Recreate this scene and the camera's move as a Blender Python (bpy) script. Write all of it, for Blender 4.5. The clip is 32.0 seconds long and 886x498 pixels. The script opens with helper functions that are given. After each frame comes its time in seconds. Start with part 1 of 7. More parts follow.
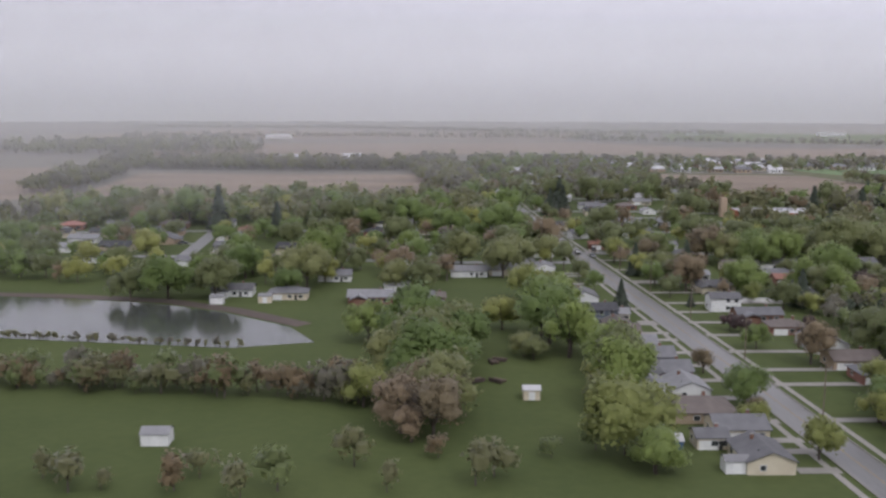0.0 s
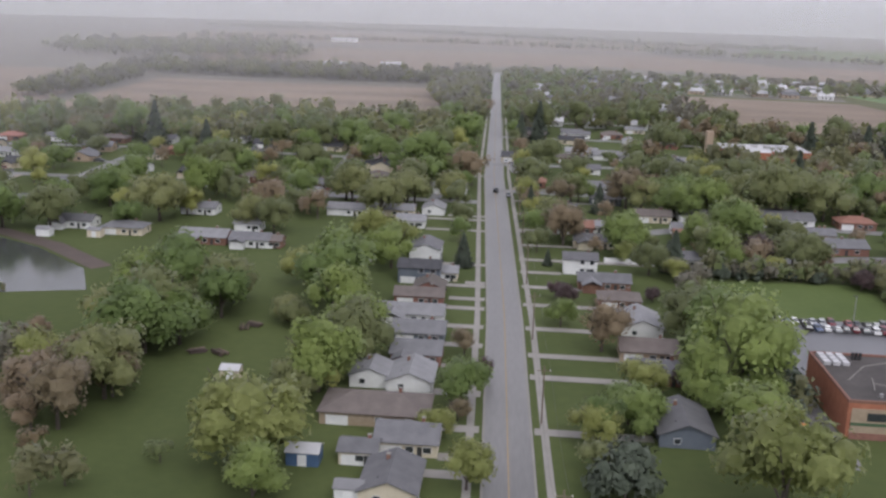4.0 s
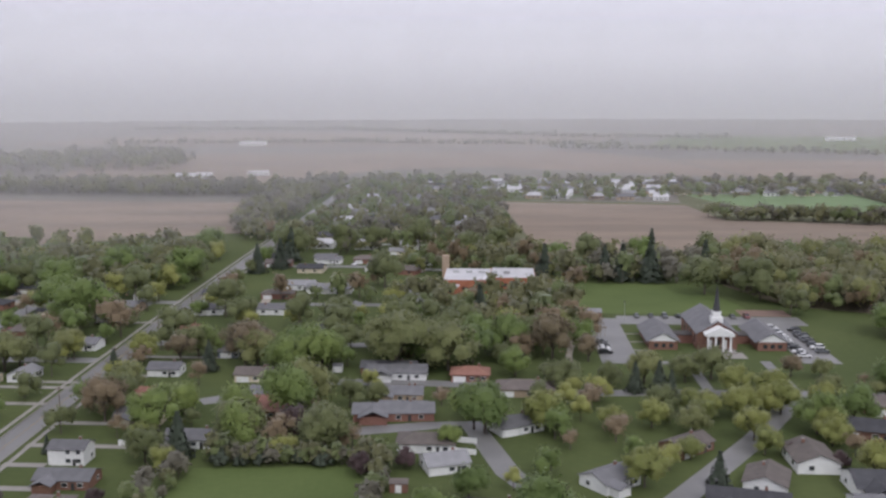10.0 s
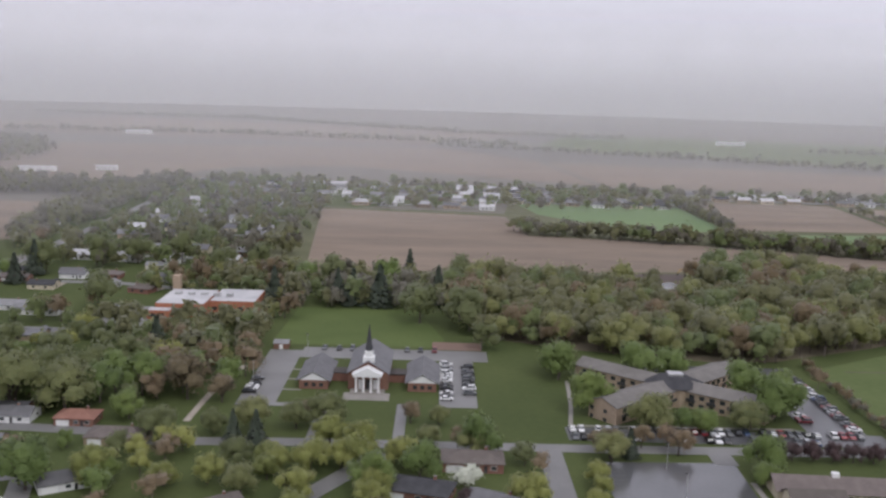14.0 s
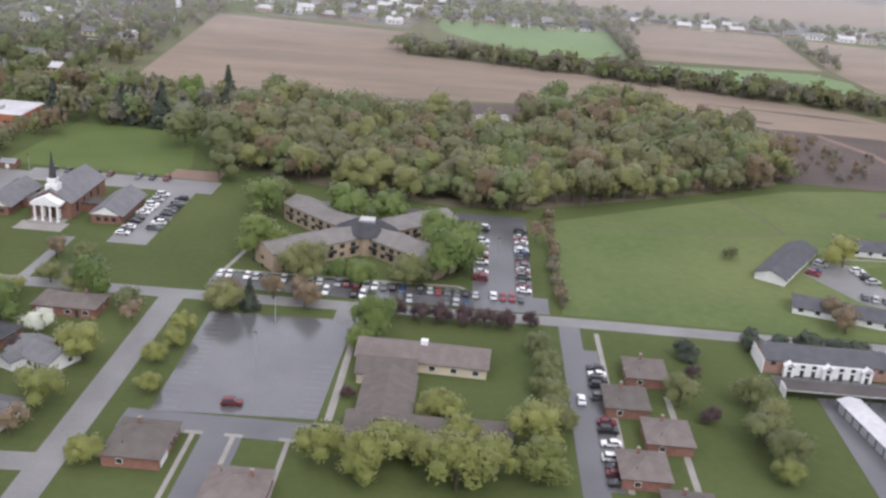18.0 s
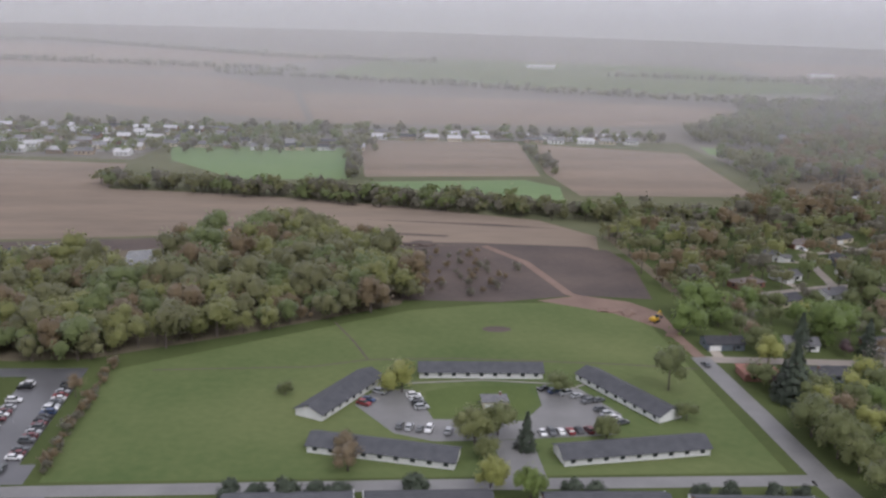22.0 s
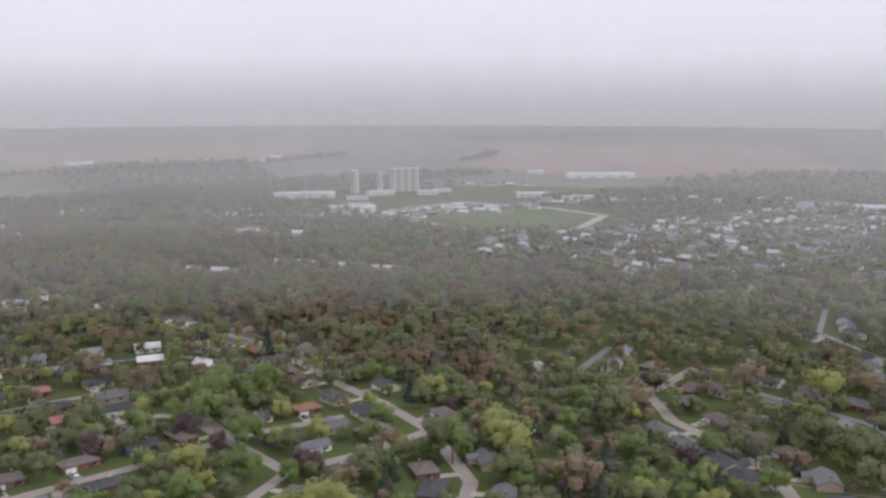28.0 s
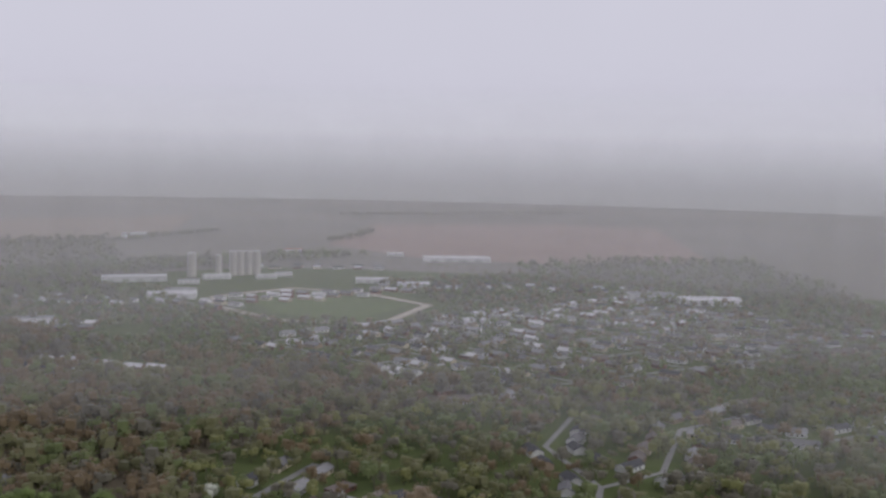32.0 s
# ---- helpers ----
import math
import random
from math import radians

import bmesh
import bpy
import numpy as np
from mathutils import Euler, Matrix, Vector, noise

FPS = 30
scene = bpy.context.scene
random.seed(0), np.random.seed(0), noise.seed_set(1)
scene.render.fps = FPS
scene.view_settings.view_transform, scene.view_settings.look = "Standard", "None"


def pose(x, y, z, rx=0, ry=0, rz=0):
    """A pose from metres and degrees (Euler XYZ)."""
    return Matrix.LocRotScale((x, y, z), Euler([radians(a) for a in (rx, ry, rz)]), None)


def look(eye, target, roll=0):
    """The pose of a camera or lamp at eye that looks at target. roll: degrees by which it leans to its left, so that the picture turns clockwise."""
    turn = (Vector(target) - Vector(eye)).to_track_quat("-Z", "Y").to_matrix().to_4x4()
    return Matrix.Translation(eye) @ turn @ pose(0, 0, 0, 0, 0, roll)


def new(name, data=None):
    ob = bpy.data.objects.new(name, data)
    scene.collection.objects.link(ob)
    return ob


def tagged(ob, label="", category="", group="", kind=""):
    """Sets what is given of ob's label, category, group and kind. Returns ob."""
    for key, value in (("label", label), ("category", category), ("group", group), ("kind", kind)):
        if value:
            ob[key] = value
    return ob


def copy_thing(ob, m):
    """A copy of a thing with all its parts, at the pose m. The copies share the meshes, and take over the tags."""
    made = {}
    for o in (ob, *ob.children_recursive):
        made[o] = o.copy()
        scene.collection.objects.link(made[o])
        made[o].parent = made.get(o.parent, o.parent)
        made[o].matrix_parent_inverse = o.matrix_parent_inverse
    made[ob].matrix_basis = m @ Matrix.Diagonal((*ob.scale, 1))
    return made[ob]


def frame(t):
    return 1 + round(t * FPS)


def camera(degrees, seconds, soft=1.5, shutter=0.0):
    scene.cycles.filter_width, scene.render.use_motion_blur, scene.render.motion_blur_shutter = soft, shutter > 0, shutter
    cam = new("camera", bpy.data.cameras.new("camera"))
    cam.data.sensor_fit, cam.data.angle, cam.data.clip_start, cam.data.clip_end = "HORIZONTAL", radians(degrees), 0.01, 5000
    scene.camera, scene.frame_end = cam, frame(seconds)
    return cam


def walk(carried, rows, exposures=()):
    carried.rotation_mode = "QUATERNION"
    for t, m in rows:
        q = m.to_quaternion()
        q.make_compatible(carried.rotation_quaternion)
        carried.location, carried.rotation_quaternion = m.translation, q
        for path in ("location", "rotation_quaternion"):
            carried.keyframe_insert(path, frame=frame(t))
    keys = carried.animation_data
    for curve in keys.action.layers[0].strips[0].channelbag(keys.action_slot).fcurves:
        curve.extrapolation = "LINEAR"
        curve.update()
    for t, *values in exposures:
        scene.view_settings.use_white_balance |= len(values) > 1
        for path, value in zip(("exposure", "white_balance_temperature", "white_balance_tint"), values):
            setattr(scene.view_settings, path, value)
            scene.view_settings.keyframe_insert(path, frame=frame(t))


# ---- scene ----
cam = camera(49.51, 32.0, soft=2.6)
PATH = [
    (0, -113.12, -45.78, 60.49, -1.27, -8.34, 0.20),
    (0.5, -102.87, -44.93, 62.41, -1.79, -8.63, 0.44),
    (1, -93.00, -43.52, 64.32, -3.10, -8.92, 0.23),
    (1.5, -83.15, -41.09, 66.32, -3.98, -9.88, 0.02),
    (2, -72.97, -38.88, 68.02, -3.74, -10.92, 0.21),
    (2.5, -63.29, -35.90, 69.36, -2.56, -11.90, 0.53),
    (4.5, -29.19, -8.07, 67.51, 7.91, -14.56, 1.62),
    (5, -19.25, -4.62, 69.05, 11.41, -15.07, 0.96),
    (5.5, -8.98, -1.65, 70.72, 14.42, -15.24, -0.16),
    (6, 0.00, 0.00, 72.13, 15.69, -14.83, -0.95),
    (6.5, 8.11, -0.25, 73.76, 14.58, -13.44, -1.02),
    (7, 18.25, 0.45, 75.65, 11.85, -10.70, -1.08),
    (7.5, 30.17, 2.63, 77.74, 8.78, -7.83, -1.70),
    (8, 41.94, 5.47, 80.00, 6.15, -7.77, -2.29),
    (8.5, 52.64, 9.02, 82.24, 4.54, -9.02, -1.72),
    (9, 62.60, 12.84, 84.21, 3.81, -9.66, -0.88),
    (9.5, 72.28, 16.25, 86.10, 3.51, -9.41, -0.43),
    (10, 83.03, 18.47, 87.90, 3.29, -8.83, -0.12),
    (10.5, 94.79, 19.87, 89.79, 2.99, -8.34, 0.02),
    (11, 107.27, 21.31, 91.93, 2.70, -8.17, 0.14),
    (11.5, 119.62, 22.85, 94.13, 2.39, -8.20, 0.24),
    (12, 131.71, 24.28, 96.28, 1.94, -8.11, 0.38),
    (12.5, 143.50, 25.27, 98.43, 1.14, -7.75, 0.58),
    (13, 156.10, 26.14, 100.71, 0.19, -7.48, 0.83),
    (13.5, 169.45, 27.88, 103.01, -0.46, -7.94, 1.15),
    (14, 183.92, 30.83, 105.20, -0.34, -9.53, 1.77),
    (14.5, 198.15, 34.18, 107.05, 0.28, -11.73, 2.16),
    (16.5, 257.29, 47.50, 112.58, 1.81, -17.91, 3.69),
    (17, 271.70, 49.89, 113.53, 1.70, -19.12, 3.95),
    (17.5, 285.88, 52.81, 114.68, 1.51, -20.36, 4.23),
    (18, 300.29, 55.40, 116.12, 1.29, -21.04, 4.39),
    (18.5, 314.73, 57.34, 117.88, 1.03, -20.94, 4.30),
    (19, 328.93, 59.15, 119.67, 0.59, -20.25, 3.84),
    (19.5, 343.19, 61.32, 121.19, 0.03, -19.17, 3.05),
    (20, 357.45, 64.26, 122.49, -0.54, -17.84, 2.64),
    (20.5, 371.44, 66.46, 123.89, -1.15, -16.43, 2.43),
    (21, 385.85, 67.06, 125.50, -2.01, -15.16, 2.17),
    (21.5, 400.23, 67.20, 127.18, -3.49, -14.43, 1.98),
    (22, 414.83, 67.73, 128.67, -5.58, -14.34, 1.76),
    (22.5, 430.34, 69.10, 129.88, -7.85, -14.85, 1.68),
    (23, 445.82, 71.66, 131.18, -10.03, -15.77, 1.76),
    (23.5, 461.04, 71.82, 133.09, -12.17, -16.53, 1.94),
    (24, 474.22, 68.87, 135.72, -14.89, -16.99, 2.33),
    (24.5, 486.65, 62.74, 138.77, -18.11, -16.91, 2.69),
    (25, 500.35, 55.53, 141.79, -22.53, -16.08, 2.70),
    (25.5, 514.04, 49.55, 144.38, -27.27, -14.72, 2.84),
    (26, 528.50, 45.06, 146.88, -31.89, -12.53, 2.71),
    (26.5, 544.98, 40.42, 149.73, -35.76, -11.12, 1.44),
    (28.5, 604.42, 1.47, 163.12, -43.65, -9.08, 0.02),
    (29, 620.62, -6.17, 165.96, -44.77, -8.82, 0.15),
    (29.5, 635.97, -13.85, 168.57, -45.28, -8.62, 0.23),
    (30, 650.39, -22.49, 171.11, -45.47, -8.20, 0.42),
    (30.5, 664.18, -32.24, 173.76, -45.72, -7.66, 0.54),
    (31, 677.89, -43.00, 176.56, -45.97, -6.99, 0.64),
    (31.5, 691.43, -54.41, 179.43, -46.17, -6.14, 0.91),
    (32, 704.91, -66.36, 182.28, -46.48, -5.30, 1.15),
]
walk(cam, [(t, pose(x, y, z, 90 + pitch, 0, yaw) @ pose(0, 0, 0, 0, 0, roll)) for t, x, y, z, yaw, pitch, roll in PATH], [(0, 0.48, 6250, 11), (2.5, 0.5, 6250, 11), (4.5, 0.66, 6250, 11), (6, 0.62, 6250, 11), (7, 0.7, 6250, 11), (8, 0.5, 6250, 11), (9, 0.45, 6250, 11), (11, 0.62, 6250, 11), (12, 0.5, 6300, 11), (13, 0.42, 6300, 11), (14.5, 0.5, 6300, 11), (16.5, 1.0, 6300, 11), (19, 1.04, 6300, 11), (21, 0.78, 6300, 11), (23, 0.38, 6200, 11), (24.5, 0.42, 6150, 11), (25.3, 0.56, 6250, 11), (26, 0.88, 6250, 11), (26.5, 0.78, 6300, 11), (28.5, 0.53, 6300, 11), (30, 0.2, 6300, 11), (32, 0.12, 6300, 11)])

# ---- overcast sky in drizzle ----
world = bpy.data.worlds.new("overcast_sky")
scene.world = world
world.use_nodes = True
wn, wl = world.node_tree.nodes, world.node_tree.links
wn.clear()
sky = wn.new("ShaderNodeTexSky")
sky.sky_type, sky.sun_disc = "NISHITA", False
sky.sun_elevation, sky.sun_rotation = radians(52), radians(200)
sky.air_density, sky.dust_density, sky.ozone_density = 1.0, 9.0, 1.0
grey = wn.new("ShaderNodeHueSaturation")
grey.inputs["Saturation"].default_value = 0.10
coord = wn.new("ShaderNodeTexCoord")
cloud = wn.new("ShaderNodeTexNoise")
cloud.inputs["Scale"].default_value, cloud.inputs["Detail"].default_value = 2.2, 4.0
ramp = wn.new("ShaderNodeMapRange")
ramp.inputs["From Min"].default_value, ramp.inputs["From Max"].default_value = 0.3, 0.7
ramp.inputs["To Min"].default_value, ramp.inputs["To Max"].default_value = 0.97, 1.03
cover = wn.new("ShaderNodeMixRGB")
cover.inputs["Fac"].default_value = 0.88
cover.inputs["Color2"].default_value = (6.15, 6.0, 6.75, 1)  # the closed cloud deck
mul = wn.new("ShaderNodeMixRGB")
mul.blend_type = "MULTIPLY"
mul.inputs["Fac"].default_value = 1.0
back = wn.new("ShaderNodeBackground")
back.inputs["Strength"].default_value = 0.10
wout = wn.new("ShaderNodeOutputWorld")
wl.new(sky.outputs[0], grey.inputs["Color"])
wl.new(grey.outputs[0], cover.inputs["Color1"])
wl.new(coord.outputs["Generated"], cloud.inputs["Vector"])
wl.new(cloud.outputs["Fac"], ramp.inputs["Value"])
wl.new(cover.outputs[0], mul.inputs["Color1"])
wl.new(ramp.outputs[0], mul.inputs["Color2"])
wl.new(mul.outputs[0], back.inputs["Color"])
wl.new(back.outputs[0], wout.inputs["Surface"])
sun = new("sun", bpy.data.lights.new("sun", "SUN"))
sun.data.energy, sun.data.angle, sun.data.color = 0.7, radians(25), (1.0, 0.97, 0.93)
sun.matrix_world = look((0, 0, 300), (-110, 160, 80))


# ---- materials ----
def mat(name, c1, c2, scale=0.5, rough=0.85, bump=0.3, rand=0.0, metal=0.0, fine=8.0, spec=0.5, sheen=0.0, stretch=None, island=0.0, through_light=0.0):
    """A surface that varies between two colours at two scales, with a fine relief; rand: how far it differs from object to object."""
    m = bpy.data.materials.new(name)
    m.use_nodes = True
    n, l = m.node_tree.nodes, m.node_tree.links
    b = n["Principled BSDF"]
    b.inputs["Roughness"].default_value, b.inputs["Metallic"].default_value = rough, metal
    b.inputs["Specular IOR Level"].default_value = spec
    b.inputs["Sheen Weight"].default_value = sheen
    b.inputs["Sheen Roughness"].default_value = 0.6
    tc = n.new("ShaderNodeTexCoord")
    src = tc.outputs["Object"]
    if stretch:
        mp = n.new("ShaderNodeMapping")
        mp.inputs["Scale"].default_value = stretch
        l.new(src, mp.inputs["Vector"])
        src = mp.outputs[0]
    big, small = n.new("ShaderNodeTexNoise"), n.new("ShaderNodeTexNoise")
    big.inputs["Scale"].default_value, small.inputs["Scale"].default_value = scale, scale * fine
    big.inputs["Detail"].default_value, small.inputs["Detail"].default_value = 5.0, 3.0
    l.new(src, big.inputs["Vector"])
    l.new(src, small.inputs["Vector"])
    mixf = n.new("ShaderNodeMath")
    mixf.operation = "MULTIPLY_ADD"
    mixf.inputs[1].default_value = 0.4
    l.new(small.outputs["Fac"], mixf.inputs[0])
    l.new(big.outputs["Fac"], mixf.inputs[2])
    mr = n.new("ShaderNodeMapRange")
    mr.inputs["From Min"].default_value, mr.inputs["From Max"].default_value = 0.45, 0.95
    l.new(mixf.outputs[0], mr.inputs["Value"])
    mix = n.new("ShaderNodeMixRGB")
    mix.inputs["Color1"].default_value, mix.inputs["Color2"].default_value = (*c1, 1), (*c2, 1)
    l.new(mr.outputs[0], mix.inputs["Fac"])
    col = mix.outputs[0]
    if rand or island:
        pick = n.new("ShaderNodeObjectInfo") if rand else n.new("ShaderNodeNewGeometry")
        out = pick.outputs["Random"] if rand else pick.outputs["Random Per Island"]
        hsv = n.new("ShaderNodeHueSaturation")
        v = n.new("ShaderNodeMapRange")
        v.inputs["To Min"].default_value, v.inputs["To Max"].default_value = 1 - (rand or island), 1 + (rand or island)
        h = n.new("ShaderNodeMapRange")
        h.inputs["To Min"].default_value, h.inputs["To Max"].default_value = 0.5 + 0.06 * (rand or island), 0.5 - 0.06 * (rand or island)
        l.new(out, v.inputs["Value"])
        l.new(out, h.inputs["Value"])
        l.new(v.outputs[0], hsv.inputs["Value"])
        l.new(h.outputs[0], hsv.inputs["Hue"])
        l.new(col, hsv.inputs["Color"])
        col = hsv.outputs[0]
    l.new(col, b.inputs["Base Color"])
    if bump:
        bp = n.new("ShaderNodeBump")
        bp.inputs["Strength"].default_value, bp.inputs["Distance"].default_value = bump, 0.1
        l.new(small.outputs["Fac"], bp.inputs["Height"])
        l.new(bp.outputs[0], b.inputs["Normal"])
    if through_light:
        tb, mx = n.new("ShaderNodeBsdfTranslucent"), n.new("ShaderNodeMixShader")
        mx.inputs["Fac"].default_value = through_light
        l.new(col, tb.inputs["Color"])
        l.new(b.outputs[0], mx.inputs[1])
        l.new(tb.outputs[0], mx.inputs[2])
        l.new(mx.outputs[0], n["Material Output"].inputs["Surface"])
    return m


M = {
    "grass": mat("mown_grass", (0.056, 0.075, 0.025), (0.088, 0.107, 0.037), 0.02, 0.95, 0.5, fine=22, spec=0.2),
    "turf": mat("bright_turf", (0.075, 0.104, 0.032), (0.107, 0.139, 0.046), 0.03, 0.95, 0.5, fine=20, spec=0.2),
    "meadow": mat("rough_meadow", (0.078, 0.112, 0.038), (0.138, 0.160, 0.064), 0.018, 0.95, 0.5, fine=18, spec=0.2),
    # field sheen lightens flat views across the land, standing in for haze
    "farmland": mat("farmland", (0.108, 0.098, 0.076), (0.162, 0.142, 0.114), 0.0022, 0.95, 0.2, fine=7, spec=0.2, sheen=0.1),
    "stubble": mat("corn_stubble", (0.135, 0.098, 0.068), (0.235, 0.176, 0.124), 0.016, 0.95, 0.3, fine=9, spec=0.2, sheen=0.12, stretch=(0.35, 1.6, 1)),
    "verge": mat("rough_field_verge", (0.105, 0.112, 0.062), (0.145, 0.145, 0.085), 0.03, 0.95, 0.4, fine=14, spec=0.2),
    "wheat": mat("young_wheat", (0.10, 0.17, 0.06), (0.15, 0.22, 0.08), 0.01, 0.95, 0.3, fine=12, spec=0.2, sheen=0.1),
    "dark_soil": mat("dark_wet_soil", (0.055, 0.042, 0.038), (0.11, 0.08, 0.065), 0.03, 0.8, 0.6, fine=12),
    "far_plough": mat("pale_ploughed_land", (0.200, 0.137, 0.112), (0.250, 0.177, 0.147), 0.004, 0.95, 0.3, fine=14, spec=0.2, sheen=0.1),
    "litter": mat("leaf_litter", (0.113, 0.098, 0.069), (0.179, 0.150, 0.107), 0.05, 0.95, 0.5, fine=14, spec=0.2),
    "green_band": mat("green_painted_band", (0.05, 0.10, 0.05), (0.07, 0.13, 0.065), 1.0, 0.7, 0.1),
    "orange_roof": mat("orange_shingles", (0.42, 0.17, 0.05), (0.52, 0.23, 0.08), 0.6, 0.8, 0.3),
    "red_soil": mat("red_clay_soil", (0.160, 0.105, 0.082), (0.225, 0.153, 0.119), 0.06, 0.85, 0.6, fine=10),
    "asphalt": mat("wet_asphalt", (0.075, 0.075, 0.08), (0.12, 0.12, 0.125), 0.06, 0.30, 0.15, fine=30, spec=0.6),
    "concrete_road": mat("wet_concrete_road", (0.115, 0.112, 0.108), (0.194, 0.187, 0.180), 0.08, 0.38, 0.15, fine=25, spec=0.5, stretch=(0.880, 0.132, 0.880)),
    "street": mat("worn_street", (0.145, 0.142, 0.14), (0.215, 0.21, 0.205), 0.07, 0.5, 0.2, fine=18),
    "pale_street": mat("pale_concrete_street", (0.22, 0.19, 0.165), (0.30, 0.262, 0.23), 0.1, 0.7, 0.2, fine=20),
    "concrete": mat("pale_concrete", (0.215, 0.200, 0.180), (0.290, 0.272, 0.248), 0.2, 0.7, 0.2, fine=15),
    "gravel": mat("pale_gravel", (0.30, 0.26, 0.215), (0.40, 0.355, 0.30), 0.15, 0.9, 0.5, fine=30),
    "water": mat("pond_water", (0.055, 0.06, 0.055), (0.075, 0.08, 0.075), 0.05, 0.12, 0.12, fine=40, spec=0.8),
    "yellow_paint": mat("yellow_machine_paint", (0.55, 0.33, 0.03), (0.65, 0.42, 0.05), 1.0, 0.5, 0.1),
    "pool_blue": mat("pool_water", (0.04, 0.20, 0.40), (0.06, 0.26, 0.48), 1.0, 0.1, 0.05),
    "line": mat("road_paint", (0.260, 0.190, 0.100), (0.340, 0.250, 0.140), 0.5, 0.7, 0.1),
    "white_line": mat("white_stall_paint", (0.154, 0.154, 0.154), (0.231, 0.231, 0.231), 0.5, 0.7, 0.1),
    "white": mat("white_siding", (0.62, 0.62, 0.62), (0.76, 0.76, 0.75), 0.4, 0.6, 0.1, rand=0.06),
    "cream": mat("cream_siding", (0.50, 0.44, 0.33), (0.60, 0.54, 0.42), 0.4, 0.7, 0.1, rand=0.1),
    "tan": mat("tan_brick", (0.33, 0.25, 0.18), (0.43, 0.34, 0.25), 1.2, 0.85, 0.3, rand=0.1),
    "brick": mat("red_brick", (0.175, 0.088, 0.066), (0.250, 0.130, 0.096), 1.2, 0.85, 0.3, rand=0.12),
    "faded_brick": mat("faded_red_brick", (0.235, 0.142, 0.11), (0.32, 0.2, 0.158), 1.2, 0.85, 0.3),
    "orange_brick": mat("orange_red_brick", (0.31, 0.115, 0.065), (0.41, 0.17, 0.10), 0.8, 0.85, 0.3),
    "bluegrey": mat("blue_grey_siding", (0.10, 0.12, 0.15), (0.15, 0.17, 0.20), 0.4, 0.7, 0.1, rand=0.1),
    "blue_siding": mat("blue_painted_siding", (0.055, 0.10, 0.19), (0.075, 0.13, 0.235), 0.6, 0.6, 0.1),
    "roof_grey": mat("grey_shingles", (0.104, 0.104, 0.110), (0.158, 0.155, 0.162), 0.35, 0.75, 0.35, rand=0.22, fine=9),
    "roof_pale": mat("pale_grey_shingles", (0.180, 0.178, 0.184), (0.252, 0.250, 0.257), 0.35, 0.7, 0.35, rand=0.15, fine=9),
    "roof_brown": mat("brown_shingles", (0.098, 0.082, 0.074), (0.150, 0.127, 0.114), 0.35, 0.8, 0.35, rand=0.2, fine=9),
    "roof_dark": mat("charcoal_shingles", (0.045, 0.045, 0.05), (0.08, 0.08, 0.086), 0.35, 0.85, 0.35, spec=0.25, rand=0.2, fine=9),
    "roof_weathered": mat("weathered_shingles", (0.135, 0.125, 0.115), (0.195, 0.182, 0.17), 0.35, 0.8, 0.35, fine=9),
    "roof_slate": mat("slate_grey_shingles", (0.054, 0.056, 0.064), (0.084, 0.086, 0.094), 0.35, 0.7, 0.35, spec=0.4, rand=0.15, fine=9),
    "roof_red": mat("rusty_red_shingles", (0.22, 0.10, 0.075), (0.30, 0.15, 0.115), 0.35, 0.8, 0.35, rand=0.15, fine=9),
    "flat_roof": mat("dark_roof_membrane", (0.055, 0.05, 0.048), (0.10, 0.09, 0.085), 0.12, 0.85, 0.3, fine=10, spec=0.25),
    "white_roof": mat("white_roof_membrane", (0.380, 0.380, 0.390), (0.580, 0.570, 0.580), 0.08, 0.5, 0.1),
    "blue_roof": mat("sky_blue_metal_roof", (0.05, 0.25, 0.55), (0.07, 0.31, 0.64), 0.3, 0.4, 0.1),
    "glass": mat("window_glass", (0.03, 0.035, 0.04), (0.05, 0.055, 0.06), 1.0, 0.08, 0.0, spec=0.8),
    "trim": mat("white_trim", (0.68, 0.68, 0.68), (0.8, 0.8, 0.79), 1.0, 0.5, 0.05),
    "dark": mat("dark_metal", (0.03, 0.03, 0.032), (0.05, 0.05, 0.052), 2.0, 0.5, 0.1),
    "rubber": mat("tyre_rubber", (0.015, 0.015, 0.015), (0.03, 0.03, 0.03), 3.0, 0.8, 0.1),
    "steel": mat("galvanised_steel", (0.42, 0.42, 0.42), (0.55, 0.55, 0.55), 0.6, 0.45, 0.1, metal=0.5),
    "silo": mat("grey_silo_concrete", (0.40, 0.37, 0.33), (0.52, 0.49, 0.45), 0.12, 0.85, 0.15, stretch=(1, 1, 0.2)),
    "wood": mat("weathered_wood", (0.13, 0.10, 0.075), (0.20, 0.16, 0.12), 1.5, 0.85, 0.3),
    "bark": mat("bark", (0.07, 0.055, 0.045), (0.12, 0.10, 0.085), 2.0, 0.9, 0.6),
    # leaf sheen adds a whitish lift that imitates haze
    "leaf_green": mat("fresh_green_leaves", (0.152, 0.210, 0.055), (0.247, 0.320, 0.089), 0.35, 0.6, 0.0, rand=0.2, spec=0.35, sheen=0.22, through_light=0.5),
    "leaf_olive": mat("olive_leaves", (0.173, 0.194, 0.074), (0.263, 0.281, 0.110), 0.35, 0.6, 0.0, rand=0.2, spec=0.35, sheen=0.22, through_light=0.5),
    "leaf_yellow": mat("yellow_green_leaves", (0.233, 0.260, 0.068), (0.341, 0.359, 0.116), 0.35, 0.6, 0.0, rand=0.16, spec=0.35, sheen=0.22, through_light=0.5),
    "leaf_rust": mat("rusty_buds", (0.195, 0.150, 0.085), (0.275, 0.212, 0.125), 0.35, 0.6, 0.0, rand=0.18, spec=0.35, sheen=0.22, through_light=0.45),
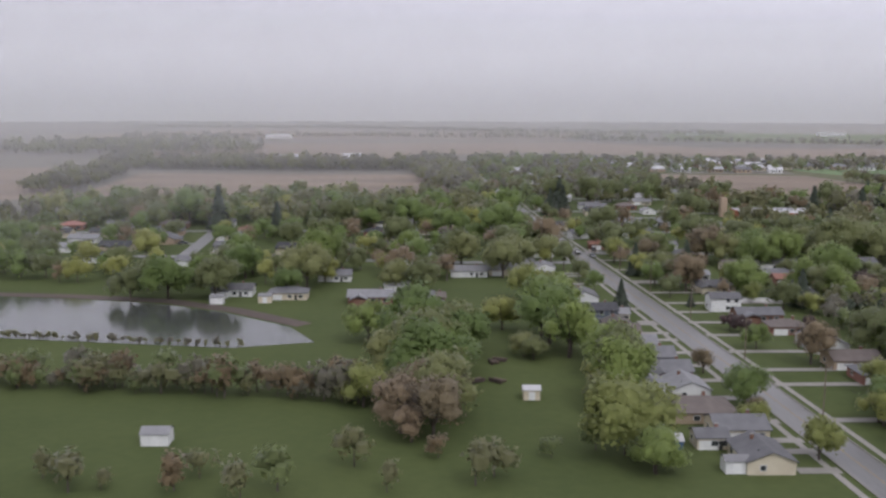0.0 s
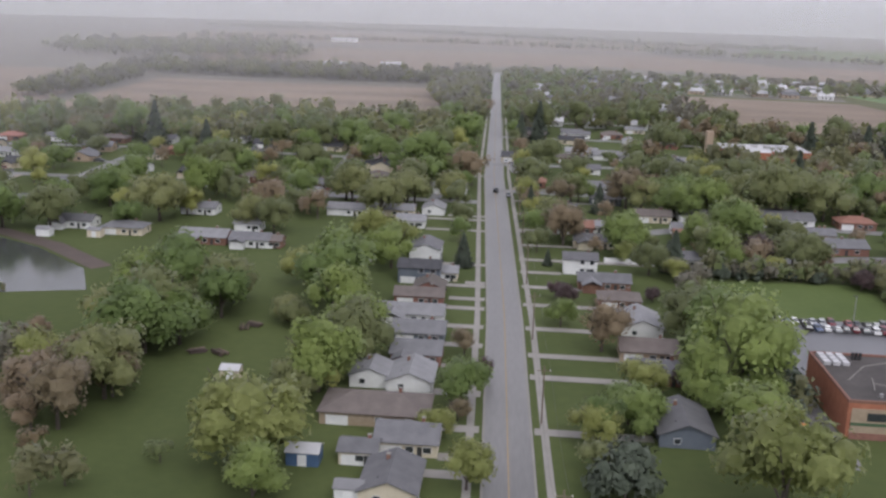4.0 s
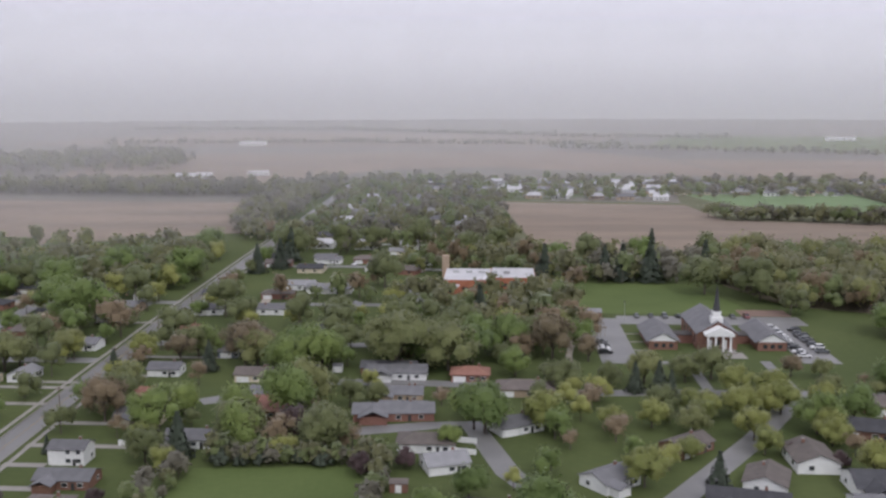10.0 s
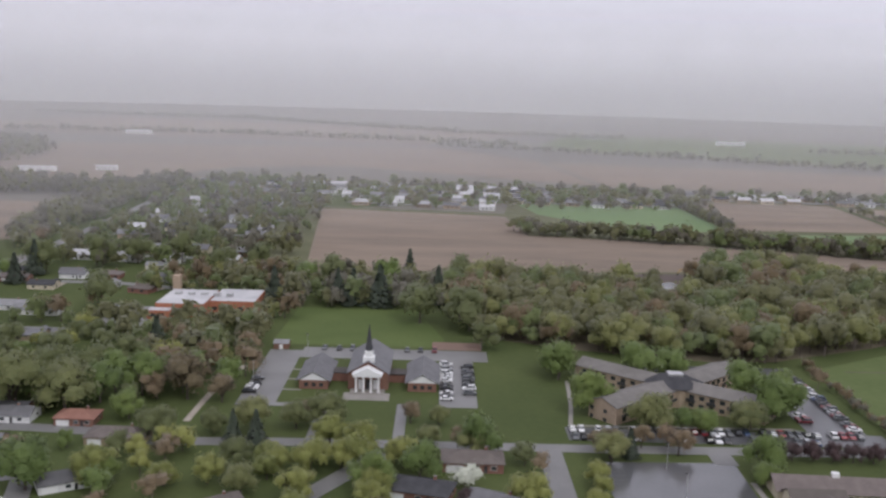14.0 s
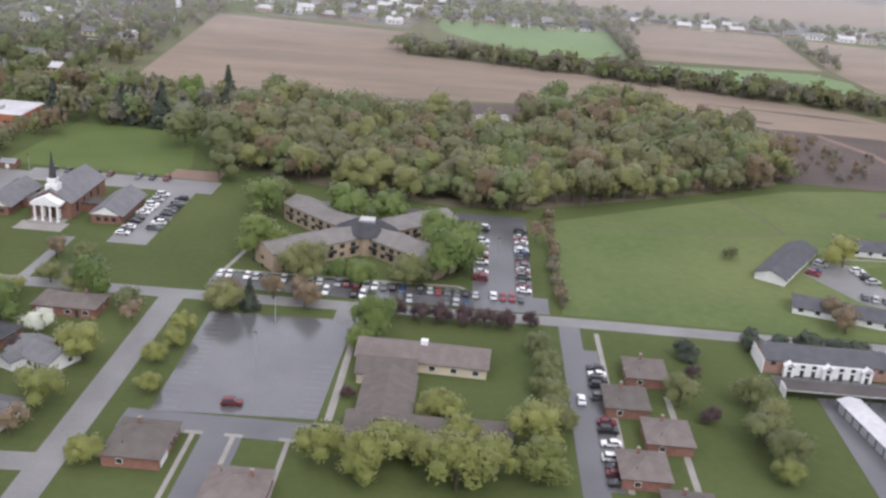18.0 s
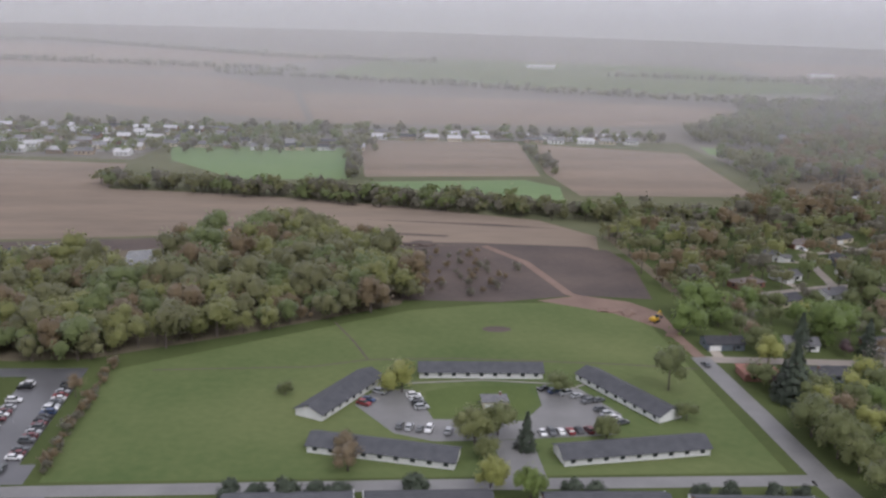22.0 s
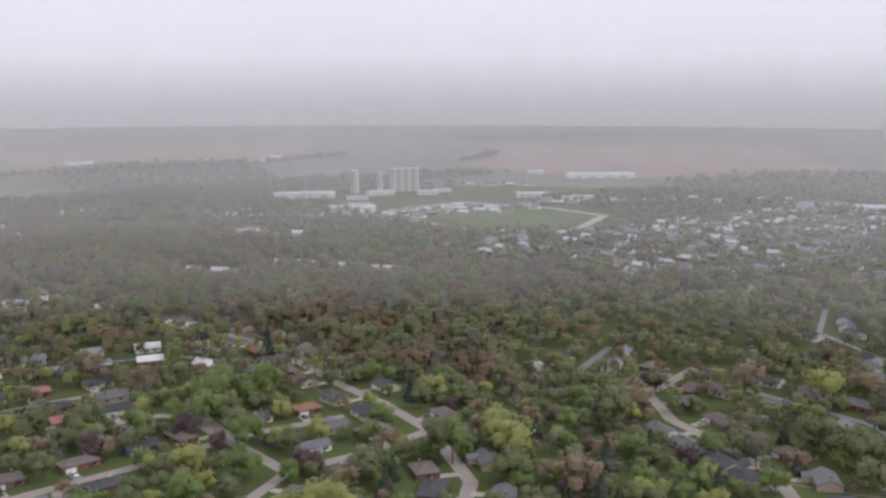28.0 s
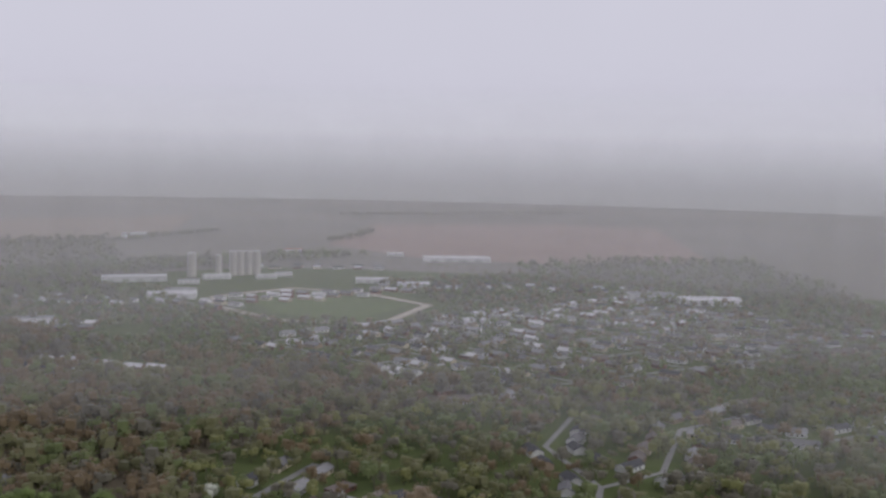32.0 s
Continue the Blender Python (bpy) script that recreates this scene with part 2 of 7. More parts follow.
    "leaf_plum": mat("dark_plum_leaves", (0.063, 0.037, 0.037), (0.105, 0.062, 0.060), 0.35, 0.6, 0.0, rand=0.18, spec=0.35, sheen=0.22, through_light=0.4),
    "leaf_grey": mat("bare_grey_twigs", (0.191, 0.173, 0.147), (0.270, 0.248, 0.213), 0.35, 0.75, 0.0, rand=0.18, spec=0.3, sheen=0.22, through_light=0.45),
    "needles": mat("dark_needles", (0.043, 0.058, 0.038), (0.073, 0.092, 0.059), 0.35, 0.6, 0.0, rand=0.18, spec=0.4, sheen=0.06, through_light=0.15),
    "blossom": mat("white_blossom", (0.38, 0.40, 0.32), (0.55, 0.56, 0.48), 0.5, 0.8, 0.0, spec=0.2),
    "wet_lot": mat("rain_wet_asphalt", (0.085, 0.085, 0.09), (0.13, 0.13, 0.135), 0.05, 0.16, 0.06, fine=30, spec=0.8),
}


# ---- building blocks ----
def link(name, bm, material, parent=None, label=""):
    me = bpy.data.meshes.new(name)
    bm.to_mesh(me)
    bm.free()
    for m in material if isinstance(material, (list, tuple)) else (material,):
        me.materials.append(m)
    ob = new(name, me)
    if parent:
        ob.parent = parent
    if label:
        ob["label"] = label
    return ob


def part(name, bm, material, parent, label=""):
    return link(name, bm, material, parent, label)


def add_box(bm, x0, x1, y0, y1, z0, z1):
    v = [bm.verts.new(p) for p in ((x0, y0, z0), (x1, y0, z0), (x1, y1, z0), (x0, y1, z0), (x0, y0, z1), (x1, y0, z1), (x1, y1, z1), (x0, y1, z1))]
    for f in ((3, 2, 1, 0), (4, 5, 6, 7), (0, 1, 5, 4), (1, 2, 6, 5), (2, 3, 7, 6), (3, 0, 4, 7)):
        bm.faces.new([v[i] for i in f])


def box(x0, x1, y0, y1, z0, z1):
    bm = bmesh.new()
    add_box(bm, x0, x1, y0, y1, z0, z1)
    return bm


def add_tube(bm, a, b, r0, r1, n=6):
    a, b = Vector(a), Vector(b)
    q = (b - a).to_track_quat("Z", "Y")
    rings = []
    for p, r in ((a, r0), (b, r1)):
        rings.append([bm.verts.new(p + q @ Vector((r * math.cos(2 * math.pi * i / n), r * math.sin(2 * math.pi * i / n), 0))) for i in range(n)])
    for i in range(n):
        bm.faces.new((rings[0][i], rings[0][(i + 1) % n], rings[1][(i + 1) % n], rings[1][i]))
    bm.faces.new(rings[1])
    bm.faces.new(rings[0][::-1])


def tube(a, b, r0, r1, n=6):
    bm = bmesh.new()
    add_tube(bm, a, b, r0, r1, n)
    return bm


def empty(name, x=0, y=0, z=0, rz=0):
    ob = new(name)
    ob.matrix_basis = pose(x, y, z, 0, 0, rz)
    return ob


def patch(name, pts, material, z, label, category="ground", depth=0.0):
    """A flat piece of ground; depth: how far its edge reaches down, for a kerb."""
    bm = bmesh.new()
    f = bm.faces.new([bm.verts.new((x, y, z)) for x, y in pts])
    f.normal_update()
    if f.normal.z < 0:
        f.normal_flip()
    if depth:
        r = bmesh.ops.extrude_face_region(bm, geom=[f])
        bmesh.ops.translate(bm, verts=[v for v in r["geom"] if isinstance(v, bmesh.types.BMVert)], vec=(0, 0, 0))
        for v in f.verts:
            v.co.z = z - depth
    return tagged(link(name, bm, material), label, category, kind="structure")


def strip(name, pts, width, material, z, label, category="road"):
    """A road or path along a line of points."""
    bm = bmesh.new()
    P = [Vector((x, y, 0)) for x, y in pts]
    rows = []
    for i, p in enumerate(P):
        d = (P[min(i + 1, len(P) - 1)] - P[max(i - 1, 0)]).normalized()
        s = Vector((-d.y, d.x, 0)) * width / 2
        rows.append((bm.verts.new(p + s + Vector((0, 0, z))), bm.verts.new(p - s + Vector((0, 0, z)))))
    for a, b in zip(rows, rows[1:]):
        bm.faces.new((a[1], b[1], b[0], a[0]))
    return tagged(link(name, bm, material), label, category, kind="structure")


# ---- trees ----
def ball(n):
    """The faces of a rounded block of n x n faces a side: corners on the unit ball."""
    g = np.linspace(-1, 1, n + 1)
    out = []
    for axis in range(3):
        for side in (-1, 1):
            for i in range(n):
                for j in range(n):
                    q = [(g[i], g[j]), (g[i + 1], g[j]), (g[i + 1], g[j + 1]), (g[i], g[j + 1])]
                    out.append([np.roll((side, u, v), axis) for u, v in (q if side > 0 else q[::-1])])
    out = np.array(out, float)
    return out / np.linalg.norm(out, axis=2)[:, :, None]


BALLS = {1: ball(1), 2: ball(2)}


def crown_arrays(shape, r, h0, h1, count, leaf, seed, ragged=0.4, lobes=22, mass=0, fine=2):
    """Leaf clumps spread over several lobes between the heights h0 and h1: four corners each, and the crown's outward direction there.
    mass: how many of the lobes hold a dense inner body of leaves, of fine x fine faces a side."""
    g = np.random.default_rng(seed)
    core, core_soft = np.zeros((0, 4, 3)), np.zeros((0, 3))
    if shape == "cone":
        z = g.random(count) ** 1.6
        a = g.uniform(0, 2 * np.pi, count)
        rad = r * (1 - 0.97 * z) * g.uniform(0.5, 1.05, count) * (0.86 + 0.14 * np.sin(a * 5 + z * 40))
        c = np.stack([rad * np.cos(a), rad * np.sin(a), h0 + (h1 - h0) * z], 1)
        n = np.stack([np.cos(a), np.sin(a), g.uniform(0.4, 1.2, count)], 1)
    else:
        k = lobes
        a, q = g.uniform(0, 2 * np.pi, k), g.uniform(0.15, 0.8, k)
        grow = (22 / k) ** 0.3
        lobe = np.stack([r * q * np.cos(a), r * q * np.sin(a), h0 + (h1 - h0) * (0.25 + (0.62 - 0.35 * q) * g.random(k))], 1)
        size = r * g.uniform(0.2, 0.42, k) * grow
        lobe[0], size[0] = (0, 0, h0 + (h1 - h0) * 0.58), r * 0.5
        pick = g.integers(k, size=count)
        n = g.normal(size=(count, 3)) * (1, 1, 0.85)
        n /= np.linalg.norm(n, axis=1)[:, None]
        reach = g.uniform(0.62 if mass else 0.3, 1.25, count)
        c = lobe[pick] + n * (size[pick] * reach)[:, None]
        c[:, 2] = np.clip(c[:, 2], h0, h1)
        n = n + (0, 0, 0.75)
        if mass:
            b = BALLS[fine]
            bodies, ways = [], []
            for i in np.argsort(-size)[:mass]:
                lump = 0.74 + 0.14 * np.sin(b[..., :1] * 7 + i) * np.cos(b[..., 1:2] * 6 + b[..., 2:] * 5)
                bodies.append(lobe[i] + b * lump * size[i] * (1, 1, 0.9))
                ways.append(b.mean(1) + (0, 0, 0.55) + (lobe[i] - (0, 0, h0 + (h1 - h0) * 0.4)) / r * 0.6)
            core, core_soft = np.concatenate(bodies), np.concatenate(ways)
            core[..., 2] = np.clip(core[..., 2], h0 * 0.9, h1)
            core_soft /= np.linalg.norm(core_soft, axis=1)[:, None]
    n = n / np.linalg.norm(n, axis=1)[:, None]
    soft = n * 0.8 + (c - (0, 0, h0 + (h1 - h0) * 0.3)) / r + (0, 0, 0.45)
    soft /= np.linalg.norm(soft, axis=1)[:, None]
    n = n + g.normal(0, ragged, (count, 3))
    n /= np.linalg.norm(n, axis=1)[:, None]
    u = np.cross(n, g.normal(size=(count, 3)))
    u /= np.linalg.norm(u, axis=1)[:, None]
    v = np.cross(n, u)
    tip = np.array([(-0.62, -0.42, 0.0), (0.64, -0.3, 0.12), (0.02, 0.7, 0.06), (np.nan, np.nan, np.nan)])  # three corners
    s = leaf * g.uniform(0.6, 1.3, (count, 1, 1))
    clumps = c[:, None] + s * (tip[None, :, :1] * u[:, None] + tip[None, :, 1:2] * v[:, None] + tip[None, :, 2:] * n[:, None])
    return np.concatenate([clumps, core]), np.concatenate([soft, core_soft])


def quads(name, corners, soft, material):
    """A mesh of leaf clumps of three or four corners, shaded along the crown's rounded form."""
    me = bpy.data.meshes.new(name)
    there = ~np.isnan(corners[..., 0])
    sides = there.sum(1)
    points = corners[there]
    n, k = len(corners), len(points)
    me.vertices.add(k)
    me.vertices.foreach_set("co", np.ascontiguousarray(points, np.float32).ravel())
    me.loops.add(k)
    me.loops.foreach_set("vertex_index", np.arange(k, dtype=np.int32))
    me.polygons.add(n)
    me.polygons.foreach_set("loop_start", (np.cumsum(sides) - sides).astype(np.int32))
    for m in material:
        me.materials.append(m)
    me.update(calc_edges=True)
    me.polygons.foreach_set("use_smooth", np.ones(n, bool))
    me.normals_split_custom_set_from_vertices(np.repeat(soft, sides, axis=0).tolist())
    return me


def trunk_mesh(r, h0, h1, rng, bare=False):
    bm = bmesh.new()
    w = 0.03 * h1
    add_tube(bm, (0, 0, -0.2), (0, 0, h0 + (h1 - h0) * 0.3), w, w * 0.6, 7)
    for i in range(10 if bare else 6):
        a = i * 2.4 + rng.uniform(-0.4, 0.4)
        z = h0 * 0.8 + (h1 - h0) * rng.uniform(0.0, 0.3)
        q = rng.uniform(0.45, 0.8)
        tip = (r * q * math.cos(a), r * q * math.sin(a), z + (h1 - z) * rng.uniform(0.45, 0.85))
        add_tube(bm, (0, 0, z), tip, w * 0.45, w * 0.1, 5)
        if bare:
            for k in range(3):
                b = a + rng.uniform(-0.9, 0.9)
                m = [t * 0.6 for t in tip[:2]] + [z + (tip[2] - z) * 0.6]
                add_tube(bm, m, (r * 0.95 * math.cos(b), r * 0.95 * math.sin(b), m[2] + rng.uniform(0.5, 2.5)), w * 0.16, w * 0.04, 3)
    add_tube(bm, (0, 0, h0), (0, 0, h1 * 0.88), w * 0.6, w * 0.1, 6)
    return bm


# kind: leaf material, shape, radius, crown's foot, height, clumps, clump size, label
KINDS = {
    "green": ("leaf_green", "round", 5.0, 1.4, 9.6, 1300, 0.85, "broad tree in fresh spring-green leaf on grass"),
    "olive": ("leaf_olive", "round", 5.0, 1.4, 9.6, 1100, 0.82, "olive-green broadleaf tree coming into leaf"),
    "yellow": ("leaf_yellow", "round", 5.0, 1.2, 9.2, 1200, 0.82, "yellow-green maple in flower on a lawn"),
    "rust": ("leaf_rust", "round", 5.0, 1.8, 10.0, 800, 0.72, "tree with rusty brown spring buds"),
    "plum": ("leaf_plum", "round", 5.0, 1.2, 8.8, 1000, 0.85, "small dark plum-red ornamental tree"),
    "grey": ("leaf_grey", "round", 5.0, 2.0, 10.4, 600, 0.6, "nearly bare grey tree with thin twigs"),
    "conifer": ("needles", "cone", 4.0, 0.5, 11.0, 1300, 0.85, "dark green spruce with dense needles"),
    "blossom": ("blossom", "round", 5.0, 1.4, 8.6, 900, 0.75, "pale blossoming tree between houses"),
    "hedge": ("needles", "round", 5.0, 0.2, 7.5, 800, 1.1, "dark rounded evergreen shrub beside a street"),
}
TREES, GROVES, COUNT = {}, {}, [0, 0]


def tree(kind, x, y, d):
    """A tree of that kind with a crown of the diameter d; the far ones go into the groves."""
    COUNT[0] += 1
    seed = COUNT[0]
    if not (-200 < x < 570 and y < 345) or COUNT[1] >= 290:
        GROVES.setdefault(kind, []).append((x, y, d, seed))
        return
    COUNT[1] += 1
    key = (kind, seed % 3)
    m = pose(x, y, 0, 0, 0, (seed * 137.5) % 360) @ Matrix.Diagonal((d / 10, d / 10, d / 10 * (0.92 + 0.2 * ((seed * 0.618) % 1)), 1))
    if key in TREES:
        copy_thing(TREES[key], m @ Matrix.Diagonal([1 / v for v in TREES[key].scale] + [1]))
        return
    leaf, shape, r, h0, h1, count, size, label = KINDS[kind]
    base = empty("shrub" if kind == "hedge" else "tree")
    part("trunk", trunk_mesh(r, h0, h1, random.Random(seed), kind in ("grey", "rust")), M["bark"], base, "dark rough bark")
    crown = new("crown", quads("crown", *crown_arrays(shape, r, h0, h1, int(count * 2.3), size * 0.5, seed, 0.45, 22, 0 if kind == "grey" else 9 if kind == "rust" else 16), [M[leaf]]))
    crown.parent = base
    tagged(base, label, "shrub" if kind == "hedge" else "tree", "trees of the neighbourhood")
    base.matrix_basis = m
    TREES[key] = base


def trees(kind, spots):
    for x, y, d in spots:
        tree(kind, x, y, d)


def groves():
    """The far trees, each with stem and crown, as one mesh a kind."""
    for kind, spots in GROVES.items():
        leaf, shape, r, h0, h1, count, size, label = KINDS[kind]
        kinds = [crown_arrays(shape, r, h0, h1, count * (6 if shape == "cone" else 5) // 10, size * (0.95 if shape == "cone" else 0.70), 90 + i, 0.45, 10, 0 if kind == "grey" else 8, 1 if kind == "rust" else 2) for i in range(4)]
        stem = np.array([[(-0.2, -0.2, 0), (0.2, -0.2, 0), (0.12, 0, h1 * 0.8), (-0.12, 0, h1 * 0.8)], [(0, 0.2, 0), (0, -0.2, 0), (0, -0.1, h1 * 0.8), (0, 0.1, h1 * 0.8)]])
        up = np.array([(0.0, -0.7, 0.7), (-0.7, 0.0, 0.7)])
        out, mid, nor = [], [], []
        for x, y, d, seed in spots:
            a = seed * 2.4
            rot = np.array([[math.cos(a), -math.sin(a), 0], [math.sin(a), math.cos(a), 0], [0, 0, 1]])
            s = (d / 10, d / 10, d / 10 * (0.92 + 0.2 * ((seed * 0.618) % 1)))
            leaves, soft = kinds[seed % 4]
            out += [(leaves * s) @ rot.T + (x, y, 0), stem * s + (x, y, 0)]
            nor += [soft @ rot.T, up]
            mid += [0] * len(leaves) + [1, 1]
        me = quads("grove", np.concatenate(out), np.concatenate(nor), [M[leaf], M["bark"]])
        me.polygons.foreach_set("material_index", np.array(mid, np.int32))
        tagged(new("grove", me), "scattered " + label.split(" on ")[0], "trees", kind="stuff")


def inside(x, y, pts):
    c = False
    for (x0, y0), (x1, y1) in zip(pts, pts[1:] + pts[:1]):
        if (y0 > y) != (y1 > y) and x < (x1 - x0) * (y - y0) / (y1 - y0) + x0:
            c = not c
    return c


def spread(pts, gap, rng, clear=()):
    """Uneven spots in an outline, about gap apart, none within the clear outlines."""
    xs, ys = [p[0] for p in pts], [p[1] for p in pts]
    out = []
    y = min(ys)
    while y < max(ys):
        x = min(xs)
        while x < max(xs):
            a, b = x + rng.uniform(-0.45, 0.45) * gap, y + rng.uniform(-0.45, 0.45) * gap
            if inside(a, b, pts) and not any(inside(a, b, c) for c in clear):
                out.append((a, b))
            x += gap
        y += gap
    return out


def wood(name, spots, mix, size, label, clumps=46, leaf=2.0, seed=1, lobes=5, fine=1):
    """A wood that nobody could count, as one mesh: each tree a stem and a crown of clumps."""
    g = np.random.default_rng(seed)
    forms = [crown_arrays("round", 5.0, 1.5, 10.0, clumps, leaf * 10 / size, 200 + seed * 7 + i, 0.45, lobes, lobes - 1, fine) for i in range(6)]
    stem = np.array([[(-0.2, -0.2, 0), (0.2, -0.2, 0), (0.1, 0, 8), (-0.1, 0, 8)], [(0, 0.2, 0), (0, -0.2, 0), (0, -0.1, 8), (0, 0.1, 8)]])
    up = np.array([(0.0, -0.7, 0.7), (-0.7, 0.0, 0.7)])
    out, mid, nor = [], [], []
    for x, y in spots:
        k, a = int(g.integers(len(mix))), g.uniform(0, 6.283)
        rot = np.array([[math.cos(a), -math.sin(a), 0], [math.sin(a), math.cos(a), 0], [0, 0, 1]])
        s = size / 10 * g.uniform(0.6, 1.45) * np.array((1, 1, g.uniform(0.85, 1.25)))
        leaves, soft = forms[int(g.integers(6))]
        out += [(leaves * s) @ rot.T + (x, y, 0), stem * s + (x, y, 0)]
        nor += [soft @ rot.T, up]
        mid += [k] * len(leaves) + [len(mix)] * 2
    me = quads(name, np.concatenate(out), np.concatenate(nor), [M[k] for k in mix] + [M["bark"]])
    me.polygons.foreach_set("material_index", np.array(mid, np.int32))
    return tagged(new(name, me), label, "woodland", kind="stuff")


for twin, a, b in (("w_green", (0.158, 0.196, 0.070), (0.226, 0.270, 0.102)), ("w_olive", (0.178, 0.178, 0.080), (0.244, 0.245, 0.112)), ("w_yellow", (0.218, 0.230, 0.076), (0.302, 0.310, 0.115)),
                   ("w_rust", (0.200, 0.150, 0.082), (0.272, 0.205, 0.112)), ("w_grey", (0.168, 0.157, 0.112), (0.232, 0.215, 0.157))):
    # sheen on both copies whitens distant trees in place of haze
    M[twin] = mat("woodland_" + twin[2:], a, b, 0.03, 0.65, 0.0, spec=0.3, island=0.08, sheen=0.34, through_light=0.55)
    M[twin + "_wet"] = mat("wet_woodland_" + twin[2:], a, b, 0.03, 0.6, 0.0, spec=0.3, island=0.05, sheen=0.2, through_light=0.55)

# ---- houses ----
HOUSES = {}
WORDS = {"white": "white-sided", "cream": "cream-sided", "tan": "tan brick", "brick": "red brick", "bluegrey": "blue-grey sided", "blue_siding": "blue-painted", "orange_brick": "orange brick",
         "roof_grey": "grey shingle roof", "roof_pale": "pale grey shingle roof", "roof_brown": "brown shingle roof", "roof_dark": "charcoal shingle roof", "roof_red": "rusty red roof"}


def gable_walls(w, d, h, rise):
    """Walls with gables at the two ends of a ridge along x."""
    bm = bmesh.new()
    b = [bm.verts.new(p) for p in ((-w / 2, -d / 2, -0.3), (w / 2, -d / 2, -0.3), (w / 2, d / 2, -0.3), (-w / 2, d / 2, -0.3))]
    t = [bm.verts.new((v.co.x, v.co.y, h)) for v in b]
    r = [bm.verts.new((-w / 2, 0, h + rise)), bm.verts.new((w / 2, 0, h + rise))]
    bm.faces.new((b[0], b[1], t[1], t[0]))
    bm.faces.new((b[2], b[3], t[3], t[2]))
    bm.faces.new((b[1], b[2], t[2], r[1], t[1]))
    bm.faces.new((b[3], b[0], t[0], r[0], t[3]))
    return bm


def gable_roof(w, d, h, rise, over=0.45, thick=0.18):
    bm = bmesh.new()
    e = over * rise / (d / 2)
    rows = []
    for x in (-w / 2 - over, w / 2 + over):
        line = [(-d / 2 - over, h - e + 0.05), (0, h + rise + 0.05), (d / 2 + over, h - e + 0.05)]
        rows.append([bm.verts.new((x, y, z)) for y, z in line] + [bm.verts.new((x, y, z + thick)) for y, z in line[::-1]])
    a, b = rows
    for i in range(6):
        j = (i + 1) % 6
        bm.faces.new((a[i], b[i], b[j], a[j]))
    bm.faces.new(a[::-1])
    bm.faces.new(b)
    bmesh.ops.recalc_face_normals(bm, faces=bm.faces)
    return bm


def hip_roof(w, d, h, rise, over=0.5, thick=0.15):
    bm = bmesh.new()
    W, D = w / 2 + over, d / 2 + over
    k = max(W - D, 0.05)
    q = max(D - W, 0.05)
    low = [bm.verts.new((x, y, h)) for x, y in ((-W, -D), (W, -D), (W, D), (-W, D))]
    e = [bm.verts.new((v.co.x, v.co.y, h + thick)) for v in low]
    if W >= D:
        r = [bm.verts.new((-k, 0, h + thick + rise)), bm.verts.new((k, 0, h + thick + rise))]
        tops = ((e[0], e[1], r[1], r[0]), (e[1], e[2], r[1]), (e[2], e[3], r[0], r[1]), (e[3], e[0], r[0]))
    else:
        r = [bm.verts.new((0, -q, h + thick + rise)), bm.verts.new((0, q, h + thick + rise))]
        tops = ((e[0], e[1], r[0]), (e[1], e[2], r[1], r[0]), (e[2], e[3], r[1]), (e[3], e[0], r[0], r[1]))
    for f in tops:
        bm.faces.new(f)
    for i in range(4):
        j = (i + 1) % 4
        bm.faces.new((low[i], low[j], e[j], e[i]))
    bm.faces.new(low[::-1])
    return bm


def window_at(parent, x, y, z, w, h, along, glass="glass"):
    """A window with a white frame on the wall at (x, y); along: the wall runs along x or y."""
    g, t = 0.04, 0.10
    if along == "x":
        s = 1 if y > 0 else -1
        f = part("window", box(x - w / 2 - t, x + w / 2 + t, min(y, y + s * g), max(y, y + s * g), z - t, z + h + t), M["trim"], parent)
        part("pane", box(x - w / 2, x + w / 2, min(y + s * g, y + s * 0.06), max(y + s * g, y + s * 0.06), z, z + h), M[glass], f)
    else:
        s = 1 if x > 0 else -1
        f = part("window", box(min(x, x + s * g), max(x, x + s * g), y - w / 2 - t, y + w / 2 + t, z - t, z + h + t), M["trim"], parent)
        part("pane", box(min(x + s * g, x + s * 0.06), max(x + s * g, x + s * 0.06), y - w / 2, y + w / 2, z, z + h), M[glass], f)


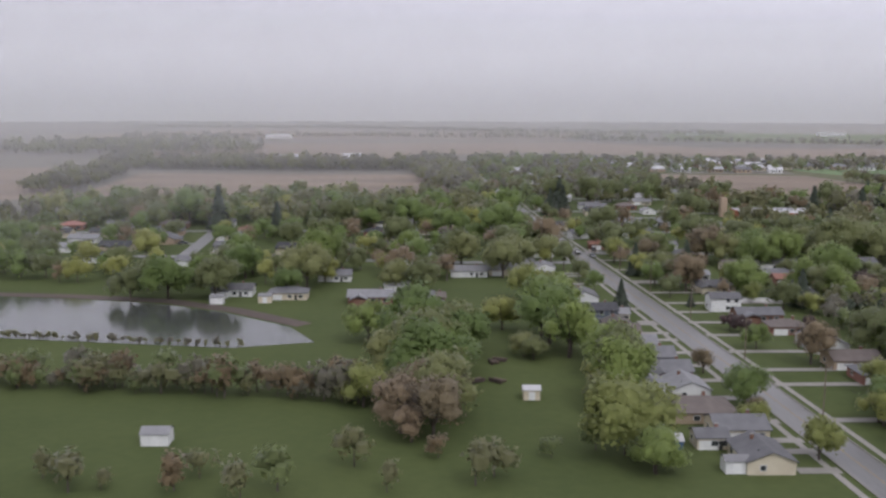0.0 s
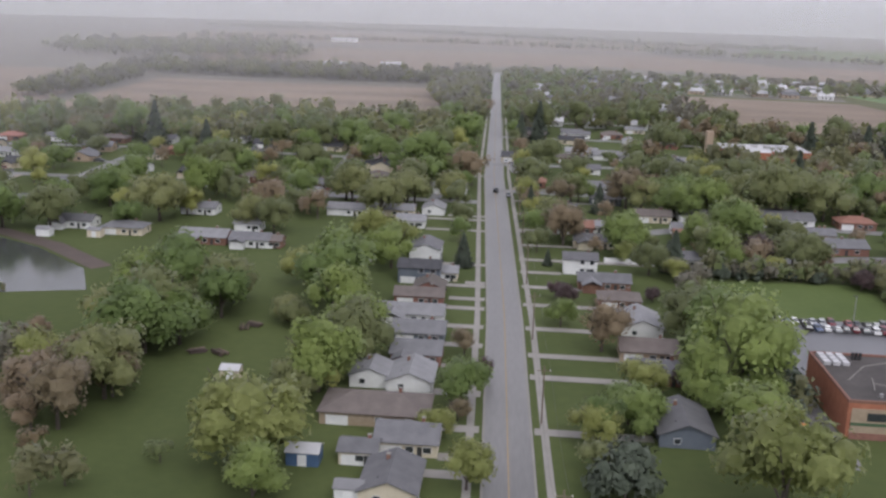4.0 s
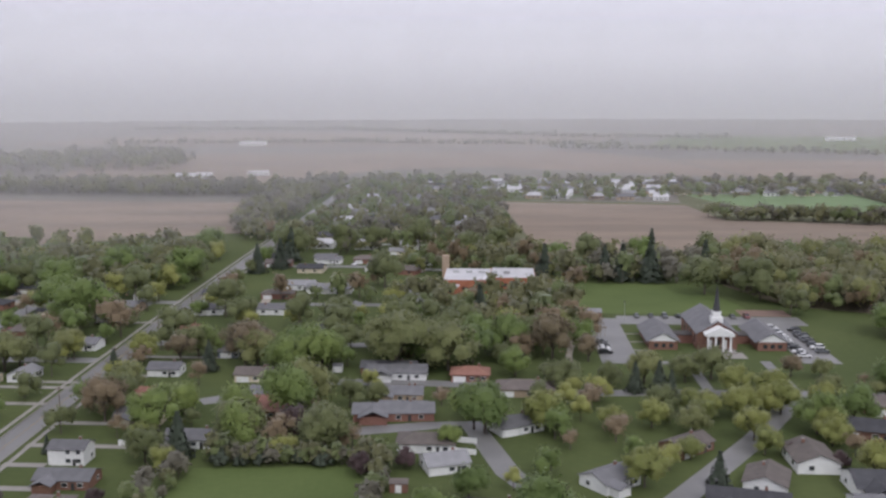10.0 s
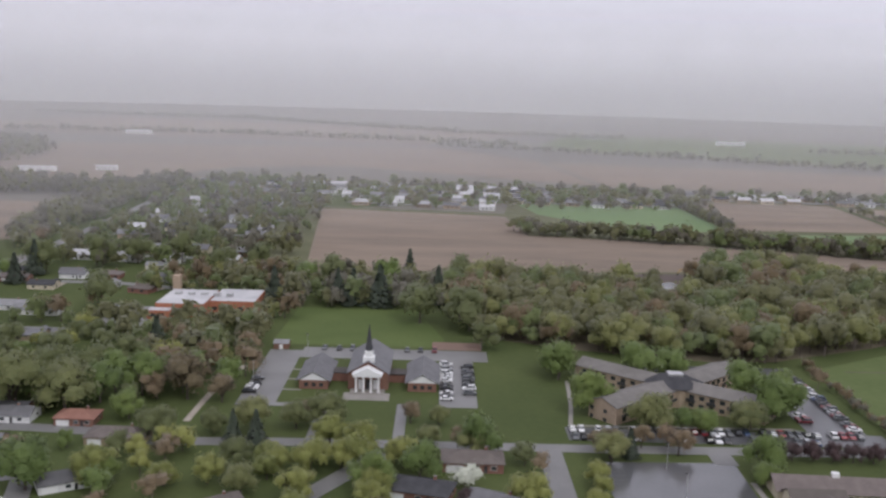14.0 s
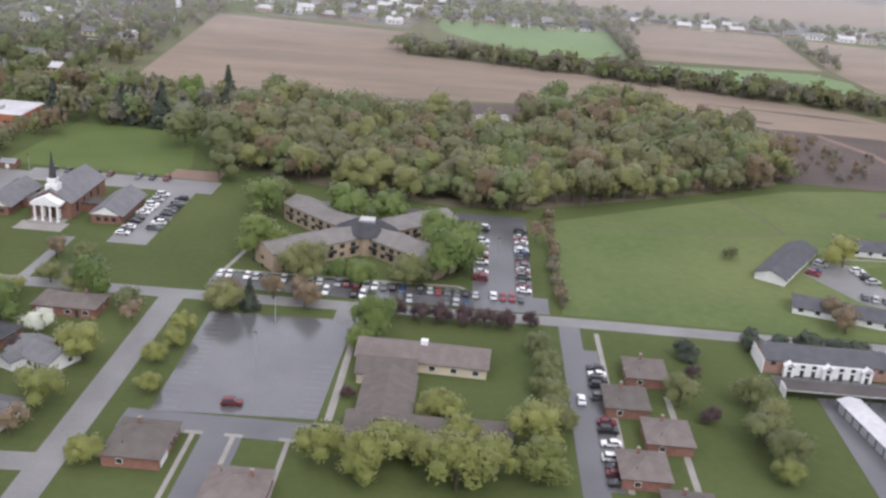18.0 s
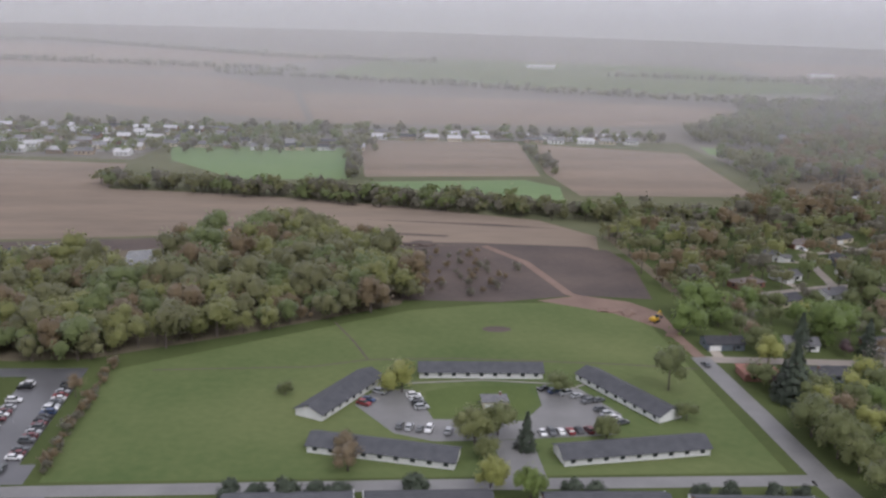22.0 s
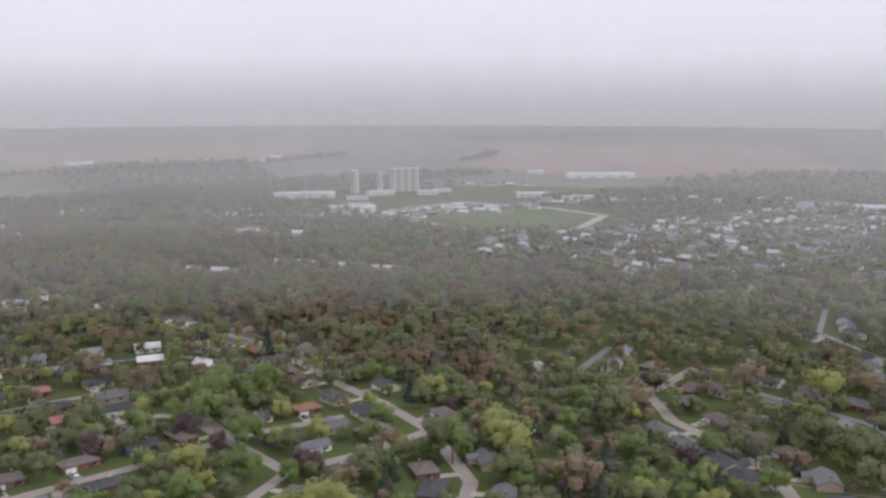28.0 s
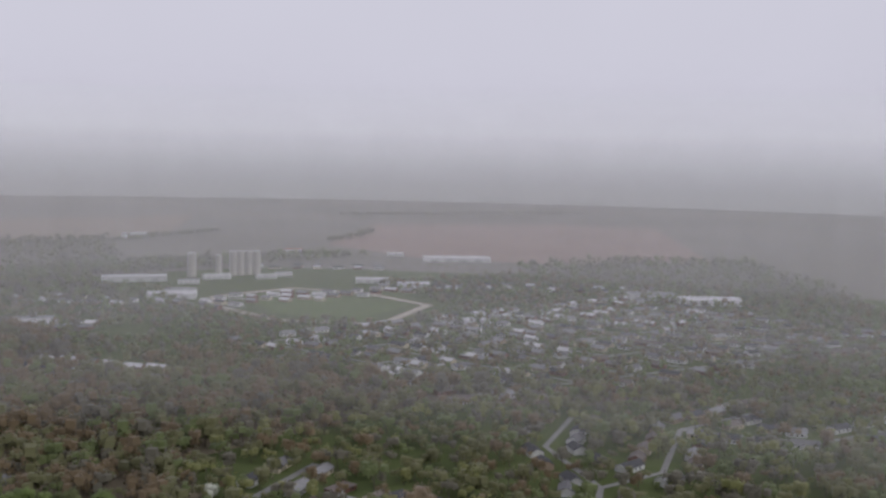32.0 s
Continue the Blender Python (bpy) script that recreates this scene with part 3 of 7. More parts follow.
def make_house(w, d, wall, roof, style, h, lite):
    base = empty("house")
    rise = d * (0.2 if style != "steep" else 0.38)
    if style == "hip":
        part("wall", box(-w / 2, w / 2, -d / 2, d / 2, -0.3, h), M[wall], base)
        part("roof", hip_roof(w, d, h - 0.05, rise), M[roof], base, WORDS[roof])
    else:
        part("wall", gable_walls(w, d, h, rise), M[wall], base)
        part("roof", gable_roof(w, d, h, rise), M[roof], base, WORDS[roof])
    if style == "wing":
        wing = bmesh.new()
        add_box(wing, -w * 0.42, -w * 0.08, -d / 2 - 3.4, -d / 2, -0.3, h - 0.1)
        part("wing", wing, M[wall], base)
        rf = gable_roof(d / 2 + 4.2, w * 0.34, h - 0.15, w * 0.075)
        bmesh.ops.rotate(rf, verts=rf.verts, cent=(0, 0, 0), matrix=Matrix.Rotation(radians(90), 3, "Z"))
        bmesh.ops.translate(rf, verts=rf.verts, vec=(-w * 0.25, -d * 0.25 - 1.7, 0))
        part("roof", rf, M[roof], base, WORDS[roof])
    if lite:
        for s, x in ((-1, 0.32), (1, 0.25), (1, -0.2)):
            part("window", box(x * w - 0.8, x * w + 0.8, min(s * d / 2, s * (d / 2 + 0.06)), max(s * d / 2, s * (d / 2 + 0.06)), 0.95, 2.15), M["glass"], base)
        part("window", box(-w / 2 - 0.06, -w / 2, -0.7, 0.7, 0.95, 2.15), M["glass"], base)
    for s in (-1, 1) if not lite else ():
        for x in ((0.3, -0.2) if s > 0 else (0.34, 0.06)):
            window_at(base, x * w, s * d / 2, 0.95, 1.5, 1.15, "x")
            if h > 4:
                window_at(base, x * w, s * d / 2, 3.6, 1.3, 1.15, "x")
        window_at(base, s * w / 2, 0.18 * d, 1.0, 1.2, 1.1, "y")
    if style != "wing":
        part("garage_door", box(-w * 0.44, -w * 0.44 + 4.6, -d / 2 - 0.05, -d / 2, 0.0, 2.15), M["trim"], base, "white panelled garage door")
    part("door", box(w * 0.18, w * 0.18 + 0.95, -d / 2 - 0.05, -d / 2, 0.05, 2.1), M["dark"], base)
    top = h + rise
    ch = part("chimney", box(w * 0.2, w * 0.2 + 0.7, d * 0.08, d * 0.08 + 0.6, h, top + 0.7), M["brick"], base, "brick chimney")
    part("cap", box(w * 0.2 - 0.06, w * 0.2 + 0.76, d * 0.08 - 0.06, d * 0.08 + 0.66, top + 0.7, top + 0.82), M["concrete"], ch)
    if not lite:
        part("vent_pipe", tube((-0.3 * w, d * 0.2, h), (-0.3 * w, d * 0.2, h + rise * 0.6 + 0.55), 0.09, 0.09), M["dark"], base)
    return base


def home(x, y, rz, w, d, wall, roof, style="gable", h=2.8, lite=False, size=1.0):
    """A detached house with its front to -y, turned by rz."""
    key = (w, d, wall, roof, style, h, lite)
    m = pose(x, y, 0, 0, 0, rz) @ Matrix.Diagonal((size, size, size, 1))
    if key in HOUSES:
        return copy_thing(HOUSES[key], m @ Matrix.Diagonal([1 / v for v in HOUSES[key].scale] + [1]))
    ob = make_house(w, d, wall, roof, style, h, lite)
    kind = {"gable": "gabled", "hip": "hip-roofed", "wing": "L-shaped gabled", "steep": "steep-roofed"}[style]
    tagged(ob, f"{kind} {'two-storey ' if h > 4 else ''}{WORDS[wall]} house with {WORDS[roof]}", "house", "houses of the neighbourhood")
    ob.matrix_basis = m
    HOUSES[key] = ob
    return ob


SHEDS = {}


def shed(x, y, rz, w, d, wall, roof, h=2.2):
    key = (w, d, wall, roof, h)
    m = pose(x, y, 0, 0, 0, rz)
    if key in SHEDS:
        return copy_thing(SHEDS[key], m)
    base = empty("garden_shed")
    part("wall", gable_walls(w, d, h, d * 0.22), M[wall], base)
    part("roof", gable_roof(w, d, h, d * 0.22, 0.2, 0.1), M[roof], base)
    part("door", box(-0.7, 0.7, -d / 2 - 0.05, -d / 2, 0.05, 1.9), M["trim"], base)
    tagged(base, f"small {WORDS.get(wall, wall)} garden shed standing on the lawn", "shed")
    base.matrix_basis = m
    SHEDS[key] = base
    return base


FARHOMES = []


def farhome(x, y, rz, w, d, wall, roof):
    """Notes a house of the far town, which is built with the others as one mesh."""
    FARHOMES.append((x, y, rz, w, d, wall, roof))


def far_town():
    names = ["white", "cream", "brick", "tan", "roof_grey", "roof_pale", "roof_brown", "roof_dark", "white_roof", "glass"]
    bm = bmesh.new()
    for x, y, rz, w, d, wall, roof in FARHOMES:
        m = pose(x, y, 0, 0, 0, rz)
        for maker, key in ((gable_walls(w, d, 3.2, 2.3), wall), (gable_roof(w, d, 3.2, 2.3), roof)):
            for f in maker.faces:
                bm.faces.new([bm.verts.new(m @ v.co) for v in f.verts]).material_index = names.index(key)
            maker.free()
        for s in (-1, 1):
            for a in (-0.28, 0.0, 0.24):
                q = [(a * w - 0.7, 1.0), (a * w + 0.7, 1.0), (a * w + 0.7, 2.3), (a * w - 0.7, 2.3)]
                bm.faces.new([bm.verts.new(m @ Vector((p, s * (d / 2 + 0.05), z))) for p, z in q]).material_index = names.index("glass")
    ob = link("town_houses", bm, [M[k] for k in names])
    tagged(ob, "many small pale houses of the far town", "houses", kind="stuff")


# ---- cars ----
PAINT = {k: mat(k + "_car_paint", c, tuple(v * 1.15 for v in c), 1.0, 0.28, 0.0, spec=0.6) for k, c in {
    "white": (0.66, 0.66, 0.66), "silver": (0.36, 0.37, 0.38), "black": (0.018, 0.018, 0.02), "red": (0.21, 0.025, 0.03),
    "blue": (0.03, 0.055, 0.13), "grey": (0.10, 0.105, 0.11), "maroon": (0.12, 0.015, 0.02), "teal": (0.03, 0.22, 0.30)}.items()}
CARS = {}


def make_car(paint, tall):
    base = empty("car")
    L, Wd, hb, hr = (4.7, 1.85, 0.95, 1.45) if not tall else (5.0, 1.95, 1.1, 1.8)
    bm = bmesh.new()
    prof = [(-L / 2, 0.35), (-L / 2 + 0.05, hb * 0.92), (-L / 2 + 0.3, hb), (L / 2 - 1.35, hb), (L / 2 - 0.15, hb * 0.82), (L / 2, 0.55), (L / 2 - 0.05, 0.32)]
    sides = [[bm.verts.new((x, s * Wd / 2, z)) for x, z in prof] for s in (-1, 1)]
    for i in range(len(prof)):
        j = (i + 1) % len(prof)
        bm.faces.new((sides[0][i], sides[0][j], sides[1][j], sides[1][i]))
    bm.faces.new(sides[0])
    bm.faces.new(sides[1][::-1])
    bmesh.ops.recalc_face_normals(bm, faces=bm.faces)
    part("body", bm, PAINT[paint], base)
    bm = bmesh.new()
    back = -L / 2 + (0.35 if tall else 0.7)
    lo = [bm.verts.new((x, y, hb)) for x, y in ((back, -Wd / 2 + 0.05), (L / 2 - 1.3, -Wd / 2 + 0.05), (L / 2 - 1.3, Wd / 2 - 0.05), (back, Wd / 2 - 0.05))]
    hi = [bm.verts.new((x, y, hr - 0.06)) for x, y in ((back + 0.35, -Wd / 2 + 0.2), (L / 2 - 2.1, -Wd / 2 + 0.2), (L / 2 - 2.1, Wd / 2 - 0.2), (back + 0.35, Wd / 2 - 0.2))]
    for i in range(4):
        bm.faces.new((lo[i], lo[(i + 1) % 4], hi[(i + 1) % 4], hi[i]))
    part("cabin", bm, M["glass"], base, "dark tinted glass")
    part("roof", box(back + 0.3, L / 2 - 2.05, -Wd / 2 + 0.18, Wd / 2 - 0.18, hr - 0.07, hr), PAINT[paint], base)
    for x in (-L / 2 + 0.85, L / 2 - 0.85):
        for s in (-1, 1):
            part("wheel", tube((x, s * (Wd / 2 - 0.2), 0.33), (x, s * (Wd / 2 + 0.02), 0.33), 0.33, 0.33, 10), M["rubber"], base)
    return base


def car(x, y, rz, paint, tall=False, size=1.0):
    m = pose(x, y, 0.08, 0, 0, rz) @ Matrix.Diagonal((size, size, size, 1))
    key = (paint, tall)
    if key in CARS:
        return copy_thing(CARS[key], m @ Matrix.Diagonal([1 / v for v in CARS[key].scale] + [1]))
    ob = make_car(paint, tall)
    tagged(ob, f"{paint} {'van' if tall else 'saloon car'} parked on wet tarmac", "car", "parked cars")
    ob.matrix_basis = m
    CARS[key] = ob
    return ob


def car_row(x, y, dx, dy, count, rz, paints, seed, skip=0.15, size=1.0):
    rng = random.Random(seed)
    for i in range(count):
        if rng.random() > skip:
            car(x + i * dx + rng.uniform(-0.15, 0.15), y + i * dy + rng.uniform(-0.3, 0.3), rz + rng.uniform(-2, 2) + (180 if rng.random() < 0.4 else 0), rng.choice(paints), rng.random() < 0.35, size)


ALLPAINT = ("white", "white", "silver", "black", "grey", "white", "black", "silver", "maroon", "grey", "grey", "blue", "black", "red", "white")


# ---- ground, fields, water ----
bm = bmesh.new()
bmesh.ops.create_circle(bm, cap_ends=True, segments=96, radius=4600)
bmesh.ops.translate(bm, verts=bm.verts, vec=(350, 100, 0))
tagged(link("ground", bm, M["farmland"]), "flat pale farmland reaching to the hazy horizon", "ground", kind="structure")
patch("lawn", [(-900, -700), (2100, -900), (2150, 200), (1950, 830), (1650, 1250), (1150, 1300), (840, 900), (665, 635), (480, 560), (150, 560), (100, 860), (300, 950), (440, 1100), (-80, 1060), (-120, 640), (-300, 520), (-900, 420)],
      M["grass"], 0.02, "green lawns and verges of the town")
patch("field_verge", [(70, 560), (60, 870), (240, 850), (250, 930), (420, 1000), (740, 1000), (740, 720), (690, 600), (560, 560)], M["verge"], 0.035, "rough grass between the fields")
patch("stubble_field", [(104, 568), (106, 600), (84, 850), (240, 830), (250, 727), (345, 712), (443, 680), (530, 641), (556, 600), (549, 566), (478, 575), (411, 577), (343, 600), (260, 586), (180, 578)],
      M["stubble"], 0.06, "tan corn stubble field beside the wood", "field")
patch("stubble_field", [(-350, 577), (-371, 849), (-121, 838), (-85, 650), (-198, 590), (-305, 523)], M["stubble"], 0.06, "reddish tan stubble field beyond the houses", "field")
patch("stubble_field", [(-900, 860), (-434, 937), (-368, 627), (-381, 590), (-428, 505), (-900, 430)], M["stubble"], 0.06, "reddish tan stubble field beyond the pond", "field")
patch("stubble_field", [(422, 985), (574, 985), (561, 800), (424, 787)], M["stubble"], 0.06, "square brown stubble field between hedgerows", "field")
patch("stubble_field", [(585, 975), (722, 930), (705, 724), (575, 722), (568, 813)], M["stubble"], 0.06, "brown stubble field with darker streaks", "field")
patch("stubble_field", [(2000, 1500), (2501, 1905), (2962, 1600), (3059, 1349), (2350, 800), (2066, 994), (1960, 1160)], M["far_plough"], 0.06, "reddish ploughed field beyond the silos", "field")
patch("stubble_field", [(340, 1460), (630, 1430), (938, 1355), (882, 1206), (720, 1130), (375, 1110)], M["stubble"], 0.05, "tan stubble field behind the far road", "field")
patch("stubble_field", [(-400, 1010), (-560, 1560), (190, 1720), (330, 1480), (365, 1120), (69, 1290), (-70, 1230), (-150, 1000)], M["stubble"], 0.05, "broad brown field beyond the far estate", "field")
patch("wheat_field", [(752, 975), (844, 930), (835, 895), (744, 925)], M["wheat"], 0.06, "small green meadow among trees", "field")
patch("wheat_field", [(350, 1800), (900, 1560), (1300, 1650), (1200, 2300), (500, 2400)], M["meadow"], 0.05, "pale green field beyond the tree line", "field")
patch("stubble_field", [(-900, 1900), (150, 1820), (450, 2450), (-700, 2700)], M["stubble"], 0.05, "far tan field near the horizon", "field")
patch("stubble_field", [(1250, 1850), (1900, 1950), (2300, 2500), (1400, 2600)], M["stubble"], 0.05, "far tan field near the horizon", "field")
patch("wheat_field", [(255, 925), (410, 931), (413, 775), (331, 770), (270, 850)], M["wheat"], 0.06, "green wheat field with a farmstead", "field")
patch("wheat_field", [(427, 766), (545, 782), (567, 754), (560, 705), (492, 722), (430, 752)], M["wheat"], 0.06, "strip of green wheat beside a hedgerow", "field")
patch("wood_floor", [(565, 480), (560, 600), (640, 635), (720, 715), (800, 890), (1000, 1140), (1115, 900), (1085, 730), (1185, 600), (1285, 440), (1395, 250), (1470, 60), (1200, -50), (1005, 45), (940, 200), (1005, 280), (965, 335), (910, 435), (812, 475)], M["litter"], 0.045, "brown leaf litter on the woodland floor", "woodland floor")
patch("wood_floor", [(207, 430), (192, 470), (186, 500), (200, 538), (224, 553), (277, 553), (342, 580), (387, 606), (429, 550), (445, 503), (436, 470), (371, 431), (320, 405), (293, 403), (242, 415)], M["litter"], 0.045, "brown leaf litter under the mixed wood", "woodland floor")
patch("lawn", [(570, 478), (566, 596), (640, 630), (868, 606), (908, 436), (812, 473)], M["grass"], 0.052, "rough lawns between houses in the wood")
patch("lawn", [(1008, 48), (942, 200), (1003, 280), (968, 332), (1005, 430), (1208, 430), (1390, 255), (1465, 64), (1200, -48)], M["grass"], 0.052, "rough lawns between houses in the wood")
patch("bare_earth", [(405, 575), (490, 577), (554, 568), (560, 539), (552, 478), (518, 484), (481, 474), (430, 477), (425, 520)], M["dark_soil"], 0.09, "dark freshly stripped building land", "earth")
patch("bare_earth", [(215, 575), (330, 592), (350, 580), (280, 555), (220, 552)], M["dark_soil"], 0.09, "dark churned ground behind the wood", "earth")
strip("dirt_track", [(487, 576), (504, 542), (515, 486), (535, 464), (546, 440), (548, 404)], 4.6, M["red_soil"], 0.13, "reddish clay building track", "track")
patch("bare_earth", [(498, 476), (520, 484), (540, 474), (550, 458), (549, 430), (541, 440), (528, 458)], M["red_soil"], 0.11, "reddish clay scraped bare on the building land", "earth")
for pts in ([(405, 582), (480, 583), (545, 575), (548, 569), (470, 577)], [(330, 618), (400, 612), (470, 600), (468, 596), (400, 606)], [(420, 640), (500, 630), (540, 618), (500, 624)]):
    patch("field_track", pts, M["dark_soil"], 0.10, "dark wheel marks across the stubble", "earth")
patch("meadow", [(331, 312), (328, 392), (372, 420), (440, 462), (480, 472), (540, 474), (541, 311)], M["meadow"], 0.05, "open meadow round the flats", "grass")
patch("playing_field", [(117, 412), (119, 478), (175, 478), (188, 425), (186, 412)], M["turf"], 0.05, "bright mown playing field behind the church", "grass")
patch("small_field", [(8, 206), (10, 236), (52, 239), (55, 207)], M["turf"], 0.05, "mown grass square behind the store", "grass")
patch("race_infield", [(1428, 985), (1510, 975), (1545, 790), (1420, 735), (1375, 840)], M["turf"], 0.08, "green infield of an oval track", "grass")
strip("oval_track", [(1400, 1000), (1525, 1000), (1570, 900), (1560, 770), (1420, 705), (1350, 800), (1350, 920), (1400, 1000)], 14, M["gravel"], 0.10, "pale dirt oval track", "track")
patch("pond", [(-260, 262), (-225, 257), (-195, 249), (-172, 236), (-150, 217), (-141, 199), (-162, 193), (-230, 205), (-275, 225)], M["water"], 0.06, "grey retention pond reflecting the sky", "pond")
strip("pond_bank", [(-262, 266), (-225, 261), (-193, 253), (-169, 239), (-146, 219)], 6, M["dark_soil"], 0.09, "brown earth bank round the pond", "earth")
patch("pond", [(300, 560), (318, 566), (321, 520), (304, 512)], M["water"], 0.12, "small pool in the wood", "pond")

# ---- roads ----
strip("main_road", [(-27, -800), (-33, -250), (-36, 60), (-40.5, 194), (-50, 388), (-62, 760), (-70, 1010), (-72, 1090)], 7.7, M["concrete_road"], 0.07, "long straight pale wet concrete road")
strip("centre_line", [(-27.0, -800), (-33.0, -250), (-36.0, 60), (-40.5, 194), (-50.0, 388), (-62, 760)], 0.22, M["line"], 0.075, "worn yellow centre line", "marking")
for s, name in ((6.2, "east"), (-6.2, "west")):
    strip("pavement", [(-27 + s, -800), (-33 + s, -250), (-36 + s, 60), (-40.5 + s, 194), (-50 + s, 388), (-57 + s, 620)], 1.3, M["concrete"], 0.08, "pale concrete footpath along the main road", "pavement")
    for q in (4.0,):
        e = q if s > 0 else -q
        strip("kerb", [(-27 + e, -800), (-33 + e, -250), (-36 + e, 60), (-40.5 + e, 194), (-50 + e, 388), (-57 + e, 620)], 0.35, M["concrete"], 0.2, "concrete kerb of the main road", "kerb")
strip("cross_street", [(90, 300), (140, 303), (219, 304), (331, 307), (440, 307), (548, 306)], 6.4, M["street"], 0.07, "grey side street past the flats")
strip("north_street", [(550, 306), (554, 260), (560, 200), (556, 120), (550, -100), (545, -700)], 9.5, M["street"], 0.07, "wide grey street along the meadow")
strip("north_street", [(550, 300), (549.5, 350), (548, 404)], 7.6, M["street"], 0.08, "wide grey street ending at a building site")
strip("side_street", [(219, 301), (219.5, 220), (221, 120), (221, -60), (222, -600)], 7.0, M["street"], 0.08, "grey residential side street")
strip("cottage_lane", [(332, 304), (332, 234), (333, 120), (333, -60), (221, -64)], 6.0, M["asphalt"], 0.08, "wet asphalt lane beside brown cottages")
patch("car_park", [(233, 241), (232, 294), (272, 296), (270.5, 243)], M["wet_lot"], 0.09, "large wet asphalt car park with puddles", "car park")

# ---- backdrop: glowing cylinder, far land and horizon haze painted as a colour ramp ----
def backdrop():
    m = bpy.data.materials.new("glowing_horizon_haze")
    m.use_nodes = True
    n, l = m.node_tree.nodes, m.node_tree.links
    n.clear()
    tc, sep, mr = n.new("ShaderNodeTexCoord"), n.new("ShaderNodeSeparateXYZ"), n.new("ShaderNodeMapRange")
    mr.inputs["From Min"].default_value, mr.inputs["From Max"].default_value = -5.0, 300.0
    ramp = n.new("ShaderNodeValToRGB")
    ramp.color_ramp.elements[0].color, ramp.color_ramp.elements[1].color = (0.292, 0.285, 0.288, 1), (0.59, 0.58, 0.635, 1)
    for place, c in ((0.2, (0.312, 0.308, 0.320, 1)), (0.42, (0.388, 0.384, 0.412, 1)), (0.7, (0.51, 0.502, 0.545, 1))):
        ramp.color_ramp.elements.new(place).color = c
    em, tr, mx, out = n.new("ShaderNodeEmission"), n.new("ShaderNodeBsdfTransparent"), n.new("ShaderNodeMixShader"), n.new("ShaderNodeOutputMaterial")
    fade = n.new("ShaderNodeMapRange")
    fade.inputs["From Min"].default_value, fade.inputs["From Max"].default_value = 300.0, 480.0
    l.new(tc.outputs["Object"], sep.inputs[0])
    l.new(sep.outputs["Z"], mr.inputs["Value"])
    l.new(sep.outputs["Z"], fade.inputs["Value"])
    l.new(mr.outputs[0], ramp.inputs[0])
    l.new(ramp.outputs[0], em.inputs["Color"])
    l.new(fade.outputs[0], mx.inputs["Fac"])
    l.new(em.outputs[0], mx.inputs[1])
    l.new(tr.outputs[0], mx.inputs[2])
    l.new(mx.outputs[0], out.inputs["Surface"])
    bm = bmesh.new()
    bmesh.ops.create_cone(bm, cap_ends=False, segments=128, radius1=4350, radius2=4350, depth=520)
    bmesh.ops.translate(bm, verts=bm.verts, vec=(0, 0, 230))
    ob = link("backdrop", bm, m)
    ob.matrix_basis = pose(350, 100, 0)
    tagged(ob, "glowing backdrop ring painted with grey horizon haze", "backdrop", kind="structure")


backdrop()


# ---- haze: added see-through ring sheets, each behind the last, whiten the land beyond ----
def haze_sheet_material():
    m = bpy.data.materials.new("white_haze_sheet")
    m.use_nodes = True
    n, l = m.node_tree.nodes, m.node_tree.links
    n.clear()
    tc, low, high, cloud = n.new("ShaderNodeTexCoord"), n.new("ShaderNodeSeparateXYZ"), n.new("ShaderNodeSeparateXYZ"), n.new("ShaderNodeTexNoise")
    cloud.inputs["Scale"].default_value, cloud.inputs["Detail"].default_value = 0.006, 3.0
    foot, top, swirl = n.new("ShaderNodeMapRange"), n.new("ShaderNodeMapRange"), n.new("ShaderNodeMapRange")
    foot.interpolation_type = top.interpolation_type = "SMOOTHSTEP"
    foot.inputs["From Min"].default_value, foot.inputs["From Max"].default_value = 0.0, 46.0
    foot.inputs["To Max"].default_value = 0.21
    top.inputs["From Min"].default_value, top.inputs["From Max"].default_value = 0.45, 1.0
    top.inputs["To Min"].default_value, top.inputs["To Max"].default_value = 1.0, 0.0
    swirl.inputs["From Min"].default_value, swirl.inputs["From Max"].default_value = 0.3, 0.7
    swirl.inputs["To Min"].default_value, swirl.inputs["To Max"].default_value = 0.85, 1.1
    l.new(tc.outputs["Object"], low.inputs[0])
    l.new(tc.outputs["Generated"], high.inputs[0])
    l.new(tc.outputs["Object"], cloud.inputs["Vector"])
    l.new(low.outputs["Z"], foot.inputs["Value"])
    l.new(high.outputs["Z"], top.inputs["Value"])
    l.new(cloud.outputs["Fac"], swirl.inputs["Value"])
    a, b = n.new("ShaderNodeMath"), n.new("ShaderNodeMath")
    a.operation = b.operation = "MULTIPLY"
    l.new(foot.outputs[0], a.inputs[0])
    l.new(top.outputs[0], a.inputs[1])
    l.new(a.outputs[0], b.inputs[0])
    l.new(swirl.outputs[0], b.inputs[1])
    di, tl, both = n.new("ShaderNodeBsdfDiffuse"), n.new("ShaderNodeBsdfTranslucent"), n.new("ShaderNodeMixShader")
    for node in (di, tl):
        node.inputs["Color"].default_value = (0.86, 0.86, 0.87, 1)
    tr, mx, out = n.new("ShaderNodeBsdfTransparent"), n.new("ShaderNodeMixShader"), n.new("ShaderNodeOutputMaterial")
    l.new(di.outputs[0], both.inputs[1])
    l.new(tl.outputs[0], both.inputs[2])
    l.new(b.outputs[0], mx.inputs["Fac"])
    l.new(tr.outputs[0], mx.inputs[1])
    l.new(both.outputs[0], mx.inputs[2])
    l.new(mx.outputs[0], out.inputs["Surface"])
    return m


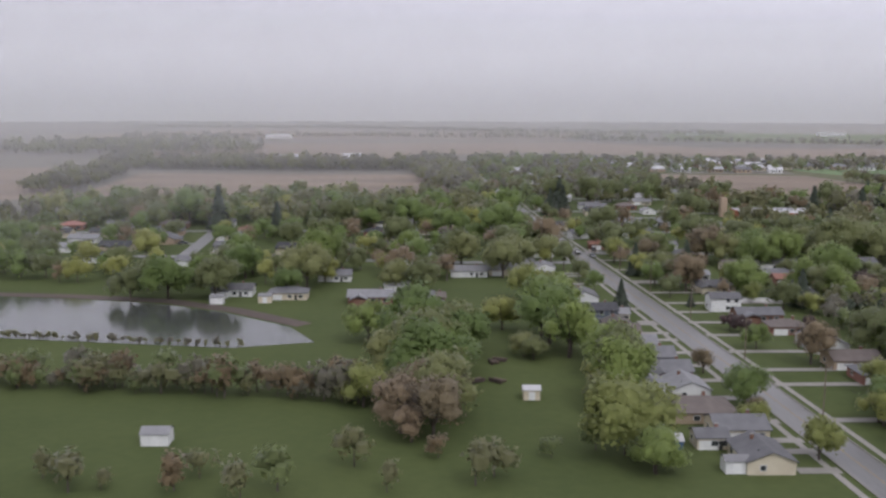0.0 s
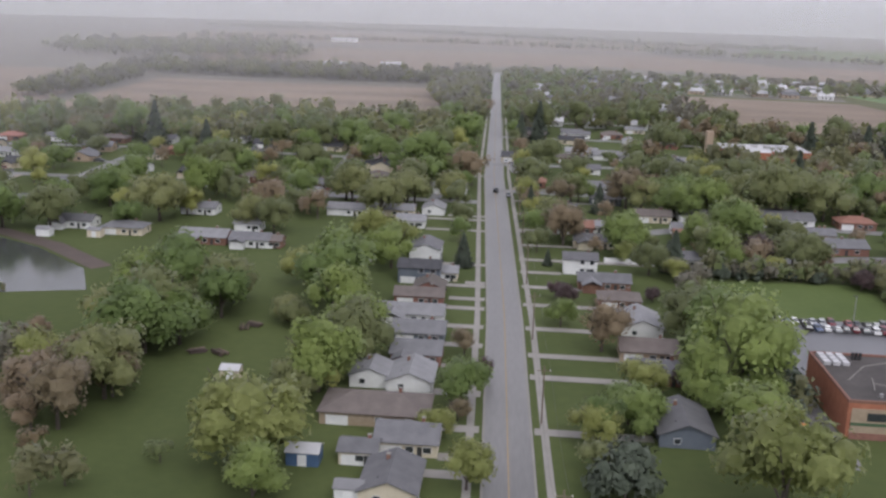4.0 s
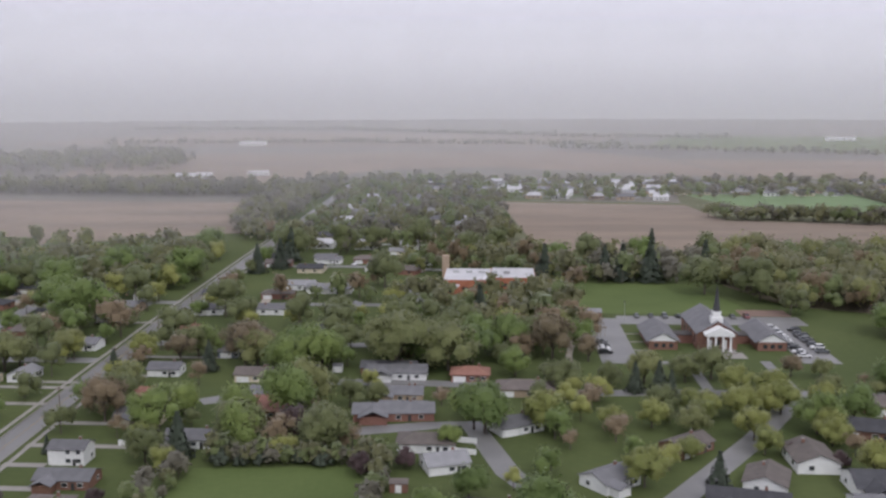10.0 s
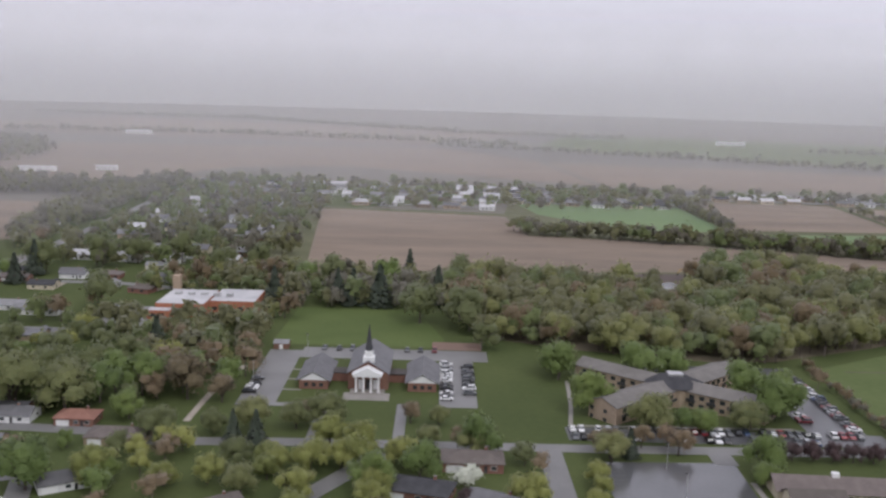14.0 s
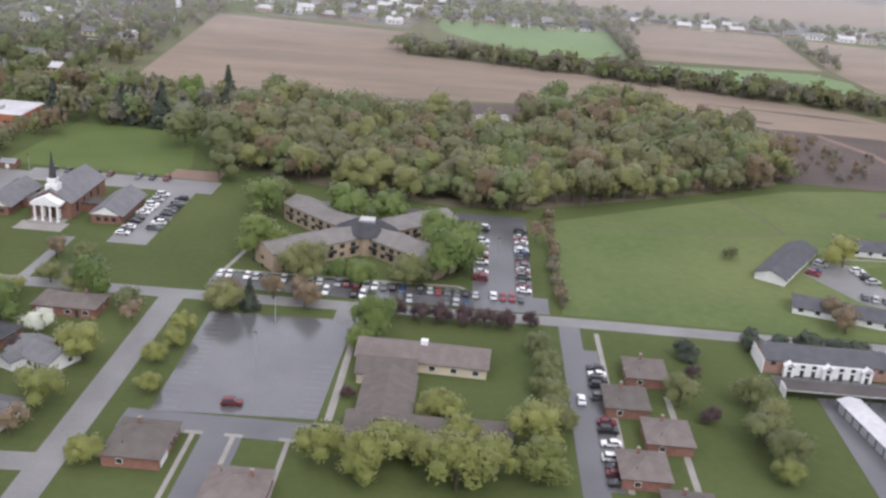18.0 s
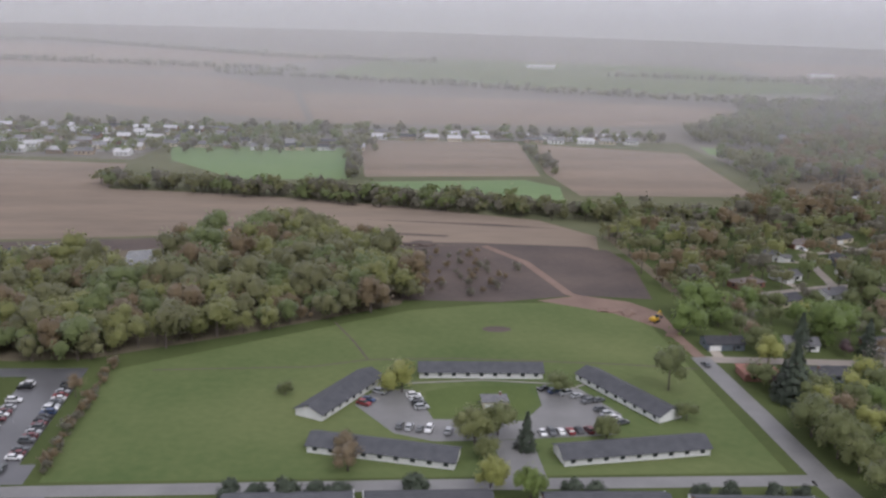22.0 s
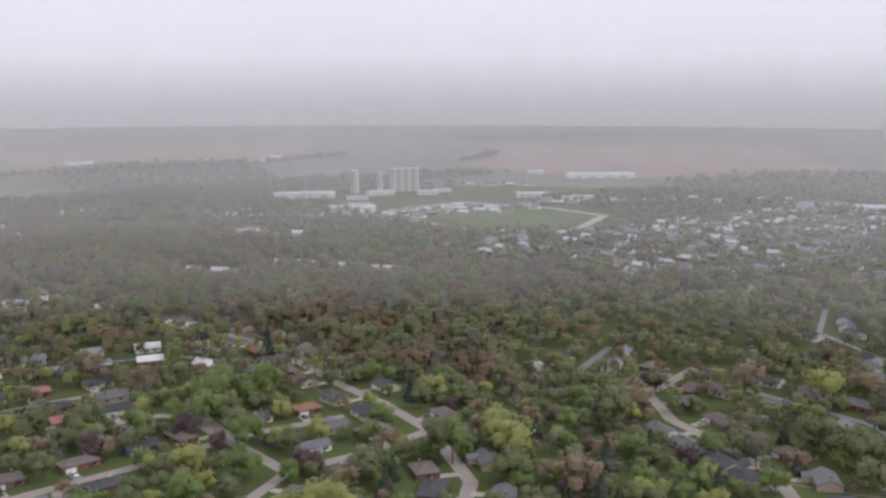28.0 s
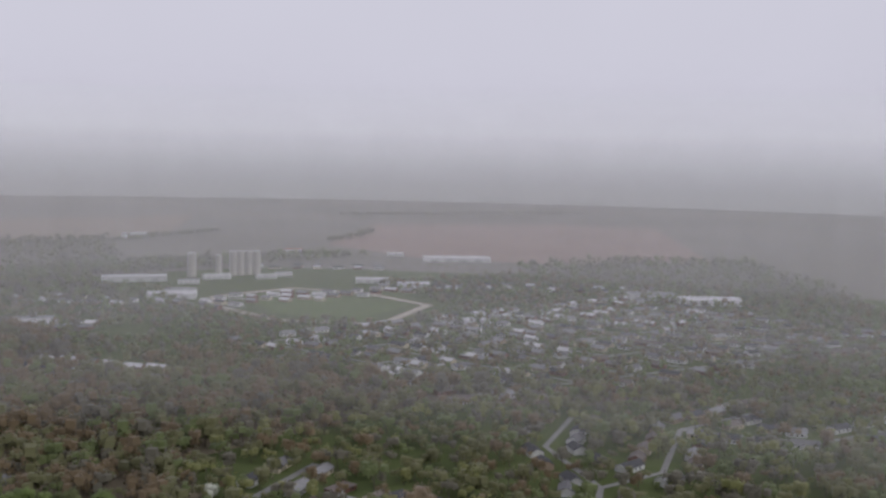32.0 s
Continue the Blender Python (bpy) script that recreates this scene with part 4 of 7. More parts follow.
HAZE_SHEET = haze_sheet_material()
# haze stand-ins, ringed so that the camera path stays inside them all
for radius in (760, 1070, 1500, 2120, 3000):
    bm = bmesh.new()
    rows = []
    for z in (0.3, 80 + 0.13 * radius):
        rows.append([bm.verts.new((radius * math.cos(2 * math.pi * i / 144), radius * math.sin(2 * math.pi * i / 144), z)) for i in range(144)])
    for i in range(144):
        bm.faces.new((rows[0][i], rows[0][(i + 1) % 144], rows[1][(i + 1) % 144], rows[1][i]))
    ob = link("mist_bank", bm, HAZE_SHEET)
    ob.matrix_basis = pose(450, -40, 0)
    tagged(ob, "added see-through sheet standing in for drizzle haze", "mist", kind="stuff")


# ---- car parks and paths of the landmarks ----
def rect(name, x0, x1, y0, y1, material, z, label, category):
    return patch(name, [(x0, y0), (x1, y0), (x1, y1), (x0, y1)], M[material], z, label, category)


rect("car_park", 8, 66, 164.2, 206, "asphalt", 0.09, "wet store car park with parked cars", "car park")
rect("service_lane", 9.5, 17.4, 128, 183, "street", 0.095, "worn service lane beside the store", "lane")
rect("car_park", 118.5, 131.5, 335, 403, "street", 0.09, "pale wet church car park", "car park")
rect("car_park", 131.5, 205, 393, 408, "street", 0.09, "pale wet church car park", "car park")
rect("car_park", 186, 199, 338, 393, "street", 0.09, "pale wet church car park", "car park")
rect("drive", 131.5, 141, 335, 338.6, "street", 0.09, "pale concrete drive of the church", "drive")
rect("drive", 146, 149.5, 305, 340, "street", 0.09, "pale concrete drive of the church", "drive")
rect("drive", 172, 175.5, 305, 340, "street", 0.09, "pale concrete drive of the church", "drive")
rect("forecourt", 153, 169, 343, 351, "concrete", 0.10, "paved forecourt before the church", "pavement")
for y in (352, 364, 376):
    rect("footpath", 131.5, 138, y, y + 1.2, "concrete", 0.10, "pale footpath across the church lawn", "footpath")
rect("building_site", 183, 203, 409, 421, "red_soil", 0.10, "patch of orange clay dug up beside the car park", "earth")
strip("footpath", [(107, 318), (108, 345), (113, 380)], 2.2, M["gravel"], 0.09, "pale gravel path between trees", "footpath")
rect("car_park", 226, 327, 311, 322.5, "asphalt", 0.09, "wet car park in front of the flats", "car park")
rect("car_park", 304, 322.5, 322.5, 388, "asphalt", 0.09, "wet car park beside the flats", "car park")
rect("car_park", 244, 322.5, 388, 396, "asphalt", 0.09, "wet car park behind the flats", "car park")
strip("footpath", [(229, 324), (300, 326), (304, 322)], 1.4, M["concrete"], 0.09, "pale footpath before the flats", "footpath")
strip("footpath", [(228, 323), (231, 345), (233, 372)], 1.4, M["concrete"], 0.09, "pale footpath before the flats", "footpath")
rect("drive", 266, 273, 294, 303, "street", 0.1, "car park entrance", "drive")
rect("footpath", 272.2, 274, 243, 282, "concrete", 0.1, "pale footpath beside the car park", "footpath")
rect("footpath", 270, 282, 240, 241.5, "concrete", 0.1, "pale footpath beside the car park", "footpath")
rect("footpath", 270, 271.5, 232, 241, "concrete", 0.1, "pale footpath beside the car park", "footpath")
rect("car_park", 228, 270.5, 233, 241.2, "asphalt", 0.088, "wet aisle of the car park", "car park")
rect("drive", 247, 256, 190, 233, "asphalt", 0.09, "wet asphalt drive", "drive")
home(260, 212.5, 0, 12, 11, "brick", "roof_brown", "hip")
for x in (244.6, 253.4, 265.4):
    rect("kerb_strip", x, x + 1.1, 205, 233, "concrete", 0.11, "pale concrete kerb round a lawn", "kerb")
    rect("kerb_strip", x - 1.5, x + 2.6, 233, 234.3, "concrete", 0.115, "pale concrete kerb round a lawn", "kerb")
rect("footpath", 338.8, 340.2, 225, 301, "concrete", 0.09, "pale footpath before the cottages", "footpath")
rect("footpath", 353, 354.6, 215, 268, "concrete", 0.09, "pale footpath between the cottages", "footpath")
rect("parking_bay", 335, 338.6, 225, 290, "asphalt", 0.09, "parking bays beside the lane", "car park")
rect("yard", 393, 428, 150, 274.5, "asphalt", 0.09, "dark asphalt yard of the storage units", "yard")
rect("yard", 384, 500, 278, 285, "asphalt", 0.09, "asphalt yard behind the terraces", "yard")
rect("meadow_strip", 430, 480, 200, 270, "meadow", 0.06, "yellowish grass beside the storage yard", "grass")
strip("ditch", [(345, 394), (400, 396), (421, 403), (453, 404), (482, 401), (515, 397), (543, 392)], 0.9, M["dark_soil"], 0.08, "narrow dark ditch across the meadow", "ditch")
strip("ditch", [(421, 403), (416, 422), (408, 446)], 0.8, M["dark_soil"], 0.085, "narrow dark ditch across the meadow", "ditch")
for pts in ([(433, 380), (461, 382.5), (490, 378)], [(461, 382.5), (461, 384)], [(424, 376), (416, 384)], [(415, 372), (424, 366)], [(491, 374), (500, 380)]):
    strip("footpath", pts, 1.2, M["concrete"], 0.125, "pale footpath of the flats", "footpath")
patch("court", [(416, 362), (424, 376), (436, 374), (441, 350), (470, 348), (478, 360), (479, 376), (494, 374), (503, 352), (497, 337), (470, 335), (440, 334), (428, 340)], M["street"], 0.09, "grey parking court inside the ring of flats", "car park")
rect("drive", 458, 470, 310, 334.5, "street", 0.088, "entrance drive of the flats", "drive")
patch("court_lawn", [(441, 352), (440, 372), (450, 377), (476, 377), (477, 362), (469, 352)], M["turf"], 0.1, "lawn inside the parking court", "grass")
for i in range(18):
    rect("stall_line", 233.6, 238.6, 243 + i * 2.75, 243.12 + i * 2.75, "white_line", 0.095, "white parking stall line", "marking")
for i in range(22):
    rect("stall_line", 229.4 + i * 2.75, 229.54 + i * 2.75, 317, 322, "white_line", 0.095, "white parking stall line", "marking")
for i in range(9):
    rect("stall_line", 270 - 4.5, 270, 246 + i * 2.75, 246.12 + i * 2.75, "white_line", 0.095, "white parking stall line", "marking")


# ---- large buildings ----
def long_block(name, x, y, rz, w, d, h, wall, roof, rise, label, windows, storeys=1, ends="white"):
    """A long gabled block with rows of windows and doors on both sides."""
    b = empty(name, x, y, 0, rz)
    part("wall", box(-w / 2, w / 2, -d / 2, d / 2, -0.3, h), M[wall], b)
    part("roof", gable_roof(w, d, h, rise, 0.6), M[roof], b)
    for s in (-1, 1):
        bm = bmesh.new()
        vs = [bm.verts.new((s * (w / 2 + 0.02), yy, zz)) for yy, zz in ((-d / 2, h), (d / 2, h), (0, h + rise))]
        us = [bm.verts.new((s * (w / 2 - 0.2), v.co.y, v.co.z)) for v in vs]
        bm.faces.new(vs)
        bm.faces.new(us[::-1])
        for i in range(3):
            bm.faces.new((vs[i], us[i], us[(i + 1) % 3], vs[(i + 1) % 3]))
        bmesh.ops.recalc_face_normals(bm, faces=bm.faces)
        part("gable", bm, M[ends], b)
        for i in range(windows):
            for k in range(storeys):
                xx = -w / 2 + w * (i + 0.5) / windows
                window_at(b, xx, s * d / 2, 0.9 + k * 2.9, 1.5, 1.2, "x")
    return tagged(b, label, "building")


def flats():
    """Two-storey block of flats on an X-shaped plan with a dark glazed hub."""
    b = empty("apartment_building", 268, 354, 0)
    for ex, ey in ((-29, -24.5), (27.5, -20), (-28, 24), (25, 23)):
        a = math.atan2(ey, ex)
        L = math.hypot(ex, ey)
        rot = Matrix.Rotation(a, 4, "Z")

        def put(nm, bm, material, parent=b, lab=""):
            bmesh.ops.transform(bm, matrix=rot, verts=bm.verts)
            return part(nm, bm, material, parent, lab)

        bm = gable_walls(L - 4, 11.5, 5.9, 1.9)
        bmesh.ops.translate(bm, verts=bm.verts, vec=((L + 4) / 2, 0, 0))
        put("wing", bm, M["tan"], b, "tan brick wing")
        bm = gable_roof(L - 4, 11.5, 5.9, 1.9, 0.6)
        bmesh.ops.translate(bm, verts=bm.verts, vec=((L + 4) / 2, 0, 0))
        put("roof", bm, M["roof_weathered"], b, "weathered grey-brown shingles")
        n = 7
        for i in range(n):
            x = 7 + (L - 9) * (i + 0.5) / n
            for s in (-1, 1):
                for z in (0.8, 3.6):
                    yy = s * 5.75
                    put("window", box(x - 0.9, x + 0.9, min(yy, yy + s * 0.05), max(yy, yy + s * 0.05), z, z + 1.4), M["glass"])
                if i % 2 == 0:
                    put("balcony", box(x - 1.6, x + 1.6, min(yy, yy + s * 1.2), max(yy, yy + s * 1.2), 2.75, 2.95), M["dark"], b, "dark balcony")
                    put("railing", box(x - 1.6, x + 1.6, min(yy + s * 1.1, yy + s * 1.2), max(yy + s * 1.1, yy + s * 1.2), 2.95, 3.9), M["dark"], b)
        for s in (-1, 1):
            for z in (1.0, 3.8):
                put("window", box(L + 1.99, L + 2.06, s * 2.8 - 0.7, s * 2.8 + 0.7, z, z + 1.2), M["glass"])
    bm = bmesh.new()
    bmesh.ops.create_cone(bm, cap_ends=True, segments=8, radius1=9.5, radius2=9.5, depth=6.6)
    bmesh.ops.translate(bm, verts=bm.verts, vec=(0, 0, 3.2))
    part("hub", bm, M["tan"], b)
    bm = bmesh.new()
    bmesh.ops.create_cone(bm, cap_ends=True, segments=8, radius1=10.5, radius2=3.5, depth=2.6)
    bmesh.ops.translate(bm, verts=bm.verts, vec=(0, 0, 7.8))
    part("hub_roof", bm, M["roof_dark"], b, "dark mansard over the hub")
    part("skylight", box(-2.6, 2.6, -2.2, 2.2, 9.0, 9.7), M["steel"], b, "pale grey rooftop unit")
    tagged(b, "two-storey tan brick flats on an X plan with brown roofs", "building")


flats()


def church():
    b = empty("church", 161, 352, 0)
    bm = gable_walls(30, 14, 6.0, 4.2)
    bmesh.ops.rotate(bm, verts=bm.verts, cent=(0, 0, 0), matrix=Matrix.Rotation(radians(90), 3, "Z"))
    bmesh.ops.translate(bm, verts=bm.verts, vec=(0, 18, 0))
    part("nave", bm, M["brick"], b, "red brick nave")
    bm = gable_roof(30, 14, 6.0, 4.2, 0.6)
    bmesh.ops.rotate(bm, verts=bm.verts, cent=(0, 0, 0), matrix=Matrix.Rotation(radians(90), 3, "Z"))
    bmesh.ops.translate(bm, verts=bm.verts, vec=(0, 18, 0))
    part("roof", bm, M["roof_grey"], b, "grey shingle roof")
    for i in range(4):
        x = -3.9 + 2.6 * i
        c = part("column", tube((x, -0.6, 0.3), (x, -0.6, 5.6), 0.42, 0.36, 10), M["trim"], b, "white portico column")
        part("base", box(x - 0.5, x + 0.5, -1.1, -0.1, 0.3, 0.55), M["trim"], c)
        part("capital", box(x - 0.5, x + 0.5, -1.1, -0.1, 5.5, 5.75), M["trim"], c)
    part("steps", box(-6, 6, -2.4, 3, -0.1, 0.3), M["concrete"], b)
    part("entablature", box(-5.0, 5.0, -1.3, 3.1, 5.75, 6.5), M["trim"], b, "white entablature")
    bm = bmesh.new()
    v = [bm.verts.new(p) for p in ((-5.3, -1.35, 6.5), (5.3, -1.35, 6.5), (0, -1.35, 9.0), (-5.3, 3.1, 6.5), (5.3, 3.1, 6.5), (0, 3.1, 9.0))]
    for f in ((0, 1, 2), (5, 4, 3), (0, 2, 5, 3), (2, 1, 4, 5), (1, 0, 3, 4)):
        bm.faces.new([v[i] for i in f])
    part("pediment", bm, M["trim"], b, "white pediment")
    for x in (-2.6, 0, 2.6):
        part("door", box(x - 0.8, x + 0.8, 2.9, 2.98, 0.3, 3.6), M["trim" if x else "dark"], b)
    part("tower", box(-2.0, 2.0, 4.2, 8.2, 6.5, 11.3), M["trim"], b, "white square steeple base")
    part("belfry", box(-1.4, 1.4, 4.8, 7.6, 11.3, 13.4), M["trim"], b, "white belfry")
    bm = bmesh.new()
    bmesh.ops.create_cone(bm, cap_ends=True, segments=8, radius1=1.35, radius2=0.06, depth=9.5)
    bmesh.ops.translate(bm, verts=bm.verts, vec=(0, 6.2, 18.1))
    part("spire", bm, M["roof_dark"], b, "dark pointed spire")
    for s in (-1, 1):
        for i in range(4):
            y = 8 + i * 6
            part("window", box(min(s * 7, s * 7.06), max(s * 7, s * 7.06), y - 0.8, y + 0.8, 1.5, 4.8), M["glass"], b)
        part("link", box(min(s * 7, s * 14), max(s * 7, s * 14), 12, 18, -0.2, 3.0), M["brick"], b)
        part("link_roof", box(min(s * 7, s * 14), max(s * 7, s * 14), 11.6, 18.4, 3.0, 3.3), M["flat_roof"], b)
        part("wall", box(min(s * 14, s * 24), max(s * 14, s * 24), 2, 26, -0.2, 3.2), M["brick"], b)
        bm = gable_roof(24, 11, 3.2, 3.0, 0.6)
        bmesh.ops.rotate(bm, verts=bm.verts, cent=(0, 0, 0), matrix=Matrix.Rotation(radians(90), 3, "Z"))
        bmesh.ops.translate(bm, verts=bm.verts, vec=(s * 19, 14, 0))
        part("wing_roof", bm, M["roof_grey"], b)
        bm = bmesh.new()
        bm.faces.new([bm.verts.new(p) for p in ((s * 13.6, 1.9, 3.2), (s * 24.4, 1.9, 3.2), (s * 19, 1.9, 6.15))])
        part("wing_gable", bm, M["trim"], b)
        for i in range(3):
            part("window", box(s * 19 - 3.2 + i * 2.6, s * 19 - 1.8 + i * 2.6, 1.94, 2.0, 0.9, 2.3), M["glass"], b)
    tagged(b, "red brick church with white columned portico and dark spire", "church")


church()


def store():
    b = empty("store", 0, 0, 0)
    x0, x1, y0, y1, h = 17.8, 66, 140, 164, 6.4
    part("wall", box(x0, x1, y0, y1, -0.3, h), M["orange_brick"], b, "orange-red brick wall")
    part("front", box(x0 + 0.6, x1, y0 - 0.15, y0, 0.0, h - 0.9), M["tan"], b, "tan rendered front")
    part("base_course", box(x0 + 0.6, x1, y0 - 0.22, y0 - 0.15, 0, 1.2), M["brick"], b)
    part("window", box(21, 25, y0 - 0.24, y0 - 0.16, 3.4, 4.8), M["glass"], b, "dark wide window")
    part("roof", box(x0 + 0.4, x1 - 0.4, y0 + 0.4, y1 - 0.4, h + 0.02, h + 0.12), M["flat_roof"], b, "dark patched roof membrane")
    for q in ((x0, x1, y0, y0 + 0.4), (x0, x1, y1 - 0.4, y1), (x0, x0 + 0.4, y0 + 0.4, y1 - 0.4), (x1 - 0.4, x1, y0 + 0.4, y1 - 0.4)):
        part("parapet", box(*q, h, h + 0.5), M["brick"], b)
    part("stripe", box(x0 + 0.6, x1, y0 - 0.2, y0 - 0.15, 2.5, 3.0), M["green_band"], b, "dark green painted stripe")
    for i in range(3):
        for k in range(3):
            part("roof_unit", box(18.8 + i * 1.7, 20.0 + i * 1.7, 157.6 + k * 1.9, 159.1 + k * 1.9, h - 0.15, h + 0.8), M["white_roof"], b, "white rooftop air unit")
    for i in range(3):
        part("exhaust", tube((25.0 + i * 0.7, 161.5, h - 0.1), (25.0 + i * 0.7, 161.5, h + 1.5), 0.3, 0.3, 8), M["dark"], b, "black exhaust stack")
    for p, q in (((21, 150.5), (26, 158)), ((26, 158), (31, 160.5)), ((24, 146), (25.5, 152)), ((25, 149.5), (28, 147.5)), ((33, 158), (34.5, 154))):
        part("sealant_seam", tube((*p, h + 0.13), (*q, h + 0.13), 0.09, 0.09, 5), M["concrete"], b, "pale sealed roof seam")
    for x, y in ((24, 143), (33, 152), (41, 149), (29, 143), (47, 158)):
        part("roof_vent", tube((x, y, h - 0.2), (x, y, h + 0.7), 0.3, 0.3, 8), M["steel"], b)
    tagged(b, "large orange brick store with a flat dark roof", "store")


store()


def school():
    b = empty("school", 0, 0, 0)
    for x0, x1, y0, y1, h in ((58, 80, 452, 482, 6.0), (80, 101, 462, 488, 5.4), (56, 66, 446, 452, 4.0)):
        part("wall", box(x0, x1, y0, y1, -0.3, h), M["orange_brick"], b)
        part("roof", box(x0 + 0.3, x1 - 0.3, y0 + 0.3, y1 - 0.3, h, h + 0.25), M["white_roof"], b, "white flat roof")
        n = int((x1 - x0) / 4)
        for i in range(n):
            part("window", box(x0 + 1 + i * 4, x0 + 3.4 + i * 4, y0 - 0.06, y0, 1.2, 2.8), M["glass"], b)
    part("tower", box(55.5, 59, 490, 494, -0.3, 11), M["tan"], b, "tan brick tower")
    for i in range(5):
        part("roof_unit", box(62 + i * 6, 65 + i * 6, 470, 473, 6.0, 7.3), M["steel"], b)
    tagged(b, "red brick school with white flat roofs and a tan tower", "school")


school()
rect("car_park", 34, 57, 432, 470, "street", 0.09, "pale school car park", "car park")

# ring of low flats
for x, y, rz, w in ((411.5, 368, 58, 38), (424.5, 326.5, -16.5, 44), (498.5, 324.5, 7.5, 46), (508.5, 366, -63.5, 42), (461, 389, -2, 44)):
    long_block("apartment_block", x, y, rz, w, 10, 2.4, "white", "roof_slate", 2.0, "single-storey white flats with a charcoal roof on a meadow", 9)
kiosk = home(462, 360, 0, 8, 6, "cream", "roof_grey", "hip")


def terrace(x, y, rz, label="two-storey terrace with white gabled bays and charcoal roof"):
    """A terrace of four homes: brick ends, white bays, dark roof."""
    b = empty("terraced_houses", x, y, 0, rz)
    w, d, h = 33, 11, 4.4
    part("wall", gable_walls(w, d, h, 2.5), M["faded_brick"], b, "faded red brick walls")
    part("roof", gable_roof(w, d, h, 2.5, 0.3), M["roof_slate"], b, "charcoal shingle roof")
    for s in (-1, 1):
        part("firewall", box(s * 16.85 - 0.15, s * 16.85 + 0.15, -d / 2 - 0.4, d / 2 + 0.2, -0.2, h + 0.3), M["trim"], b, "white end wall")
    part("upper_front", box(-11.5, 11.5, -d / 2 - 0.9, -d / 2, 0.2, h - 0.2), M["white"], b, "white sided front")
    for cx in (-6.6, -3.6, 3.6, 6.6):
        part("window", box(cx - 0.6, cx + 0.6, -d / 2 - 0.96, -d / 2 - 0.9, 2.9, 4.0), M["glass"], b)
        part("door" if abs(cx) < 4 else "window", box(cx - 0.5, cx + 0.5, -d / 2 - 0.96, -d / 2 - 0.9, 0.2, 2.2), M["dark"], b)
    for cx in (-14.2, 14.2):
        part("window", box(cx - 0.7, cx + 0.7, -d / 2 - 0.06, -d / 2, 2.9, 4.0), M["glass"], b)
    for cx in (-10.2, 0.0, 10.2):
        part("bay", box(cx - 1.4, cx + 1.4, -d / 2 - 1.7, -d / 2 - 0.9, 0.0, h - 0.7), M["white"], b, "white projecting bay")
        bm = gable_roof(1.7, 2.8, h - 0.7, 1.0, 0.2, 0.12)
        bmesh.ops.rotate(bm, verts=bm.verts, cent=(0, 0, 0), matrix=Matrix.Rotation(radians(90), 3, "Z"))
        bmesh.ops.translate(bm, verts=bm.verts, vec=(cx, -d / 2 - 0.95, 0))
        part("bay_roof", bm, M["white"], b)
        part("window", box(cx - 0.55, cx + 0.55, -d / 2 - 1.76, -d / 2 - 1.7, 2.5, 3.5), M["glass"], b)
        part("door", box(cx - 0.5, cx + 0.5, -d / 2 - 1.76, -d / 2 - 1.7, 0.1, 1.9), M["dark"], b)
    b.scale = (1, 1, 0.87)
    tagged(b, label, "terrace", "terraces beside the side street")


for x, y, rz in ((398.8, 291.8, 0), (435, 291.6, 0), (481.5, 289.2, -2), (521, 285.6, -4)):
    terrace(x, y, rz)


def carport(x0, x1, y):
    b = empty("carport", x0, y, 0)
    L = x1 - x0
    part("roof", box(0, L, -2.8, 2.8, 2.5, 2.75), M["flat_roof"], b, "dark flat roof")
    part("fascia", box(0, L, -2.9, -2.8, 2.4, 2.8), M["steel"], b)
    for i in range(int(L / 3.5) + 1):
        part("post", box(i * 3.5, i * 3.5 + 0.15, -2.6, -2.45, 0, 2.5), M["dark"], b)
        part("post", box(i * 3.5, i * 3.5 + 0.15, 2.4, 2.55, 0, 2.5), M["dark"], b)
    for q in (-0.25, L):
        part("end_wall", box(q, q + 0.25, -2.3, 2.3, 0, 2.7), M["white"], b, "white end wall")
    tagged(b, "long low carport with a dark flat roof", "carport")


carport(384.5, 416, 275.2)
carport(424, 452.5, 276)
carport(461, 492, 276)
for i in range(14):
    rect("stall_line", 419 + i * 2.6, 419.14 + i * 2.6, 281.5, 285, "white_line", 0.095, "worn white parking stall line", "marking")
for x, roof, label in ((399, "white_roof", "long storage units with a white metal roof"), (411.5, "blue_roof", "long storage units with a sky-blue metal roof")):
    b = empty("storage_units", x, 270, 0, -180 + 10.5)
    part("wall", box(-2.9, 2.9, 0, 62, -0.2, 2.6), M["white" if roof == "blue_roof" else "bluegrey"], b)
    bm = gable_roof(62, 5.8, 2.6, 0.7, 0.3, 0.12)
    bmesh.ops.rotate(bm, verts=bm.verts, cent=(0, 0, 0), matrix=Matrix.Rotation(radians(90), 3, "Z"))
    bmesh.ops.translate(bm, verts=bm.verts, vec=(0, 31, 0))
    part("roof", bm, M[roof], b)
    for i in range(18):
        for s in (-1, 1):
            part("roller_door", box(min(s * 2.9, s * 2.96), max(s * 2.9, s * 2.96), 1 + i * 3.4, 3.6 + i * 3.4, 0, 2.2), M["steel"], b)
    tagged(b, label, "storage")

# brown hip-roofed cottages and the brown-roofed centre
for x, y in ((349.3, 277), (342.3, 261), (350, 246.6), (342.5, 232), (350, 218)):
    home(x, y, 90, 10.8, 10.2, "brick", "roof_brown", "hip")
for x, y, rz, w, d in ((292.5, 275, -3, 33, 11), (285.5, 250, 90, 24, 12), (284, 266, 0, 14, 9), (296, 239.5, 0, 36, 9)):
    long_block("parish_centre", x, y, rz, w, d, 3.0, "cream", "roof_brown", 2.4, "low cream building with a brown shingle roof", max(3, int(w / 5)), ends="cream")
part("vent_tower", box(-0.9, 0.9, -0.7, 0.7, 4.5, 6.6), M["trim"], bpy.data.objects["parish_centre"], "white roof vent")
home(236.6, 225.5, 90, 14, 12, "brick", "roof_brown", "hip")


